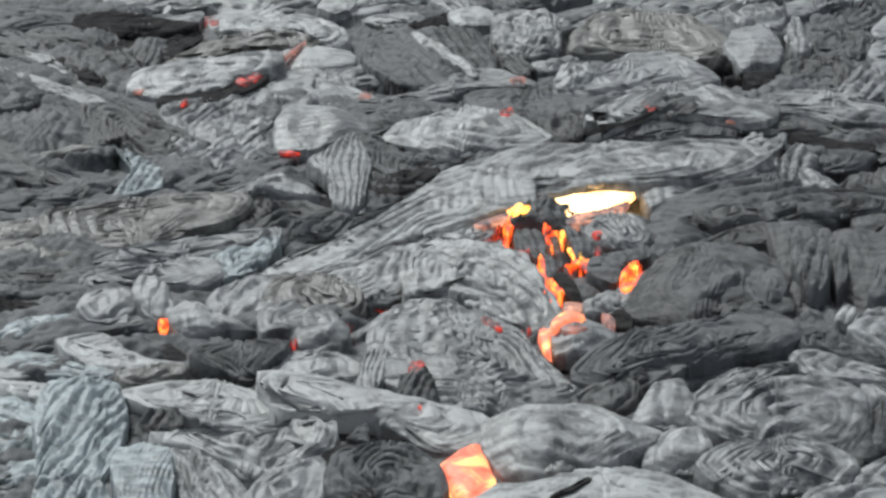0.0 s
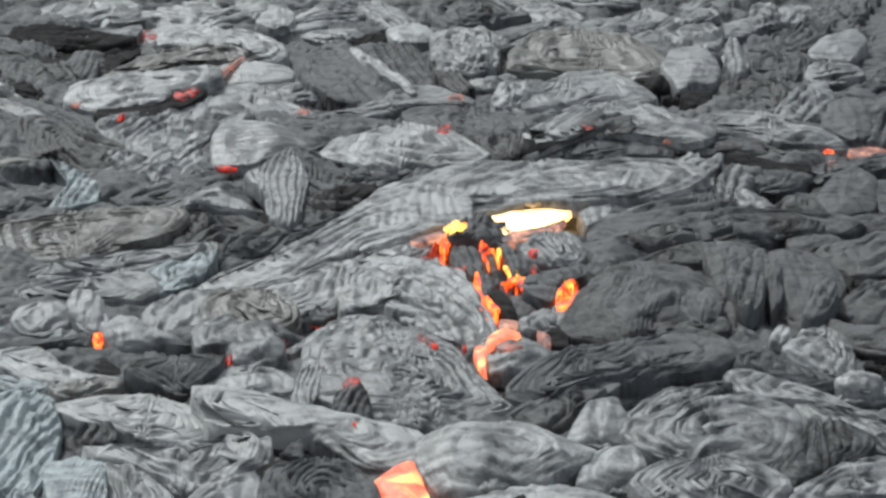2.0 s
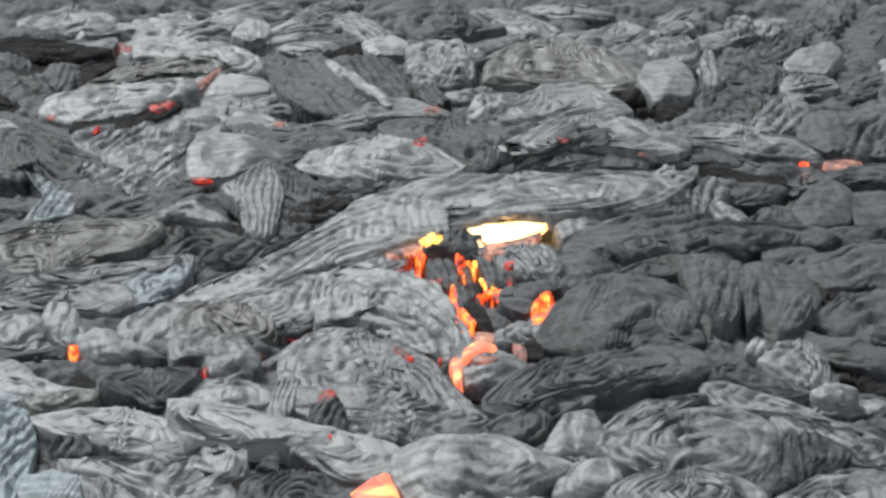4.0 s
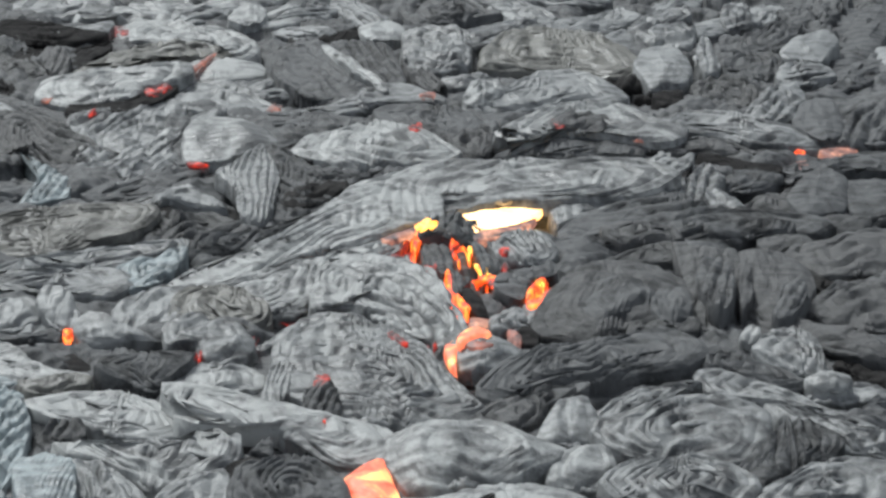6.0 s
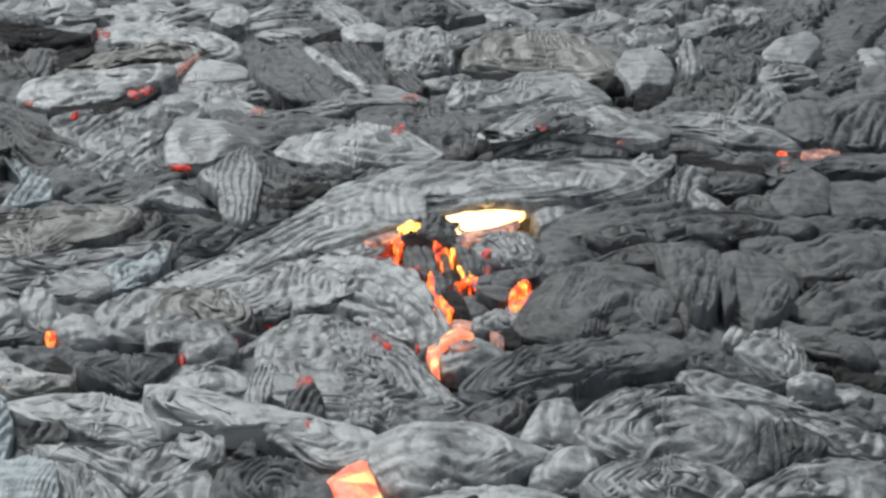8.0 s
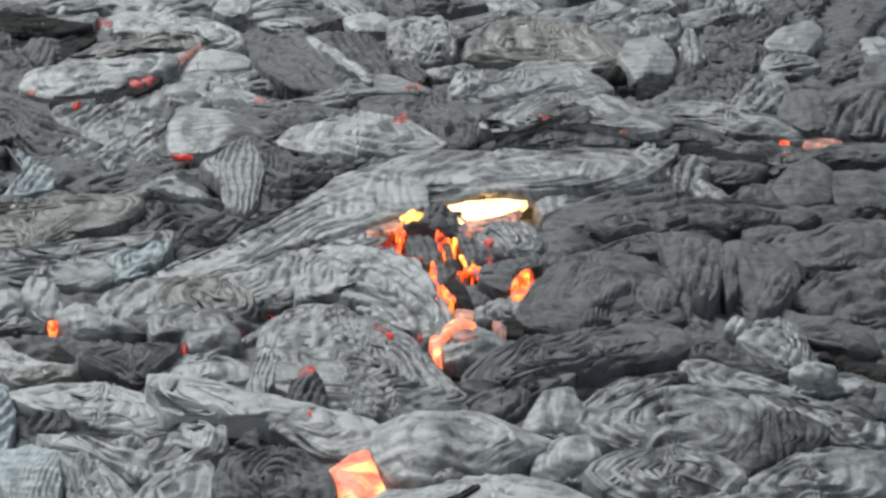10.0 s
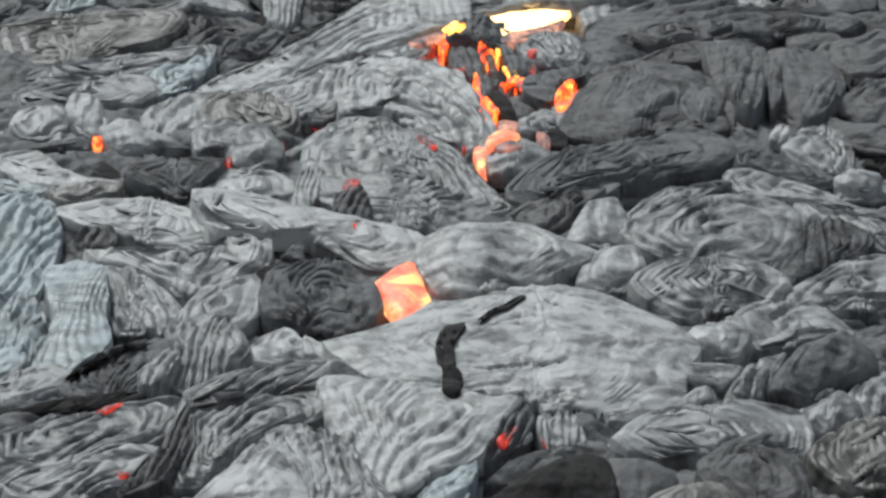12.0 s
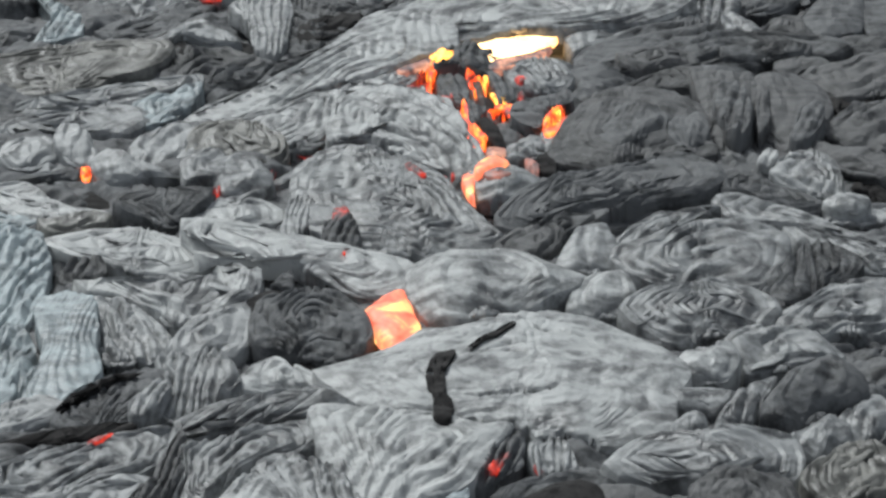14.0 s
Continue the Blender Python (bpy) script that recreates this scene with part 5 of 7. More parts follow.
flow("lava_hollow", "long narrow black crust for crevice shade and dark rock on the cooled field", "lava lobe", "black", ((-1.055, 8.586), (-0.855, 8.698), (-0.628, 8.773), (-0.431, 8.889), (-0.418, 8.830), (-0.605, 8.746), (-0.851, 8.649)), -0.010, 0.03, 0.008, (12, 0, 0, 0), 0)
flow("ropy_lava_lobe", "grey ropy folded lava lobe on the cooled field", "lava lobe", "grey", ((-1.219, 9.111), (-0.985, 9.154), (-0.876, 9.010), (-0.961, 8.835), (-1.110, 8.692), (-1.212, 8.794), (-1.182, 8.975)), 0.020, 0.11, 0.016, (65, 7, 0.3, 1), 0)
flow("lava_lobe", "long narrow pale silvery smooth swollen lava lobe on the cooled field", "lava lobe", "pale", ((-0.895, 9.054), (-0.782, 9.136), (-0.636, 9.061), (-0.420, 8.926), (-0.629, 8.920), (-0.887, 8.927)), 0.030, 0.06, 0.016, (-15, 4, 0.2, 0.75), 0)
flow("lava_lobe", "pale silvery smooth swollen lava lobe on the cooled field", "lava lobe", "pale", ((-0.599, 8.480), (-0.553, 8.555), (-0.284, 8.541), (-0.038, 8.462), (0.128, 8.438), (0.072, 8.310), (-0.016, 8.108), (-0.186, 7.982), (-0.311, 7.888), (-0.397, 7.919), (-0.538, 8.238)), 0.040, 0.14, 0.032, (28, 9, 0.25, 0.39), 0)
flow("lava_lobe", "pale silvery smooth swollen lava lobe on the cooled field", "lava lobe", "pale", ((-1.018, 7.796), (-0.830, 8.109), (-0.724, 8.143), (-0.608, 7.974), (-0.545, 7.756)), 0.020, 0.12, 0.032, (20, 4, 0.2, 0.2), 0)
flow("lava_lobe", "grey smooth swollen lava lobe on the cooled field", "lava lobe", "grey", ((-0.751, 8.178), (-0.641, 8.231), (-0.509, 8.184), (-0.328, 7.903), (-0.272, 7.762), (-0.552, 7.733), (-0.652, 8.024)), 0.030, 0.12, 0.024, (-48, 7, 0.2, 0.65), 0)
flow("ropy_lava_lobe", "small dark grey ropy folded lava lobe on the cooled field", "lava lobe", "dark", ((-0.066, 8.247), (0.043, 8.373), (0.111, 8.475), (0.180, 8.379), (0.151, 8.216), (0.021, 8.154)), 0.060, 0.08, 0.016, (48, 6, 0.2, 1), 0)
flow("ropy_lava_lobe", "small grey ropy folded lava lobe on the cooled field", "lava lobe", "grey", ((0.179, 8.351), (0.290, 8.396), (0.355, 8.356), (0.366, 8.218), (0.199, 8.218)), 0.050, 0.07, 0.016, (80, 6, 0.5, 0.9), 0)
flow("lava_lobe", "small bluish glassy smooth swollen lava lobe on the cooled field", "lava lobe", "blue", ((-0.249, 7.846), (-0.072, 8.078), (-0.003, 8.146), (-0.025, 7.971), (-0.112, 7.782)), 0.030, 0.06, 0.016, (30, 3, 0, 0.52), 0)
flow("lava_lobe", "long narrow dark grey smooth swollen lava lobe on the cooled field", "lava lobe", "dark", ((-0.017, 8.069), (0.285, 8.133), (0.478, 8.111), (0.411, 8.036), (0.069, 8.022)), 0.030, 0.08, 0.016, (8, 4, 0.1, 0.65), 0.003)
# a rock, black in itself
flow("lava_hollow", "long narrow black crust for crevice shade and dark rock on the cooled field", "lava lobe", "black", ((0.082, 7.897), (0.277, 7.998), (0.433, 7.997), (0.472, 7.904), (0.423, 7.736), (0.004, 7.712)), 0.060, 0.09, 0.04, (0, 0, 0, 0), 0.004)
flow("lava_lobe", "small sooty black-grey smooth swollen lava lobe on the cooled field", "lava lobe", "soot", ((0.423, 7.995), (0.551, 8.012), (0.657, 7.928), (0.609, 7.821), (0.458, 7.809)), 0.060, 0.09, 0.04, (0, 0, 0, 0), 0.003)
flow("lava_lobe", "long narrow grey smooth swollen lava lobe on the cooled field", "lava lobe", "grey", ((0.457, 8.303), (0.682, 8.403), (0.951, 8.458), (1.122, 8.389), (1.177, 8.228), (1.099, 8.143), (0.974, 8.196), (0.714, 8.196), (0.625, 8.157), (0.454, 8.223)), 0.020, 0.12, 0.032, (-8, 7, 0.2, 0.65), 0)
flow("clinkery_lava_lobe", "long narrow sooty black-grey rough clinkery lava lobe on the cooled field", "lava lobe", "soot", ((0.705, 7.975), (0.841, 8.109), (1.032, 8.087), (1.111, 7.974), (1.124, 7.822), (0.842, 7.823)), 0.050, 0.1, 0.032, (-10, 5, 0.2, 0.75), 0.006)
flow("lava_lobe", "long narrow olive-brown smooth swollen lava lobe on the cooled field", "lava lobe", "brown", ((0.528, 7.825), (0.656, 7.883), (0.803, 7.887), (0.861, 7.804), (0.752, 7.728), (0.545, 7.728)), 0.020, 0.1, 0.032, (0, 0, 0, 0), 0.004)
flow("lava_lobe", "long narrow dark grey smooth swollen lava lobe on the cooled field", "lava lobe", "dark", ((1.034, 8.612), (1.063, 8.700), (1.173, 8.798), (1.360, 8.844), (1.468, 8.747), (1.434, 8.677), (1.315, 8.608), (1.154, 8.566)), 0.040, 0.16, 0.056, (20, 3, 0.2, 0.26), 0.002)
flow("lava_lobe", "small grey smooth swollen lava lobe on the cooled field", "lava lobe", "grey", ((0.868, 8.638), (0.990, 8.763), (1.124, 8.814), (1.068, 8.714), (1.005, 8.592), (0.888, 8.592)), 0.030, 0.12, 0.024, (55, 4, 0.1, 0.52), 0)
flow("lava_lobe", "small grey smooth swollen lava lobe on the cooled field", "lava lobe", "grey", ((1.116, 8.453), (1.281, 8.546), (1.368, 8.483), (1.313, 8.383), (1.152, 8.353)), 0.020, 0.09, 0.032, (25, 3, 0.1, 0.39), 0)
flow("lava_lobe", "small grey smooth swollen lava lobe on the cooled field", "lava lobe", "grey", ((1.318, 8.594), (1.487, 8.725), (1.593, 8.631), (1.463, 8.488), (1.326, 8.458)), 0.020, 0.08, 0.032, (30, 3, 0.1, 0.39), 0)
flow("clinkery_lava_lobe", "long narrow olive-brown rough clinkery lava lobe on the cooled field", "lava lobe", "brown", ((1.113, 8.137), (1.275, 8.250), (1.429, 8.304), (1.565, 8.142), (1.480, 7.980), (1.207, 8.006)), 0.020, 0.12, 0.024, (15, 6, 0.2, 0.75), 0.007)
flow("lava_lobe", "long narrow pale silvery smooth swollen lava lobe on the cooled field", "lava lobe", "pale", ((0.734, 8.988), (0.800, 9.120), (0.969, 9.169), (1.038, 9.077), (0.978, 8.974), (0.837, 8.960)), 0.030, 0.09, 0.032, (-5, 3, 0.1, 0.39), 0)
flow("lava_lobe", "long narrow grey smooth swollen lava lobe on the cooled field", "lava lobe", "grey", ((0.702, 8.827), (0.898, 8.839), (0.994, 8.832), (0.891, 8.731), (0.732, 8.754)), 0.030, 0.06, 0.024, (0, 3, 0.1, 0.52), 0)
flow("lava_lobe", "small grey smooth swollen lava lobe on the cooled field", "lava lobe", "grey", ((0.703, 8.592), (0.773, 8.645), (0.840, 8.631), (0.852, 8.568), (0.724, 8.556)), 0.030, 0.06, 0.032, (0, 0, 0, 0), 0)
flow("lava_hollow", "small black crust for crevice shade and dark stone on the cooled field", "lava lobe", "black", ((0.703, 8.791), (0.749, 8.845), (0.917, 8.827), (0.935, 8.791), (0.829, 8.779)), -0.020, 0.03, 0.008, (0, 0, 0, 0), 0.003)
flow("clinkery_lava_lobe", "long narrow grey rough clinkery lava lobe on the cooled field", "lava lobe", "grey", ((0.949, 9.225), (1.100, 9.314), (1.293, 9.331), (1.419, 9.165), (1.439, 9.094), (1.223, 9.094), (1.077, 9.046), (1.018, 9.134)), 0.020, 0.09, 0.024, (12, 5, 0.2, 0.52), 0.008)
flow("ropy_lava_lobe", "long narrow grey ropy folded lava lobe on the cooled field", "lava lobe", "grey", ((0.561, 9.515), (0.716, 9.678), (0.990, 9.702), (1.157, 9.631), (1.253, 9.555), (1.135, 9.378), (0.916, 9.351), (0.700, 9.379)), 0.030, 0.11, 0.032, (4, 12, 0.3, 1), 0)
flow("clinkery_lava_lobe", "long narrow grey rough clinkery lava lobe on the cooled field", "lava lobe", "grey", ((0.562, 10.029), (0.801, 10.185), (1.090, 10.260), (1.313, 10.146), (1.271, 9.918), (1.131, 9.810), (0.781, 9.847), (0.608, 9.919)), 0.030, 0.14, 0.024, (12, 6, 0.2, 0.59), 0.006)
flow("ropy_lava_lobe", "dark grey ropy folded lava lobe on the cooled field", "lava lobe", "dark", ((1.124, 9.648), (1.245, 9.888), (1.384, 10.015), (1.509, 9.994), (1.610, 9.886), (1.533, 9.762), (1.350, 9.685), (1.216, 9.572)), 0.040, 0.11, 0.024, (66, 9, 0.35, 1), 0)
flow("ropy_lava_lobe", "long narrow grey ropy folded lava lobe on the cooled field", "lava lobe", "grey", ((1.193, 9.489), (1.409, 9.685), (1.633, 9.739), (1.804, 9.684), (1.769, 9.428), (1.425, 9.384), (1.205, 9.360)), 0.020, 0.11, 0.024, (8, 8, 0.1, 0.9), 0)
flow("ropy_lava_lobe", "long narrow grey ropy folded lava lobe on the cooled field", "lava lobe", "grey", ((1.036, 10.533), (1.161, 10.605), (1.434, 10.414), (1.714, 10.188), (1.833, 10.080), (1.632, 10.115), (1.394, 10.288), (1.116, 10.380)), 0.060, 0.07, 0.016, (-18, 4, 0.05, 0.8), 0)
flow("ropy_lava_lobe", "large dark grey ropy folded lava lobe on the cooled field", "lava lobe", "dark", ((0.062, 10.560), (0.227, 10.800), (0.559, 10.941), (0.867, 11.046), (1.108, 10.948), (1.128, 10.796), (0.899, 10.694), (0.655, 10.649), (0.383, 10.558), (0.221, 10.469)), 0.020, 0.12, 0.024, (14, 12, 0.15, 1), 0)
flow("ropy_lava_lobe", "long narrow grey ropy folded lava lobe on the cooled field", "lava lobe", "grey", ((0.560, 10.170), (0.724, 10.347), (1.021, 10.472), (1.074, 10.408), (0.878, 10.296), (0.688, 10.153), (0.583, 10.113)), 0.050, 0.09, 0.024, (22, 5, 0.1, 0.8), 0)
flow("lava_lobe", "small grey smooth swollen lava lobe on the cooled field", "lava lobe", "grey", ((0.335, 10.004), (0.432, 10.243), (0.563, 10.282), (0.611, 10.087), (0.550, 9.966)), 0.040, 0.09, 0.032, (0, 0, 0, 0), 0.003)
flow("ropy_lava_lobe", "long narrow dark grey ropy folded lava lobe on the cooled field", "lava lobe", "dark", ((0.069, 10.332), (0.242, 10.450), (0.510, 10.538), (0.618, 10.569), (0.506, 10.426), (0.369, 10.274), (0.185, 10.202)), 0.010, 0.08, 0.016, (22, 6, 0.2, 1), 0)
flow("ropy_lava_lobe", "long narrow dark grey ropy folded lava lobe on the cooled field", "lava lobe", "dark", ((1.058, 10.787), (1.285, 10.900), (1.370, 10.786), (1.587, 10.673), (1.448, 10.621), (1.188, 10.724)), 0.030, 0.08, 0.016, (-20, 7, 0.2, 1), 0)
flow("ropy_lava_lobe", "grey ropy folded lava lobe on the cooled field", "lava lobe", "grey", ((1.324, 10.856), (1.447, 11.058), (1.582, 11.036), (1.653, 10.885), (1.634, 10.708), (1.520, 10.700)), 0.050, 0.1, 0.024, (-22, 7, 0.2, 0.9), 0)
flow("lava_lobe", "small pale silvery smooth swollen lava lobe on the cooled field", "lava lobe", "pale", ((1.524, 10.628), (1.612, 10.705), (1.744, 10.634), (1.677, 10.558)), 0.040, 0.06, 0.024, (0, 0, 0, 0), 0)
flow("ropy_lava_lobe", "long narrow grey ropy folded lava lobe on the cooled field", "lava lobe", "grey", ((1.293, 10.264), (1.521, 10.216), (1.686, 10.127), (1.866, 10.089), (1.843, 9.920), (1.599, 9.995), (1.458, 10.109)), 0.010, 0.1, 0.016, (-25, 7, 0.1, 0.9), 0)
flow("lava_lobe", "pale silvery smooth swollen lava lobe on the cooled field", "lava lobe", "pale", ((0.374, 9.569), (0.433, 9.738), (0.585, 9.799), (0.684, 9.677), (0.605, 9.553)), 0.030, 0.11, 0.032, (20, 3, 0.2, 0.26), 0)
flow("clinkery_lava_lobe", "bluish glassy rough clinkery lava lobe on the cooled field", "lava lobe", "blue", ((-2.179, 10.320), (-1.878, 10.424), (-1.754, 10.138), (-1.751, 9.793), (-1.804, 9.549), (-2.049, 9.536)), 0.000, 0.1, 0.016, (50, 6, 0.2, 0.65), 0.012)
flow("clinkery_lava_lobe", "bluish glassy rough clinkery lava lobe on the cooled field", "lava lobe", "blue", ((-2.012, 9.395), (-1.756, 9.395), (-1.693, 9.105), (-1.700, 8.901), (-1.961, 9.068)), 0.000, 0.1, 0.016, (60, 5, 0.2, 0.65), 0.012)
flow("ropy_lava_lobe", "long narrow pale silvery ropy folded lava lobe on the cooled field", "lava lobe", "pale", ((-1.831, 10.307), (-1.469, 10.375), (-1.250, 10.285), (-1.052, 10.085), (-1.306, 10.039), (-1.577, 10.157)), 0.010, 0.09, 0.016, (-10, 9, 0.2, 0.8), 0)
flow("ropy_lava_lobe", "small sooty black-grey ropy folded lava lobe on the cooled field", "lava lobe", "soot", ((-1.741, 9.977), (-1.681, 10.130), (-1.552, 10.137), (-1.523, 10.027), (-1.641, 10.004)), 0.010, 0.06, 0.016, (40, 4, 0.2, 0.8), 0.006)
flow("lava_lobe", "long narrow pale silvery smooth swollen lava lobe on the cooled field", "lava lobe", "pale", ((-1.677, 9.870), (-1.346, 9.849), (-1.044, 9.876), (-0.871, 9.935), (-0.852, 9.719), (-1.166, 9.529), (-1.271, 9.598), (-1.457, 9.713)), 0.020, 0.1, 0.016, (-6, 6, 0.2, 0.75), 0.003)
flow("lava_lobe", "grey smooth swollen lava lobe on the cooled field", "lava lobe", "grey", ((-1.165, 9.431), (-0.904, 9.540), (-0.859, 9.296), (-1.051, 9.223), (-1.202, 9.297)), 0.020, 0.1, 0.024, (15, 4, 0.2, 0.52), 0)
flow("lava_lobe", "long narrow grey smooth swollen lava lobe on the cooled field", "lava lobe", "grey", ((-1.579, 8.703), (-1.405, 8.780), (-1.696, 8.882), (-1.822, 8.792), (-1.895, 8.668), (-1.883, 8.591)), 0.010, 0.06, 0.016, (5, 5, 0.1, 0.75), 0)

# ---------- crust lobes ----------
lobe("lava_rubble", "large dark grey broken clinkery lava flow on the cooled field", "lava rubble", "dark", (2.361, 16.936, -0.075), (0.675, 0.024, 0), (0.101, 0.813, 0), (0, 0, 0.030), "rough", 5, 0.025)
lobe("lava_rubble", "large dark grey broken clinkery lava flow on the cooled field", "lava rubble", "dark", (2.113, 13.48, -0.075), (0.366, 0.01, 0), (0.074, 0.543, 0), (0, 0, 0.022), "rough", 5, 0.025)
lobe("lava_lobe", "small sooty black-grey smooth lava dome on the cooled field", "lava lobe", "soot", (-2.099, 16.152, -0.02), (0.058, 0.165, 0), (-0.057, 0.204, 0), (0, 0, 0.043), "smooth", 3, 0.01, square=2.5, round_=0.55)
lobe("ropy_lava_lobe", "pale silvery streaked ropy lava lobe on the cooled field", "lava lobe", "pale", (-1.697, 16.814, -0.02), (0.307, 0.23, 0), (-0.033, 0.237, 0), (0, 0, 0.065), "along", 4, 0.0175)
lobe("ropy_lava_lobe", "pale silvery streaked ropy lava lobe on the cooled field", "lava lobe", "pale", (-1.068, 16.837, -0.02), (0.28, 0.205, 0), (-0.025, 0.236, 0), (0, 0, 0.064), "along", 4, 0.015)
lobe("ropy_lava_lobe", "grey streaked ropy lava lobe on the cooled field", "lava lobe", "grey", (-1.396, 17.243, -0.02), (0.331, 0.127, 0), (-0.023, 0.229, 0), (0, 0, 0.075), "along", 4, 0.0175)
lobe("ropy_lava_lobe", "grey streaked ropy lava lobe on the cooled field", "lava lobe", "grey", (-0.943, 17.299, -0.02), (0.265, 0.414, 0), (-0.039, 0.266, 0), (0, 0, 0.049), "along", 4, 0.015)
lobe("ropy_lava_lobe", "grey streaked ropy lava lobe on the cooled field", "lava lobe", "grey", (-0.624, 16.886, -0.02), (0.208, -0.417, 0), (0.032, 0.277, 0), (0, 0, 0.041), "along", 4, 0.015)
# black lobes in this list put crevice shade into the crust colour
lobe("lava_hollow", "black broken clinkery lava and crevice shade on the cooled field", "lava rubble", "black", (-0.817, 16.252, -0.02), (0.35, 0.15, 0), (-0.008, 0.106, 0), (0, 0, 0.030), "rough", 4, 0.0375)
lobe("ropy_lava_lobe", "grey streaked ropy lava lobe on the cooled field", "lava lobe", "grey", (-0.972, 16.447, -0.02), (0.221, -0.063, 0), (-0.005, 0.156, 0), (0, 0, 0.049), "along", 4, 0.015)
lobe("ropy_lava_lobe", "grey streaked ropy lava lobe on the cooled field", "lava lobe", "grey", (-1.07, 15.181, -0.02), (0.22, 0.177, 0), (-0.026, 0.201, 0), (0, 0, 0.052), "along", 4, 0.015)
lobe("ropy_lava_lobe", "grey streaked ropy lava ridge on the cooled field", "lava lobe", "grey", (-0.483, 14.82, -0.02), (0.253, 0.193, 0), (-0.014, 0.147, 0), (0, 0, 0.036), "along", 4, 0.015)
lobe("lava_rubble", "grey broken clinkery lava lobe on the cooled field", "lava rubble", "grey", (0.012, 15.351, -0.02), (0.202, 0.13, 0), (-0.008, 0.149, 0), (0, 0, 0.039), "rough", 3, 0.01875)
lobe("ropy_lava_lobe", "grey streaked ropy lava lobe on the cooled field", "lava lobe", "grey", (0.348, 17.116, -0.02), (0.291, -0.23, 0), (0.018, 0.256, 0), (0, 0, 0.055), "along", 5, 0.015)
lobe("ropy_lava_lobe", "grey streaked ropy lava lobe on the cooled field", "lava lobe", "grey", (0.301, 16.476, -0.02), (0.326, 0.222, 0), (-0.009, 0.27, 0), (0, 0, 0.059), "along", 6, 0.0175)
lobe("ropy_lava_lobe", "grey streaked ropy lava lobe on the cooled field", "lava lobe", "grey", (0.78, 16.626, -0.02), (0.334, 0.119, 0), (0.003, 0.201, 0), (0, 0, 0.062), "along", 4, 0.015)
lobe("lava_lobe", "grey smooth lava lobe on the cooled field", "lava lobe", "grey", (1.055, 16.297, -0.02), (0.258, 0.169, 0), (0.002, 0.257, 0), (0, 0, 0.062), "smooth", 4, 0.012)
lobe("ropy_lava_lobe", "grey streaked ropy lava ridge on the cooled field", "lava lobe", "grey", (0.733, 17.348, -0.02), (0.301, -0.092, 0), (0.01, 0.17, 0), (0, 0, 0.056), "along", 4, 0.015)
lobe("lava_hollow", "small black broken clinkery lava put in for crevice shade on the cooled field", "lava rubble", "black", (1.089, 15.38, -0.02), (0.191, 0.063, 0), (0.005, 0.142, 0), (0, 0, 0.043), "rough", 4, 0.03125)
lobe("lava_hollow", "small black broken clinkery lava put in for crevice shade on the cooled field", "lava rubble", "black", (1.251, 15.009, -0.02), (0.187, -0.136, 0), (0.01, 0.078, 0), (0, 0, 0.019), "rough", 3, 0.025)
lobe("lava_tube", "grey smooth lava lobe on the cooled field", "lava lobe", "grey", (1.649, 16.692, -0.02), (0.272, 0.259, 0), (0.003, 0.183, 0), (0, 0, 0.037), "smooth", 3, 0.012)
lobe("ropy_lava_lobe", "grey streaked ropy lava lobe on the cooled field", "lava lobe", "grey", (1.489, 17.249, -0.02), (0.238, 0.309, 0), (-0.004, 0.239, 0), (0, 0, 0.041), "along", 4, 0.015)
lobe("lava_rubble", "pale silvery broken clinkery lava lobe on the cooled field", "lava rubble", "pale", (2.01, 16.978, -0.02), (0.201, 0.191, 0), (0.007, 0.205, 0), (0, 0, 0.042), "rough", 3, 0.01875)
lobe("lava_rubble", "dark grey broken clinkery lava lobe on the cooled field", "lava rubble", "dark", (2.304, 16.775, -0.02), (0.159, -0.347, 0), (0.06, 0.246, 0), (0, 0, 0.043), "rough", 4, 0.025)
lobe("lava_rubble", "dark grey broken clinkery lava lobe on the cooled field", "lava rubble", "dark", (2.511, 17.232, -0.02), (0.223, 0.644, 0), (-0.042, 0.233, 0), (0, 0, 0.028), "rough", 4, 0.025)
lobe("lava_lobe", "dark grey smooth lava lobe on the cooled field", "lava lobe", "dark", (2.684, 16.593, -0.02), (0.34, 0.829, 0), (-0.04, 0.319, 0), (0, 0, 0.035), "smooth", 3, 0.01)
lobe("lava_lobe", "small grey smooth lava dome on the cooled field", "lava lobe", "grey", (2.721, 15.987, -0.02), (0.053, 0.263, 0), (-0.095, 0.063, 0), (0, 0, 0.045), "smooth", 3, 0.01, square=2.5, round_=0.55)
lobe("ropy_lava_lobe", "dark grey streaked ropy lava lobe on the cooled field", "lava lobe", "dark", (2.473, 15.612, -0.02), (0.232, 0.258, 0), (0.008, 0.22, 0), (0, 0, 0.039), "along", 4, 0.01875)
lobe("ropy_lava_lobe", "dark grey streaked ropy lava lobe on the cooled field", "lava lobe", "dark", (-0.6, 13.663, -0.02), (0.239, 0.114, 0), (-0.013, 0.152, 0), (0, 0, 0.043), "along", 5, 0.02)
lobe("lava_tube", "small pale silvery smooth lava ridge on the cooled field", "lava lobe", "pale", (2.256, 14.066, -0.02), (0.218, -0.018, 0), (0.012, 0.076, 0), (0, 0, 0.025), "smooth", 3, 0.01)
lobe("ropy_lava_lobe", "pale silvery streaked ropy lava lobe on the cooled field", "lava lobe", "pale", (1.119, 13.829, -0.02), (0.167, 0.275, 0), (-0.019, 0.17, 0), (0, 0, 0.028), "along", 3, 0.01)
lobe("ropy_lava_lobe", "dark grey streaked ropy lava ridge on the cooled field", "lava lobe", "dark", (-2.371, 14.611, -0.02), (0.399, -0.495, 0), (-0.001, 0.151, 0), (0, 0, 0.024), "along", 4, 0.02)
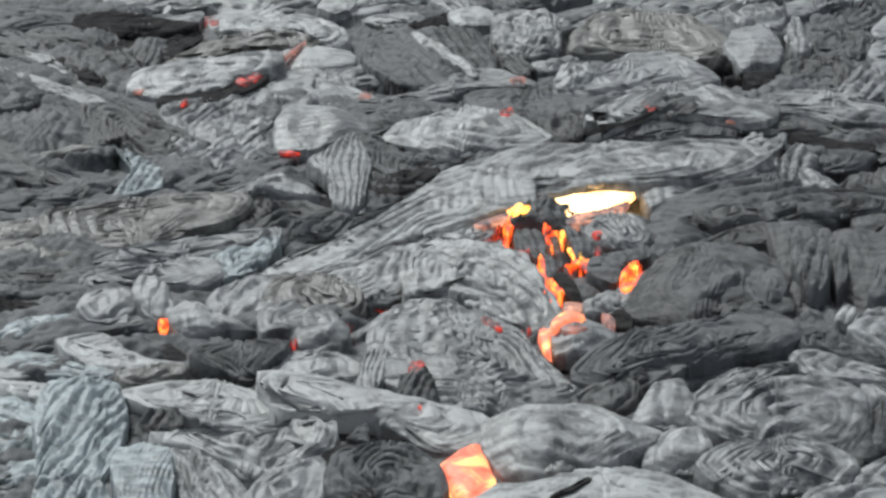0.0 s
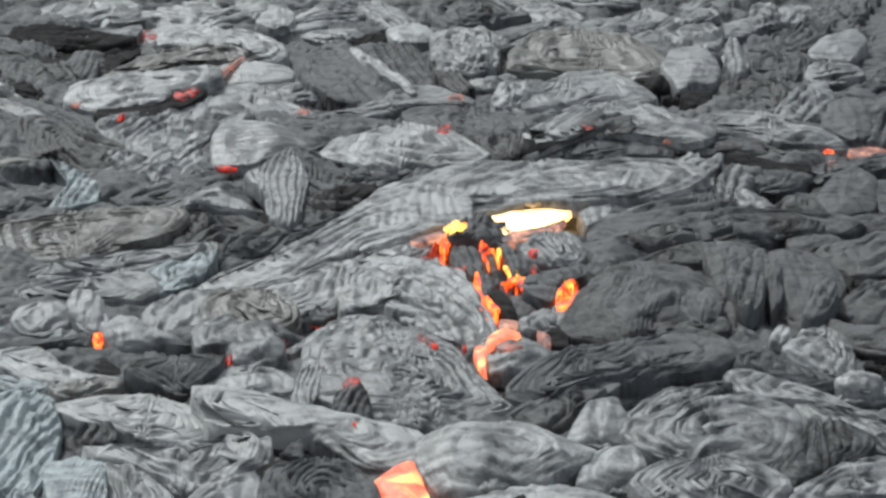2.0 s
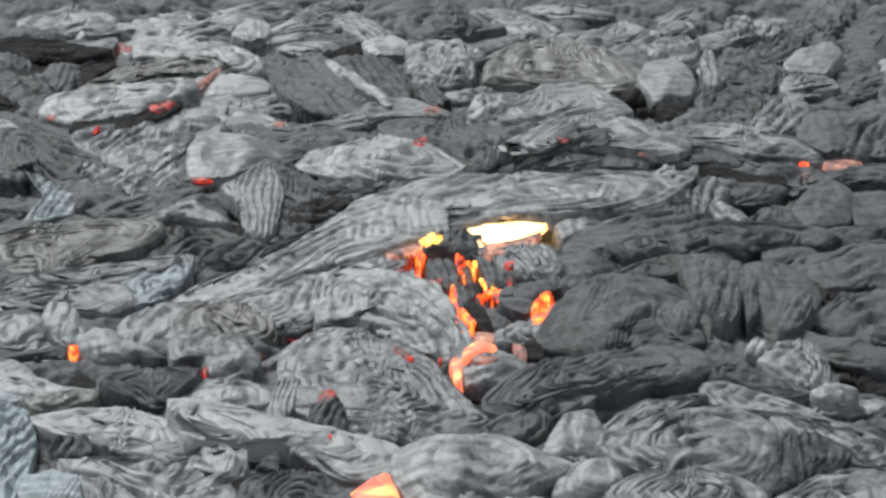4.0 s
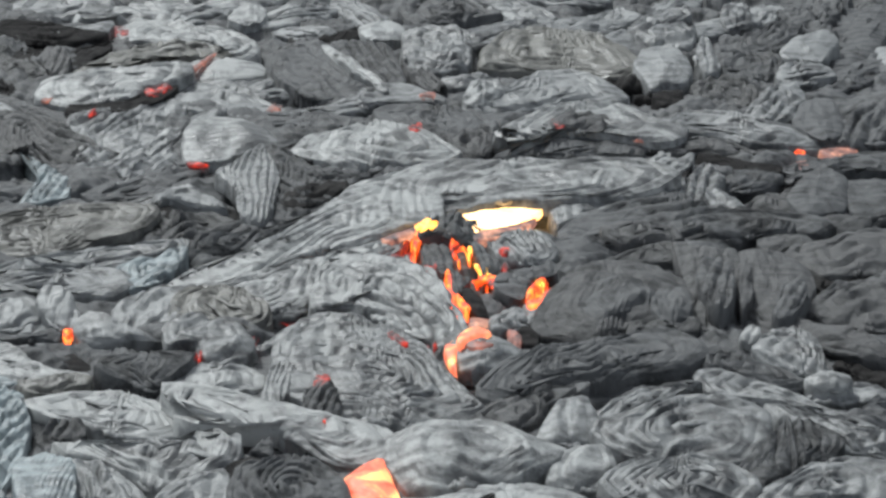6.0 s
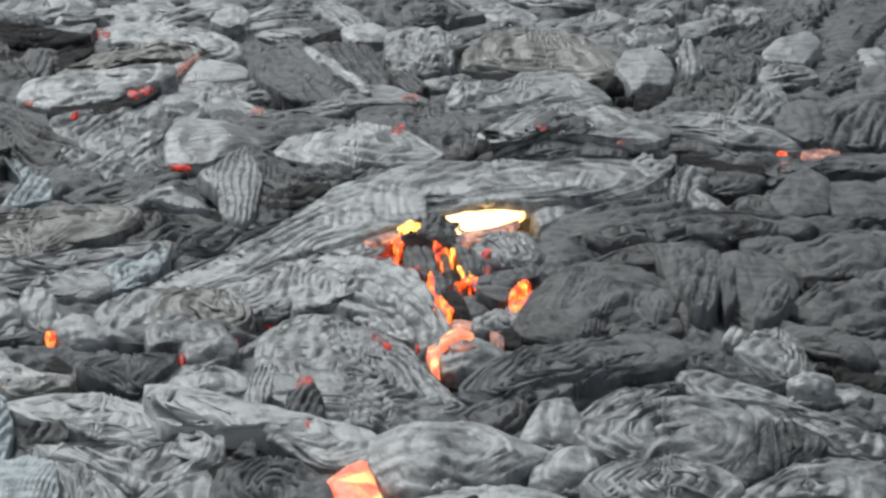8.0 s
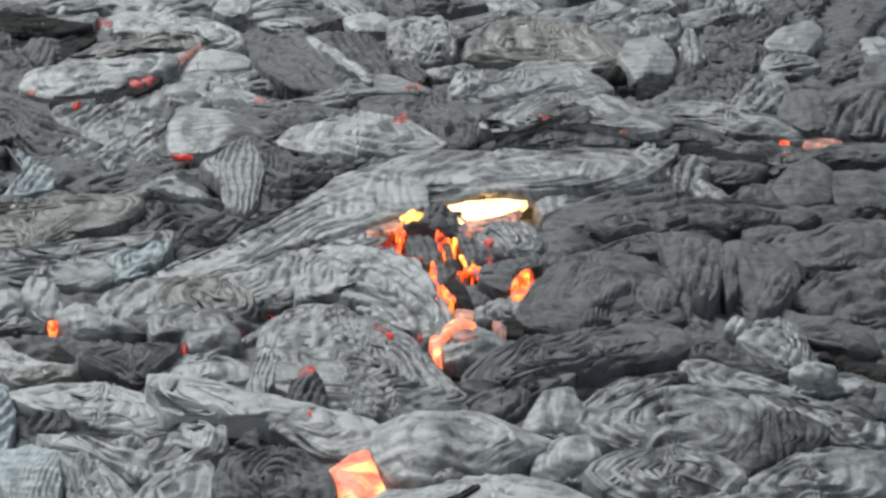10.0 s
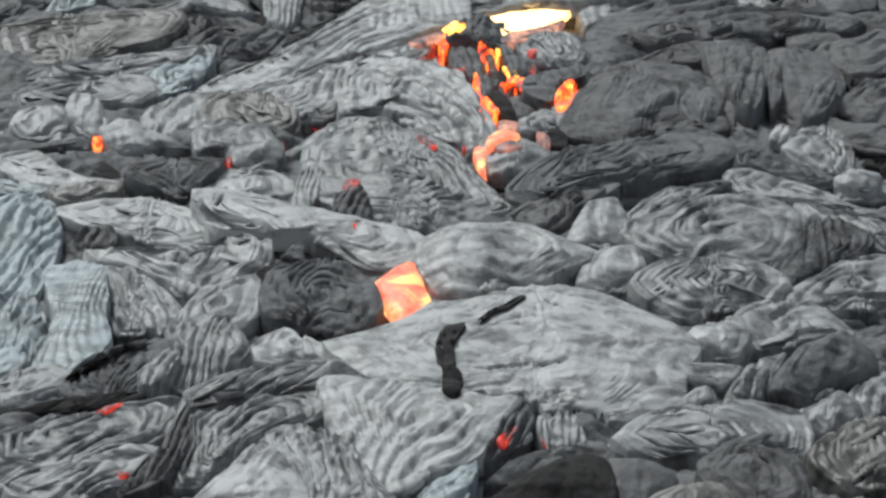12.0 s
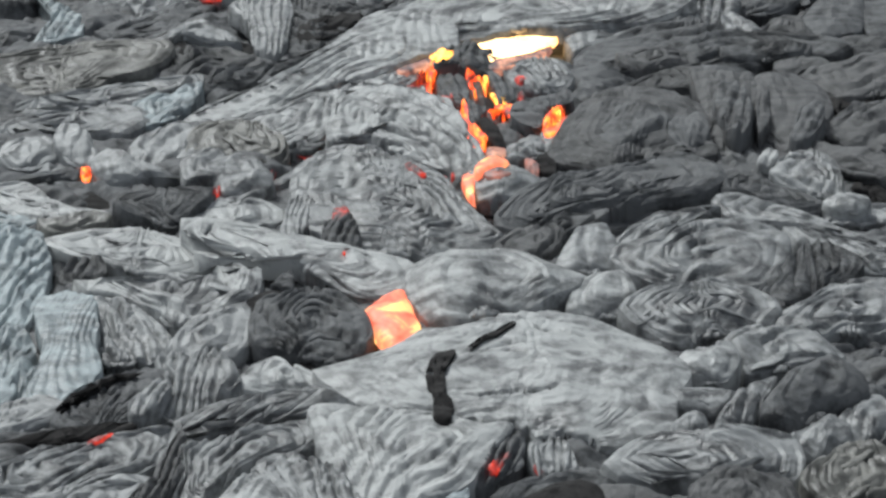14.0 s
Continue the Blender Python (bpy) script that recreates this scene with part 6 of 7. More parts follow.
lobe("lava_rubble", "dark grey broken clinkery lava lobe on the cooled field", "lava rubble", "dark", (-1.997, 13.527, -0.02), (0.257, -0.125, 0), (-0.013, 0.169, 0), (0, 0, 0.043), "rough", 4, 0.025)
lobe("ropy_lava_lobe", "dark grey streaked ropy lava flow on the cooled field", "lava lobe", "dark", (-1.684, 13.46, -0.02), (0.307, 0.189, 0), (-0.037, 0.218, 0), (0, 0, 0.027), "along", 5, 0.02)
lobe("lava_lobe", "grey smooth lava dome on the cooled field", "lava lobe", "grey", (-1.439, 14.598, -0.02), (0.127, 0.234, 0), (-0.036, 0.155, 0), (0, 0, 0.057), "smooth", 3, 0.01, square=2.5, round_=0.55)
lobe("lava_hollow", "black broken clinkery lava and crevice shade on the cooled field", "lava rubble", "black", (-1.334, 12.966, -0.02), (0.269, -0.062, 0), (-0.006, 0.098, 0), (0, 0, 0.028), "rough", 3, 0.025)
lobe("ropy_lava_lobe", "small dark grey streaked ropy lava lobe on the cooled field", "lava lobe", "dark", (0.212, 12.101, -0.02), (0.123, -0.297, 0), (0.024, 0.078, 0), (0, 0, 0.024), "along", 3, 0.0175, square=2.5, round_=0.55)
lobe("lava_lobe", "small dark grey smooth lava lobe on the cooled field", "lava lobe", "dark", (0.305, 11.262, -0.02), (0.127, -0.056, 0), (0.008, 0.09, 0), (0, 0, 0.025), "smooth", 3, 0.008)
lobe("lava_lobe", "grey smooth lava dome on the cooled field", "lava lobe", "grey", (-1.944, 11.381, -0.02), (0.107, 0.057, 0), (-0.034, 0.157, 0), (0, 0, 0.060), "smooth", 3, 0.01, square=2.5, round_=0.55)
lobe("lava_tube", "grey smooth lava ridge on the cooled field", "lava lobe", "grey", (-1.878, 11.111, -0.02), (0.189, 0.022, 0), (-0.008, 0.046, 0), (0, 0, 0.042), "smooth", 3, 0.008, square=2.5, round_=0.55)
lobe("lava_lobe", "small grey smooth lava lobe on the cooled field", "lava lobe", "grey", (-0.835, 11.239, -0.02), (0.072, 0.114, 0), (-0.014, 0.052, 0), (0, 0, 0.020), "smooth", 3, 0.008, square=2.5, round_=0.55)
lobe("ropy_lava_lobe", "grey streaked ropy lava lobe on the cooled field", "lava lobe", "grey", (-0.809, 11.645, -0.02), (0.147, 0.117, 0), (-0.025, 0.153, 0), (0, 0, 0.039), "along", 5, 0.02)
lobe("ropy_lava_lobe", "dark grey streaked ropy lava lobe on the cooled field", "lava lobe", "dark", (-0.219, 10.346, -0.02), (0.313, -0.1, 0), (0.006, 0.181, 0), (0, 0, 0.036), "along", 6, 0.0225)
lobe("lava_lobe", "small dark grey smooth lava lobe on the cooled field", "lava lobe", "dark", (0.046, 10.795, -0.02), (0.087, -0.125, 0), (0.025, 0.109, 0), (0, 0, 0.022), "smooth", 3, 0.01)
lobe("lava_hollow", "small black smooth lava put in for crevice shade on the cooled field", "lava lobe", "black", (0.157, 10.647, -0.02), (0.145, -0.061, 0), (0.006, 0.076, 0), (0, 0, 0.015), "smooth", 3, 0.01)
lobe("lava_lobe", "small grey smooth lava dome on the cooled field", "lava lobe", "grey", (1.243, 11.241, -0.02), (0.044, -0.122, 0), (0.026, 0.063, 0), (0, 0, 0.034), "smooth", 3, 0.008, square=2.5, round_=0.55)
lobe("lava_hollow", "black broken clinkery lava and crevice shade on the cooled field", "lava rubble", "black", (0.564, 11.246, -0.02), (0.261, 0.066, 0), (0, 0.06, 0), (0, 0, 0.012), "rough", 3, 0.01875)
lobe("lava_lobe", "sooty black-grey smooth lava lobe on the cooled field", "lava lobe", "soot", (1.727, 11.22, -0.02), (0.25, -0.187, 0), (0.031, 0.135, 0), (0, 0, 0.104), "smooth", 3, 0.014, square=2.5, round_=0.55)
lobe("ropy_lava_lobe", "sooty black-grey streaked ropy lava ridge on the cooled field", "lava lobe", "soot", (2.029, 12.865, -0.02), (0.337, 0.141, 0), (0.014, 0.152, 0), (0, 0, 0.046), "along", 4, 0.0175)
lobe("lava_hollow", "black broken clinkery lava and crevice shade on the cooled field", "lava rubble", "black", (1.862, 10.903, -0.02), (0.144, -0.151, 0), (0.025, 0.089, 0), (0, 0, 0.021), "rough", 3, 0.025)
lobe("ropy_lava_lobe", "dark grey streaked ropy lava ridge on the cooled field", "lava lobe", "dark", (0.692, 10.715, -0.02), (0.55, 0.3, 0), (-0.004, 0.128, 0), (0, 0, 0.022), "along", 7, 0.0275)
lobe("ropy_lava_lobe", "dark grey streaked ropy lava lobe on the cooled field", "lava lobe", "dark", (0.36, 10.358, -0.02), (0.145, 0.241, 0), (-0.027, 0.103, 0), (0, 0, 0.036), "along", 5, 0.025, square=2.5, round_=0.55)
lobe("lava_lobe", "grey smooth lava dome on the cooled field", "lava lobe", "grey", (1.651, 10.64, -0.02), (0.155, 0.068, 0), (0.007, 0.114, 0), (0, 0, 0.061), "smooth", 3, 0.01, square=2.5, round_=0.55)
lobe("lava_lobe", "small grey smooth lava dome on the cooled field", "lava lobe", "grey", (1.827, 10.661, -0.02), (0.092, -0.041, 0), (0.02, 0.091, 0), (0, 0, 0.042), "smooth", 3, 0.01, square=2.5, round_=0.55)
lobe("lava_lobe", "small dark grey smooth lava dome on the cooled field", "lava lobe", "dark", (1.845, 10.447, -0.02), (0.079, -0.08, 0), (0.029, 0.097, 0), (0, 0, 0.042), "smooth", 3, 0.01, square=2.5, round_=0.55)
lobe("lava_tube", "grey smooth lava ridge on the cooled field", "lava lobe", "grey", (1.347, 10.566, -0.02), (0.342, -0.295, 0), (0.018, 0.075, 0), (0, 0, 0.032), "smooth", 3, 0.008, square=2.5, round_=0.55)
lobe("ropy_lava_lobe", "grey streaked ropy lava lobe on the cooled field", "lava lobe", "grey", (0.59, 10.132, -0.02), (0.139, 0.12, 0), (-0.016, 0.15, 0), (0, 0, 0.034), "along", 4, 0.0125)
lobe("ropy_lava_lobe", "dark grey streaked ropy lava lobe on the cooled field", "lava lobe", "dark", (1.737, 10.039, -0.02), (0.192, -0.101, 0), (0.039, 0.166, 0), (0, 0, 0.040), "along", 5, 0.0175)
lobe("lava_rubble", "dark grey broken clinkery lava lobe on the cooled field", "lava rubble", "dark", (-1.614, 9.977, -0.02), (0.197, -0.148, 0), (0.002, 0.168, 0), (0, 0, 0.027), "rough", 5, 0.0375)
lobe("lava_hollow", "black broken clinkery lava and crevice shade on the cooled field", "lava rubble", "black", (-1.629, 10.042, -0.02), (0.148, -0.06, 0), (-0.006, 0.105, 0), (0, 0, 0.027), "rough", 4, 0.0375)
lobe("lava_lobe", "small grey smooth lava dome on the cooled field", "lava lobe", "grey", (-1.196, 8.881, -0.02), (0.029, 0.133, 0), (-0.041, 0.053, 0), (0, 0, 0.030), "smooth", 3, 0.01, square=2.5, round_=0.55)
# dark clinker, black in itself
lobe("lava_hollow", "black broken clinkery lava and crevice shade on the cooled field", "lava rubble", "black", (-1.077, 8.339, -0.02), (0.029, -0.075, 0), (0.132, 0.178, 0), (0, 0, 0.017), "rough", 5, 0.05)
lobe("ropy_lava_lobe", "grey streaked ropy lava dome on the cooled field", "lava lobe", "grey", (0.04, 8.315, -0.02), (0.044, 0.106, 0), (-0.069, 0.121, 0), (0, 0, 0.047), "along", 4, 0.0175, square=2.5, round_=0.55)
lobe("lava_lobe", "bluish glassy smooth lava lobe on the cooled field", "lava lobe", "blue", (-0.04, 8.049, -0.02), (0.196, 0.184, 0), (-0.024, 0.101, 0), (0, 0, 0.020), "smooth", 3, 0.01)
lobe("lava_tube", "pale silvery smooth lava ridge on the cooled field", "lava lobe", "pale", (0.486, 8.338, -0.02), (0.209, -0.12, 0), (0.009, 0.053, 0), (0, 0, 0.013), "smooth", 3, 0.01)
lobe("ropy_lava_lobe", "dark grey streaked ropy lava ridge on the cooled field", "lava lobe", "dark", (0.985, 9.437, -0.02), (0.249, 0.048, 0), (0.005, 0.095, 0), (0, 0, 0.026), "along", 5, 0.0225)
lobe("ropy_lava_lobe", "dark grey streaked ropy lava lobe on the cooled field", "lava lobe", "dark", (1.392, 9.488, -0.02), (0.255, 0.117, 0), (0.003, 0.118, 0), (0, 0, 0.025), "along", 5, 0.0225)
lobe("lava_lobe", "large dark grey smooth lava dome on the cooled field", "lava lobe", "dark", (1.335, 8.753, -0.02), (0.248, 0.194, 0), (-0.012, 0.181, 0), (0, 0, 0.098), "smooth", 2, 0.006, square=2.5, round_=0.55)
lobe("lava_rubble", "dark grey broken clinkery lava lobe on the cooled field", "lava rubble", "dark", (0.56, 8.588, -0.02), (0.14, -0.054, 0), (0.011, 0.082, 0), (0, 0, 0.022), "rough", 4, 0.025)
lobe("lava_rubble", "olive-brown broken clinkery lava lobe on the cooled field", "lava rubble", "brown", (1.281, 7.926, -0.02), (0.16, 0.053, 0), (0.004, 0.1, 0), (0, 0, 0.026), "rough", 4, 0.025)
lobe("lava_lobe", "dark grey smooth lava dome on the cooled field", "lava lobe", "dark", (1.51, 9.274, -0.02), (0.091, 0.034, 0), (0.005, 0.092, 0), (0, 0, 0.038), "smooth", 3, 0.01, square=2.5, round_=0.55)
lobe("ropy_lava_lobe", "dark grey streaked ropy lava lobe on the cooled field", "lava lobe", "dark", (-3.397, 16.506, -0.02), (0.418, 0.127, 0), (-0.062, 0.299, 0), (0, 0, 0.070), "along", 5, 0.0175)
lobe("ropy_lava_lobe", "sooty black-grey streaked ropy lava lobe on the cooled field", "lava lobe", "soot", (-3.066, 16.082, -0.02), (0.277, -0.166, 0), (-0.032, 0.265, 0), (0, 0, 0.061), "along", 4, 0.0175)
lobe("ropy_lava_lobe", "sooty black-grey streaked ropy lava lobe on the cooled field", "lava lobe", "soot", (-3.379, 16.018, -0.02), (0.371, -0.31, 0), (-0.033, 0.288, 0), (0, 0, 0.041), "along", 5, 0.02)
lobe("lava_hollow", "black broken clinkery lava and crevice shade on the cooled field", "lava rubble", "black", (-2.88, 15.398, -0.02), (0.277, -0.294, 0), (-0.014, 0.226, 0), (0, 0, 0.029), "rough", 5, 0.025)
lobe("ropy_lava_lobe", "grey streaked ropy lava ridge on the cooled field", "lava lobe", "grey", (-3.17, 15.657, -0.02), (0.453, -0.521, 0), (-0.01, 0.152, 0), (0, 0, 0.023), "along", 4, 0.0175)
lobe("ropy_lava_lobe", "dark grey streaked ropy lava lobe on the cooled field", "lava lobe", "dark", (-3.496, 15.524, -0.02), (0.363, -0.293, 0), (-0.034, 0.273, 0), (0, 0, 0.039), "along", 5, 0.0175)
lobe("ropy_lava_lobe", "grey streaked ropy lava ridge on the cooled field", "lava lobe", "grey", (-2.959, 15.055, -0.02), (0.468, -0.484, 0), (-0.01, 0.143, 0), (0, 0, 0.024), "along", 3, 0.0175)
lobe("lava_lobe", "sooty black-grey smooth lava dome on the cooled field", "lava lobe", "soot", (-3.13, 14.701, -0.02), (0.176, 0.11, 0), (-0.045, 0.187, 0), (0, 0, 0.084), "smooth", 3, 0.01, square=2.5, round_=0.55)
lobe("ropy_lava_lobe", "dark grey streaked ropy lava lobe on the cooled field", "lava lobe", "dark", (-3.373, 14.582, -0.02), (0.3, -0.008, 0), (-0.055, 0.27, 0), (0, 0, 0.053), "along", 5, 0.02)
lobe("ropy_lava_lobe", "dark grey streaked ropy lava ridge on the cooled field", "lava lobe", "dark", (-2.847, 14.415, -0.02), (0.329, 0.154, 0), (-0.033, 0.153, 0), (0, 0, 0.046), "along", 4, 0.0175)
lobe("ropy_lava_lobe", "sooty black-grey streaked ropy lava ridge on the cooled field", "lava lobe", "soot", (-2.86, 14.119, -0.02), (0.419, -0.223, 0), (-0.02, 0.16, 0), (0, 0, 0.032), "along", 5, 0.0225)
lobe("lava_tube", "olive-brown smooth lava ridge on the cooled field", "lava lobe", "brown", (-2.607, 13.759, -0.02), (0.296, 0.096, 0), (-0.016, 0.078, 0), (0, 0, 0.051), "smooth", 3, 0.012, square=2.5, round_=0.55)
lobe("ropy_lava_lobe", "sooty black-grey streaked ropy lava lobe on the cooled field", "lava lobe", "soot", (-3.194, 13.865, -0.02), (0.343, -0.146, 0), (-0.035, 0.22, 0), (0, 0, 0.040), "along", 6, 0.02)
lobe("ropy_lava_lobe", "sooty black-grey streaked ropy lava ridge on the cooled field", "lava lobe", "soot", (-2.838, 13.482, -0.02), (0.373, -0.224, 0), (-0.021, 0.183, 0), (0, 0, 0.029), "along", 5, 0.0225)
lobe("ropy_lava_lobe", "dark grey streaked ropy lava ridge on the cooled field", "lava lobe", "dark", (-2.451, 13.185, -0.02), (0.245, 0.137, 0), (-0.029, 0.133, 0), (0, 0, 0.038), "along", 4, 0.02)
lobe("ropy_lava_lobe", "dark grey streaked ropy lava ridge on the cooled field", "lava lobe", "dark", (-2.731, 13.061, -0.02), (0.317, 0.062, 0), (-0.031, 0.149, 0), (0, 0, 0.033), "along", 5, 0.0225)
lobe("ropy_lava_lobe", "dark grey streaked ropy lava lobe on the cooled field", "lava lobe", "dark", (-3.118, 13.192, -0.02), (0.258, 0.066, 0), (-0.046, 0.195, 0), (0, 0, 0.044), "along", 5, 0.02)
lobe("ropy_lava_lobe", "olive-brown streaked ropy lava ridge on the cooled field", "lava lobe", "brown", (-2.732, 12.59, -0.02), (0.363, 0.069, 0), (-0.034, 0.16, 0), (0, 0, 0.028), "along", 7, 0.0225)
lobe("ropy_lava_lobe", "olive-brown streaked ropy lava ridge on the cooled field", "lava lobe", "brown", (-2.556, 12.258, -0.02), (0.414, 0.056, 0), (-0.033, 0.166, 0), (0, 0, 0.029), "along", 7, 0.0225)
lobe("ropy_lava_lobe", "sooty black-grey streaked ropy lava flow on the cooled field", "lava lobe", "soot", (-2.88, 12.18, -0.02), (0.312, -0.005, 0), (-0.039, 0.192, 0), (0, 0, 0.033), "along", 6, 0.02)
lobe("ropy_lava_lobe", "sooty black-grey streaked ropy lava ridge on the cooled field", "lava lobe", "soot", (-2.472, 11.949, -0.02), (0.389, -0.006, 0), (-0.021, 0.116, 0), (0, 0, 0.025), "along", 5, 0.0225)
lobe("ropy_lava_lobe", "dark grey streaked ropy lava ridge on the cooled field", "lava lobe", "dark", (-2.452, 11.686, -0.02), (0.315, 0.057, 0), (-0.017, 0.084, 0), (0, 0, 0.025), "along", 4, 0.02)
lobe("lava_hollow", "black broken clinkery lava and crevice shade on the cooled field", "lava rubble", "black", (-2.475, 11.512, -0.02), (0.25, -0.048, 0), (-0.014, 0.087, 0), (0, 0, 0.017), "rough", 4, 0.025)
lobe("lava_lobe", "bluish glassy smooth lava lobe on the cooled field", "lava lobe", "blue", (-2.349, 11.259, -0.02), (0.167, 0.082, 0), (-0.023, 0.094, 0), (0, 0, 0.059), "smooth", 3, 0.01, square=2.5, round_=0.55)
lobe("lava_lobe", "dark grey smooth lava lobe on the cooled field", "lava lobe", "dark", (-2.711, 11.357, -0.02), (0.227, 0.052, 0), (-0.037, 0.154, 0), (0, 0, 0.034), "smooth", 3, 0.012)
lobe("lava_tube", "dark grey smooth lava ridge on the cooled field", "lava lobe", "dark", (-2.415, 11.05, -0.02), (0.223, 0.05, 0), (-0.021, 0.097, 0), (0, 0, 0.030), "smooth", 3, 0.01)
lobe("ropy_lava_lobe", "bluish glassy streaked ropy lava ridge on the cooled field", "lava lobe", "blue", (-2.195, 10.822, -0.02), (0.34, -0.062, 0), (-0.018, 0.123, 0), (0, 0, 0.024), "along", 5, 0.0175)
lobe("lava_lobe", "pale silvery smooth lava lobe on the cooled field", "lava lobe", "pale", (-2.537, 10.754, -0.02), (0.266, 0.058, 0), (-0.036, 0.153, 0), (0, 0, 0.033), "smooth", 3, 0.012)
lobe("ropy_lava_lobe", "pale silvery streaked ropy lava ridge on the cooled field", "lava lobe", "pale", (-2.245, 10.541, -0.02), (0.317, -0.131, 0), (-0.012, 0.109, 0), (0, 0, 0.023), "along", 5, 0.0175)
lobe("ropy_lava_lobe", "bluish glassy streaked ropy lava ridge on the cooled field", "lava lobe", "blue", (-2.3, 10.303, -0.02), (0.291, -0.16, 0), (-0.01, 0.117, 0), (0, 0, 0.019), "along", 5, 0.0175)
lobe("lava_rubble", "grey broken clinkery lava lobe on the cooled field", "lava rubble", "grey", (-2.451, 10.088, -0.02), (0.226, -0.055, 0), (-0.027, 0.17, 0), (0, 0, 0.033), "rough", 5, 0.025)
lobe("lava_rubble", "bluish glassy broken clinkery lava lobe on the cooled field", "lava rubble", "blue", (-2.197, 10.008, -0.02), (0.195, 0.087, 0), (-0.031, 0.118, 0), (0, 0, 0.025), "rough", 5, 0.0275)
lobe("ropy_lava_lobe", "bluish glassy streaked ropy lava lobe on the cooled field", "lava lobe", "blue", (-2.094, 9.705, -0.02), (0.207, 0.11, 0), (-0.033, 0.122, 0), (0, 0, 0.025), "along", 5, 0.0225)
lobe("ropy_lava_lobe", "grey streaked ropy lava lobe on the cooled field", "lava lobe", "grey", (-2.327, 9.594, -0.02), (0.207, -0.001, 0), (-0.032, 0.156, 0), (0, 0, 0.032), "along", 5, 0.0225)

# ---------- the flow field ----------
def spread(parts):
    return np.concatenate([np.linspace(a, b, n, endpoint=False) for a, b, n in parts])


def flow_field():
    """One sheet of hummocky lava to the horizon: many overlapping small lobes, wrinkled into ropes."""
    gx = spread([(-2500, -60, 8), (-60, -8, 18), (-8, -4.3, 50), (-4.3, 4.3, 620), (4.3, 8, 50), (8, 60, 18), (60, 2501, 8)])
    gy = spread([(-2500, -60, 8), (-60, -6, 24), (-6, 2, 60), (2, 7.2, 110), (7.2, 11, 250), (11, 15, 190), (15, 22, 220), (22, 40, 90), (40, 120, 30), (120, 2501, 14)])
    x, y = np.meshgrid(gx, gy)
    near = np.clip((45 - np.hypot(x, y - 12)) / 20, 0, 1)
    z = -0.05 - 0.02 * near + 0.03 * layers(x * 0.5, y * 0.4, 2, 3) + 0.4 * (1 - near) * layers(x * 0.05, y * 0.05, 3, 4) - 0.10 * np.clip(1 - np.hypot(x, y) / 3, 0, 1)
    flow = strands_of_flow(x, y, 2)
    calm = np.clip(0.7 + 0.9 * layers(x * 1.1, y * 0.9, 2, 31), 0.1, 1.4)
    fine = np.clip((y - 3) / 3, 0.06, 1) * np.clip((34 - y) / 10, 0.1, 1) * np.clip((9 - np.abs(x)) / 3, 0.06, 1)
    z += near * fine * (0.035 * layers(x * 3, y * 2.4, 4, 11) + 0.022 * calm * ropes(flow))
    rnd = np.random.RandomState(21)
    floor_z = z.copy()
    for k in range(3600):
        cy = 6.6 + 17 * rnd.rand() ** 1.25
        cx = (rnd.rand() * 2 - 1) * min(4.6, 0.24 * cy + 0.7)
        long_, wide = rnd.uniform(0.10, 0.45), rnd.uniform(0.04, 0.15)
        if rnd.rand() < 0.12:
            long_, wide = 1.6 * long_, 1.5 * wide
        turn = rnd.normal(0.0, 0.55) + 0.8 * float(grain(np.array([cx * 0.5]), np.array([cy * 0.4]), 2)[0])
        rise, lift = rnd.uniform(0.2, 0.5) * wide, rnd.uniform(-0.02, 0.04)
        kind, strands, amp = rnd.randint(0, 3), rnd.uniform(3, 8), rnd.uniform(0.012, 0.03)
        i0, i1 = np.searchsorted(gx, (cx - long_ * 1.2, cx + long_ * 1.2))
        j0, j1 = np.searchsorted(gy, (cy - long_ * 1.2, cy + long_ * 1.2))
        if i1 - i0 < 3 or j1 - j0 < 3:
            continue
        wx, wy = x[j0:j1, i0:i1] - cx, y[j0:j1, i0:i1] - cy
        p = (wx * math.cos(turn) + wy * math.sin(turn)) / long_
        q = (-wx * math.sin(turn) + wy * math.cos(turn)) / wide
        q = q + 0.3 * grain(wx * 4 + k, wy * 4)
        p = p + 0.2 * grain(wx * 5 + k, wy * 5 + 9)
        r2 = p * p + q * q
        inside = r2 < 1
        phase = math.pi * strands * ((q + 0.2 * p * p) if kind else (p + 0.3 * q * q)) / 2 + 1.4 * grain(wx * 5 + k, wy * 4)
        top = floor_z[j0:j1, i0:i1] + lift + rise * np.sqrt(np.clip(1 - r2, 0, 1)) + amp * (ropes(phase) - 0.4) * np.clip((1 - r2) * 4, 0, 1)
        z[j0:j1, i0:i1] = np.where(inside, np.maximum(z[j0:j1, i0:i1], top), z[j0:j1, i0:i1])
    # the sheet sags under the lobes that lie on it
    sag = np.zeros_like(z)
    for c, u, v in FOOTPRINTS:
        reach = max(abs(u.x) + abs(v.x), abs(u.y) + abs(v.y)) * 1.1
        i0, i1 = np.searchsorted(gx, (c.x - reach, c.x + reach))
        j0, j1 = np.searchsorted(gy, (c.y - reach, c.y + reach))
        wx, wy = x[j0:j1, i0:i1] - c.x, y[j0:j1, i0:i1] - c.y
        det = u.x * v.y - u.y * v.x
        p, q = (wx * v.y - wy * v.x) / det, (u.x * wy - u.y * wx) / det
        sag[j0:j1, i0:i1] = np.maximum(sag[j0:j1, i0:i1], np.clip((1.02 - np.sqrt(p * p + q * q)) * 6, 0, 1))
    z -= 0.02 * sag
    me = sheet(np.stack([x, y, z], -1).reshape(-1, 3), len(gy), len(gx))
    me.materials.append(CRUST["deep"])
    return tagged(new("ground", me), "grey hummocky field of cooled ropy lava crust", "lava field", kind="structure")


flow_field()

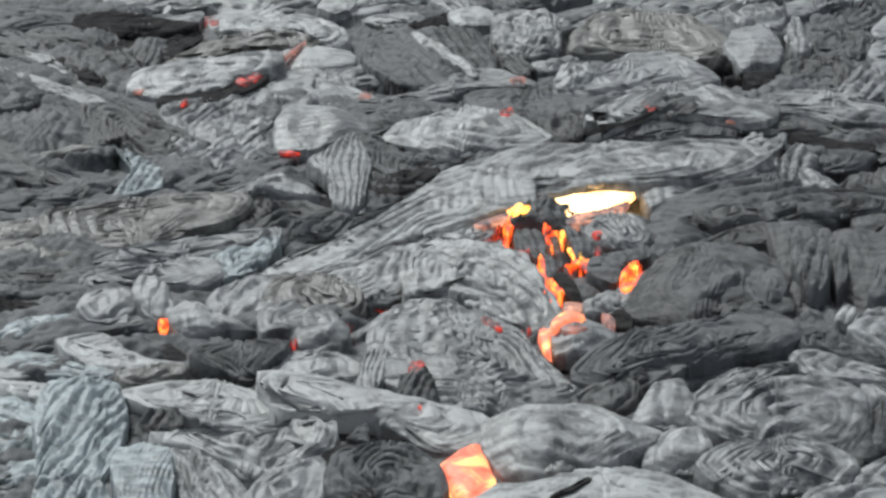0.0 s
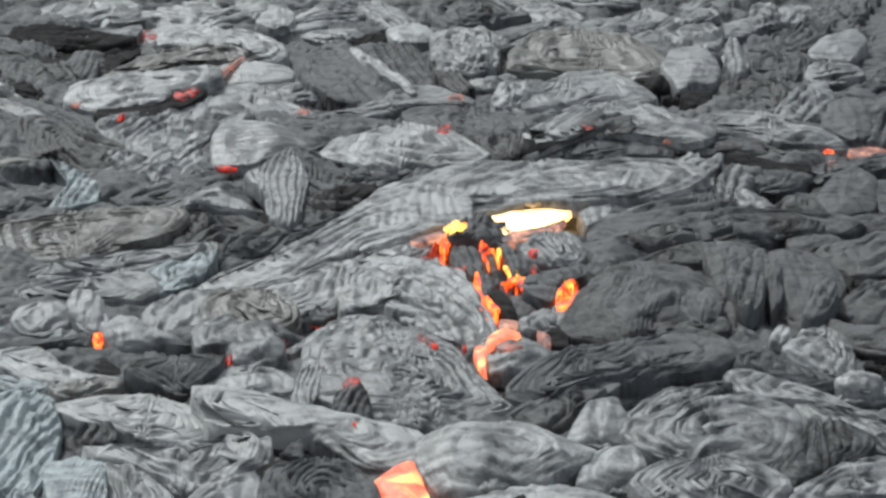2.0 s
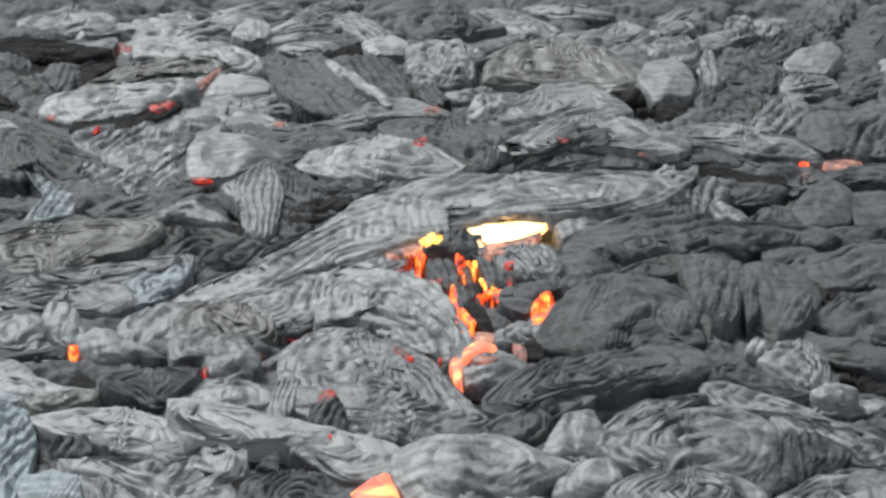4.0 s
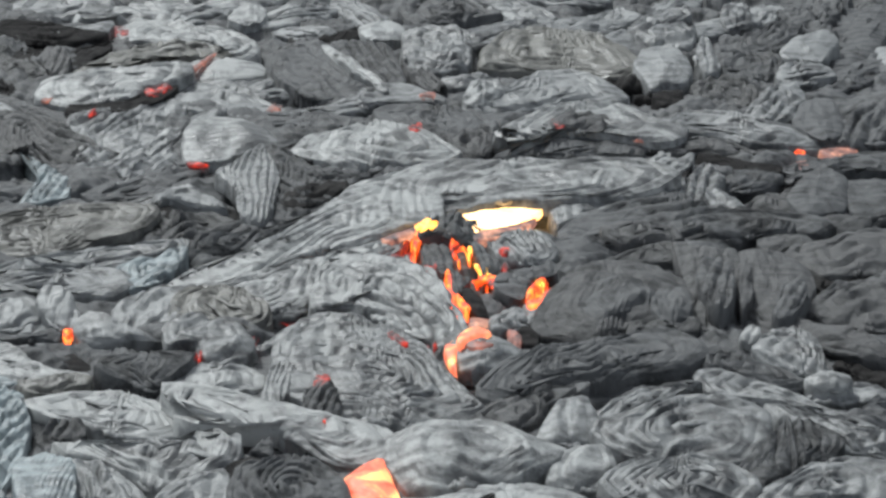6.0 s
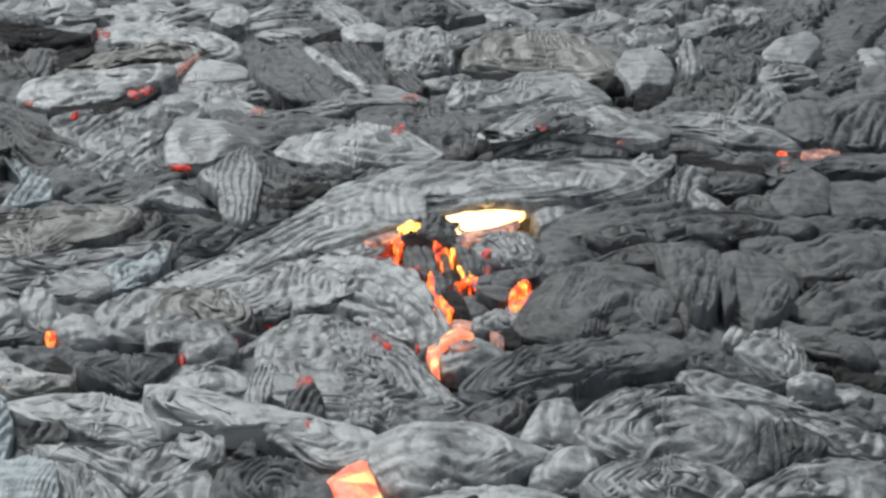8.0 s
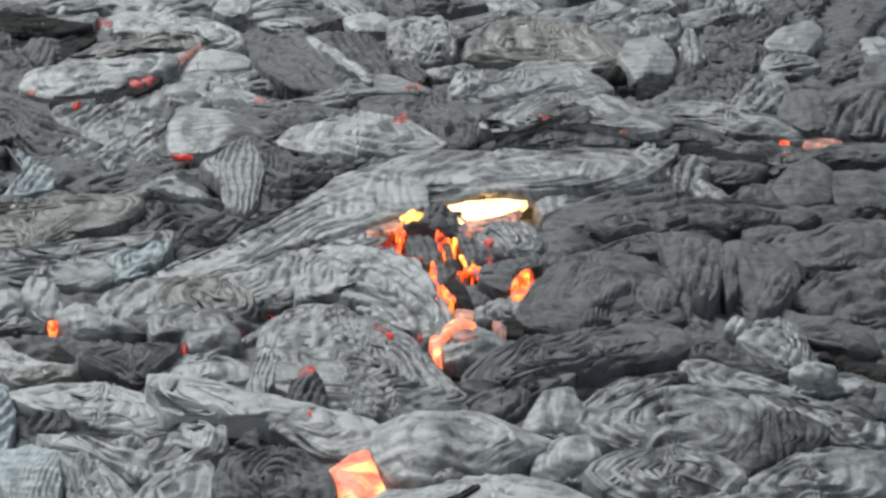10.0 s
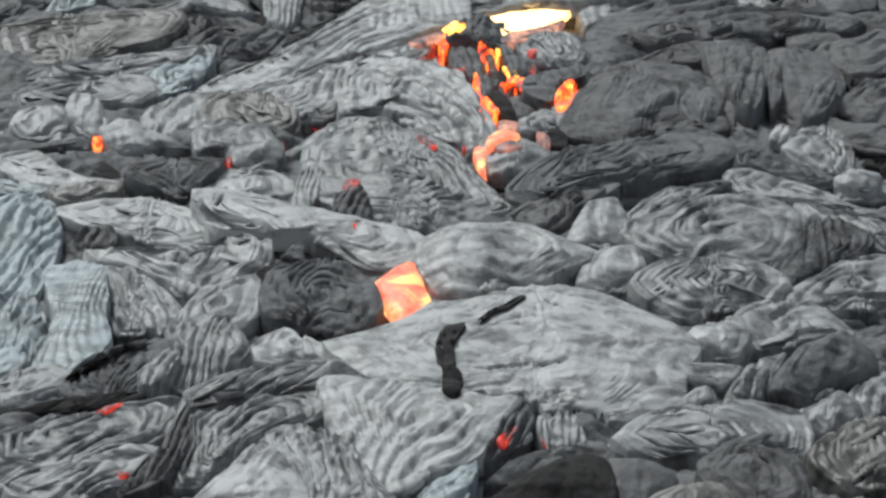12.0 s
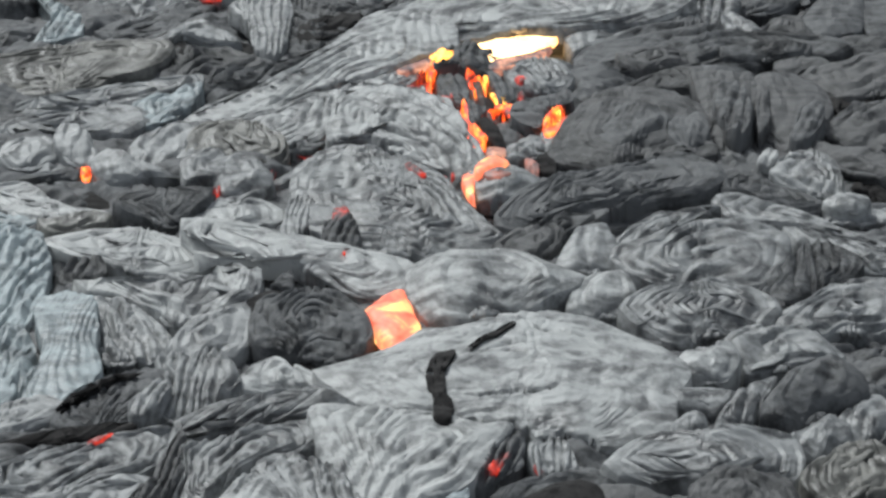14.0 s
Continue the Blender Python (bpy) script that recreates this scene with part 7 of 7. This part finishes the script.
# ---------- crust over the breakouts ----------
lobe("lava_lobe", "dark grey smooth lava swell on the cooled field", "lava lobe", "dark", (0.229, 13.067, -0.001), (0.254, 0.091, 0.015), (-0.001, 0.015, 0.002), (0, -0.007, 0.043), "smooth", 3, 0.012, square=2.3, round_=0.7)
lobe("lava_lobe", "dark grey smooth lava swell on the cooled field", "lava lobe", "dark", (-0.144, 12.787, 0.007), (0.083, 0.051, 0.008), (-0.002, 0.009, 0.003), (0.002, -0.009, 0.033), "smooth", 3, 0.012, square=2.3, round_=0.7)

# ---------- molten lava ----------
flow("molten_toe", "bright orange-pink molten lava toe emerging from crust", "molten lava", "toe", ((0.009, 10.891), (0.060, 10.992), (0.123, 11.016), (0.176, 10.943), (0.074, 10.885), (0.029, 10.821)), 0.148, 0.010, 0.014)
flow("molten_toe", "bright orange-pink molten lava toe emerging from crust", "molten lava", "toe", ((-0.046, 10.884), (0.004, 10.961), (0.019, 10.884), (0.009, 10.721), (0.019, 10.630), (-0.023, 10.722)), 0.104, 0.017, 0.014)
# black sheets on the crust, drawn for the shade inside cracks
flow("lava_crevice", "black sheet draped on lava crust for crevice shade", "lava crevice", "black", ((-0.182, 8.870), (-0.146, 9.028), (-0.065, 9.042), (-0.106, 8.888), (-0.101, 8.760), (-0.149, 8.746)), 0.132, 0.000, 0.001)
flow("lava_crevice", "black sheet draped on lava crust for crevice shade", "lava crevice", "black", ((-0.152, 8.762), (-0.101, 8.774), (-0.076, 8.700), (-0.082, 8.435), (-0.144, 8.415)), 0.136, 0.000, 0.001)
flow("lava_crevice", "black sheet draped on lava crust for crevice shade", "lava crevice", "black", ((-0.028, 9.051), (0.052, 9.143), (0.151, 9.275), (0.162, 9.231), (0.074, 9.129), (-0.013, 9.040)), 0.166, 0.000, 0.001)
# dark sheet painted for the shadow in a hollow of the swell
flow("lava_hollow", "dark sheet on a pale lava swell, painted for the shade of a hollow", "lava crevice", "soot", ((0.521, 14.166), (0.574, 14.325), (0.766, 14.337), (0.890, 14.257), (0.822, 14.145), (0.632, 14.150)), 0.105, 0.000, 0.001)
# shade along a fold, drawn as one more black sheet
flow("lava_crevice", "black sheet draped on lava crust for crevice shade", "lava crevice", "black", ((-1.571, 8.747), (-1.429, 8.890), (-1.223, 8.967), (-1.253, 8.945), (-1.411, 8.830), (-1.522, 8.734)), 0.097, 0.000, 0.001)
flow("molten_slot", "white-hot molten lava showing in a slot under crust", "molten lava", "hot", ((0.001, 12.814), (0.235, 12.925), (0.457, 13.014), (0.465, 12.913), (0.406, 12.774), (0.318, 12.698), (0.173, 12.614), (0.087, 12.575), (0.042, 12.686)), 0.051, 0.022, 0.012)
flow("cooling_lava_skin", "fading pink hot skin on cooling lava", "molten lava", "rosy", ((0.086, 12.399), (0.314, 12.526), (0.410, 12.625), (0.406, 12.565), (0.326, 12.431), (0.226, 12.350), (0.108, 12.277)), 0.100, 0.017, 0.012)
flow("lava_core", "golden yellow core of a lava breakout", "molten lava", "gold", ((-0.203, 12.531), (-0.083, 12.478), (-0.094, 12.409), (-0.161, 12.367)), 0.127, 0.000, 0.009)
flow("cooling_lava_skin", "fading pink hot skin on cooling lava", "molten lava", "rosy", ((-0.364, 12.383), (-0.197, 12.517), (-0.157, 12.466), (-0.334, 12.326)), 0.082, 0.010, 0.012)
flow("lava_breakout", "orange glowing lava breaking out between crust blocks", "molten lava", "orange", ((-0.256, 12.347), (-0.196, 12.446), (-0.163, 12.339), (-0.177, 12.338), (-0.229, 11.930)), 0.061, 0.000, 0.006)
flow("lava_breakout", "orange glowing lava breaking out between crust blocks", "molten lava", "orange", ((-0.020, 12.317), (0.053, 12.272), (0.091, 12.172), (0.092, 12.164), (0.042, 12.102), (-0.000, 12.110), (0.030, 12.175), (-0.014, 12.190)), 0.048, 0.000, 0.006)
flow("lava_core", "golden yellow core of a lava breakout", "molten lava", "gold", ((0.053, 12.243), (0.083, 12.245), (0.086, 12.184), (0.053, 12.115), (0.039, 12.162)), 0.032, 0.000, 0.009)
flow("lava_breakout", "orange glowing lava breaking out between crust blocks", "molten lava", "orange", ((0.076, 11.871), (0.180, 11.963), (0.217, 11.884), (0.195, 11.848), (0.181, 11.789), (0.142, 11.908), (0.126, 11.969)), 0.041, 0.000, 0.006)
flow("lava_core", "golden yellow core of a lava breakout", "molten lava", "gold", ((0.091, 12.073), (0.180, 11.957), (0.208, 11.953), (0.145, 11.917)), 0.041, 0.000, 0.009)
flow("lava_breakout", "orange glowing lava breaking out between crust blocks", "molten lava", "orange", ((-0.049, 11.978), (0.008, 11.881), (0.019, 11.772), (-0.021, 11.997)), 0.020, 0.000, 0.006)
flow("lava_breakout", "orange glowing lava breaking out between crust blocks", "molten lava", "orange", ((-0.044, 11.413), (0.003, 11.706), (0.049, 11.579), (0.073, 11.508), (0.017, 11.304), (-0.027, 11.334)), 0.063, 0.000, 0.006)
flow("cooling_lava_skin", "fading pink hot skin on cooling lava", "molten lava", "rosy", ((0.072, 11.426), (0.161, 11.408), (0.187, 11.334), (0.069, 11.320)), 0.032, 0.005, 0.012)
flow("lava_breakout", "orange glowing lava breaking out between crust blocks", "molten lava", "orange", ((0.343, 11.685), (0.381, 11.818), (0.450, 11.869), (0.462, 11.592), (0.439, 11.522), (0.372, 11.457), (0.339, 11.516)), 0.076, 0.000, 0.006)
flow("lava_core", "golden yellow core of a lava breakout", "molten lava", "gold", ((0.368, 11.786), (0.409, 11.842), (0.448, 11.867), (0.421, 11.541), (0.389, 11.852)), 0.027, 0.000, 0.009)
flow("red_lava_glow", "dull red glow of lava in a crevice", "molten lava", "red", ((0.214, 12.215), (0.269, 12.234), (0.263, 12.155), (0.230, 12.173)), 0.083, 0.000, 0.006)
flow("red_lava_glow", "dull red glow of lava in a crevice", "molten lava", "red", ((-0.146, 11.836), (-0.091, 12.048), (-0.105, 11.766)), 0.107, 0.000, 0.006)
flow("red_lava_glow", "dull red glow of lava in a crevice", "molten lava", "red", ((0.226, 12.094), (0.257, 12.116), (0.255, 11.891)), 0.052, 0.000, 0.006)
flow("red_lava_glow", "dull red glow of lava in a crevice", "molten lava", "red", ((-0.322, 11.862), (-0.224, 12.434), (-0.227, 11.839)), 0.096, 0.000, 0.006)
flow("cooling_lava_skin", "faint rosy glow in cooling lava skin", "molten lava", "blush", ((0.036, 10.865), (0.124, 10.872), (0.186, 10.845), (0.111, 10.810)), 0.141, 0.000, 0.006)
flow("red_lava_glow", "dull red glow of lava in a crevice", "molten lava", "red", ((-0.131, 10.794), (-0.086, 11.093), (-0.075, 10.993), (-0.108, 10.700)), 0.085, 0.000, 0.006)
flow("red_lava_glow", "dull red glow of lava in a crevice", "molten lava", "red", ((-0.278, 10.937), (-0.214, 10.849), (-0.198, 10.797), (-0.238, 10.811), (-0.302, 10.897)), 0.159, 0.000, 0.006)
flow("cooling_lava_skin", "faint rosy glow in cooling lava skin", "molten lava", "blush", ((0.245, 11.273), (0.308, 11.189), (0.274, 10.861)), 0.052, 0.000, 0.006)
flow("molten_toe", "bright orange-pink molten lava toe emerging from crust", "molten lava", "toe", ((-0.443, 9.531), (-0.390, 9.631), (-0.340, 9.704), (-0.278, 9.724), (-0.241, 9.568), (-0.203, 9.426), (-0.210, 9.311), (-0.268, 9.242), (-0.318, 9.234), (-0.369, 9.311), (-0.418, 9.450)), 0.071, 0.025, 0.045)
flow("lava_breakout", "orange glowing lava breaking out between crust blocks", "molten lava", "orange", ((-1.784, 11.194), (-1.743, 11.185), (-1.733, 11.142), (-1.751, 11.080), (-1.775, 11.140)), 0.029, 0.000, 0.006)
flow("red_lava_glow", "dull red glow of lava in a crevice", "molten lava", "red", ((-1.149, 10.741), (-1.128, 10.903), (-1.118, 10.864), (-1.139, 10.724)), 0.093, 0.000, 0.006)
flow("red_lava_glow", "dull red glow of lava in a crevice", "molten lava", "red", ((-0.911, 11.027), (-0.888, 11.222), (-0.893, 11.201), (-0.904, 10.994)), 0.053, 0.000, 0.006)
flow("red_lava_glow", "dull red glow of lava in a crevice", "molten lava", "red", ((-0.604, 10.508), (-0.537, 10.534), (-0.538, 10.360), (-0.581, 10.350)), 0.129, 0.000, 0.006)
flow("red_lava_glow", "dull red glow of lava in a crevice", "molten lava", "red", ((-0.541, 10.036), (-0.493, 9.999), (-0.529, 10.020)), 0.125, 0.000, 0.006)
flow("red_lava_glow", "dull red glow of lava in a crevice", "molten lava", "red", ((-0.820, 11.488), (-0.729, 11.534), (-0.742, 11.515), (-0.808, 11.499)), -0.014, 0.000, 0.006)
flow("red_lava_glow", "dull red glow of lava in a crevice", "molten lava", "red", ((-1.399, 8.450), (-1.343, 8.469), (-1.293, 8.481), (-1.331, 8.456), (-1.369, 8.424)), 0.109, 0.000, 0.006)
flow("red_lava_glow", "dull red glow of lava in a crevice", "molten lava", "red", ((-1.273, 8.028), (-1.230, 8.029), (-1.232, 8.007), (-1.261, 7.995)), 0.083, 0.000, 0.006)
flow("red_lava_glow", "dull red glow of lava in a crevice", "molten lava", "red", ((0.041, 8.187), (0.073, 8.241), (0.117, 8.284), (0.131, 8.275), (0.097, 8.228), (0.067, 8.176)), 0.114, 0.000, 0.006)
flow("red_lava_glow", "dull red glow of lava in a crevice", "molten lava", "red", ((0.208, 8.281), (0.232, 8.272), (0.227, 8.238), (0.212, 8.262)), 0.079, 0.000, 0.006)
flow("red_lava_glow", "dull red glow of lava in a crevice", "molten lava", "red", ((-2.205, 16.445), (-2.152, 16.411), (-2.096, 16.360), (-2.088, 16.236), (-2.160, 16.286)), 0.026, 0.000, 0.006)
flow("red_lava_glow", "dull red glow of lava in a crevice", "molten lava", "red", ((-1.831, 14.912), (-1.784, 14.945), (-1.705, 14.989), (-1.676, 14.957), (-1.724, 14.840), (-1.801, 14.794)), 0.074, 0.000, 0.006)
flow("red_lava_glow", "dull red glow of lava in a crevice", "molten lava", "red", ((-2.109, 14.503), (-2.078, 14.560), (-2.067, 14.520), (-2.098, 14.462)), 0.053, 0.000, 0.006)
flow("red_lava_glow", "dull red glow of lava in a crevice", "molten lava", "red", ((-1.473, 13.713), (-1.355, 13.685), (-1.345, 13.670), (-1.447, 13.665)), 0.018, 0.000, 0.006)
flow("cooling_lava_skin", "faint rosy glow in cooling lava skin", "molten lava", "blush", ((-2.432, 14.801), (-2.357, 14.822), (-2.379, 14.777)), 0.033, 0.000, 0.006)
flow("cooling_lava_skin", "faint rosy glow in cooling lava skin", "molten lava", "blush", ((-1.634, 15.297), (-1.483, 15.688), (-1.492, 15.600), (-1.613, 15.260)), 0.097, 0.000, 0.006)
flow("cooling_lava_skin", "faint rosy glow in cooling lava skin", "molten lava", "blush", ((-1.104, 14.734), (-1.030, 14.950), (-1.023, 14.747), (-1.079, 14.694)), 0.003, 0.000, 0.006)
flow("red_lava_glow", "dull red glow of lava in a crevice", "molten lava", "red", ((0.534, 14.272), (0.588, 14.279), (0.626, 14.174), (0.568, 14.140)), 0.115, 0.000, 0.006)
flow("red_lava_glow", "dull red glow of lava in a crevice", "molten lava", "red", ((-0.270, 14.132), (-0.200, 14.347), (-0.191, 14.103), (-0.254, 14.101)), 0.093, 0.000, 0.006)
flow("cooling_lava_skin", "faint rosy glow in cooling lava skin", "molten lava", "blush", ((-0.218, 14.912), (-0.119, 14.933), (-0.128, 14.844), (-0.200, 14.808)), 0.061, 0.000, 0.006)
flow("lava_breakout", "orange glowing lava breaking out between crust blocks", "molten lava", "orange", ((1.836, 13.917), (1.896, 14.060), (1.947, 14.059), (1.922, 13.949), (1.875, 13.922)), 0.006, 0.000, 0.006)
flow("cooling_lava_skin", "faint rosy glow in cooling lava skin", "molten lava", "blush", ((1.890, 13.943), (1.928, 13.627), (1.918, 13.592), (1.854, 13.617)), 0.045, 0.000, 0.006)
flow("cooling_lava_skin", "fading pink hot skin on cooling lava", "molten lava", "rosy", ((2.021, 14.050), (2.124, 14.113), (2.251, 14.053), (2.093, 13.929)), 0.009, 0.009, 0.012)
flow("cooling_lava_skin", "faint rosy glow in cooling lava skin", "molten lava", "blush", ((0.977, 14.084), (1.054, 14.058), (1.039, 14.054)), 0.044, 0.000, 0.006)
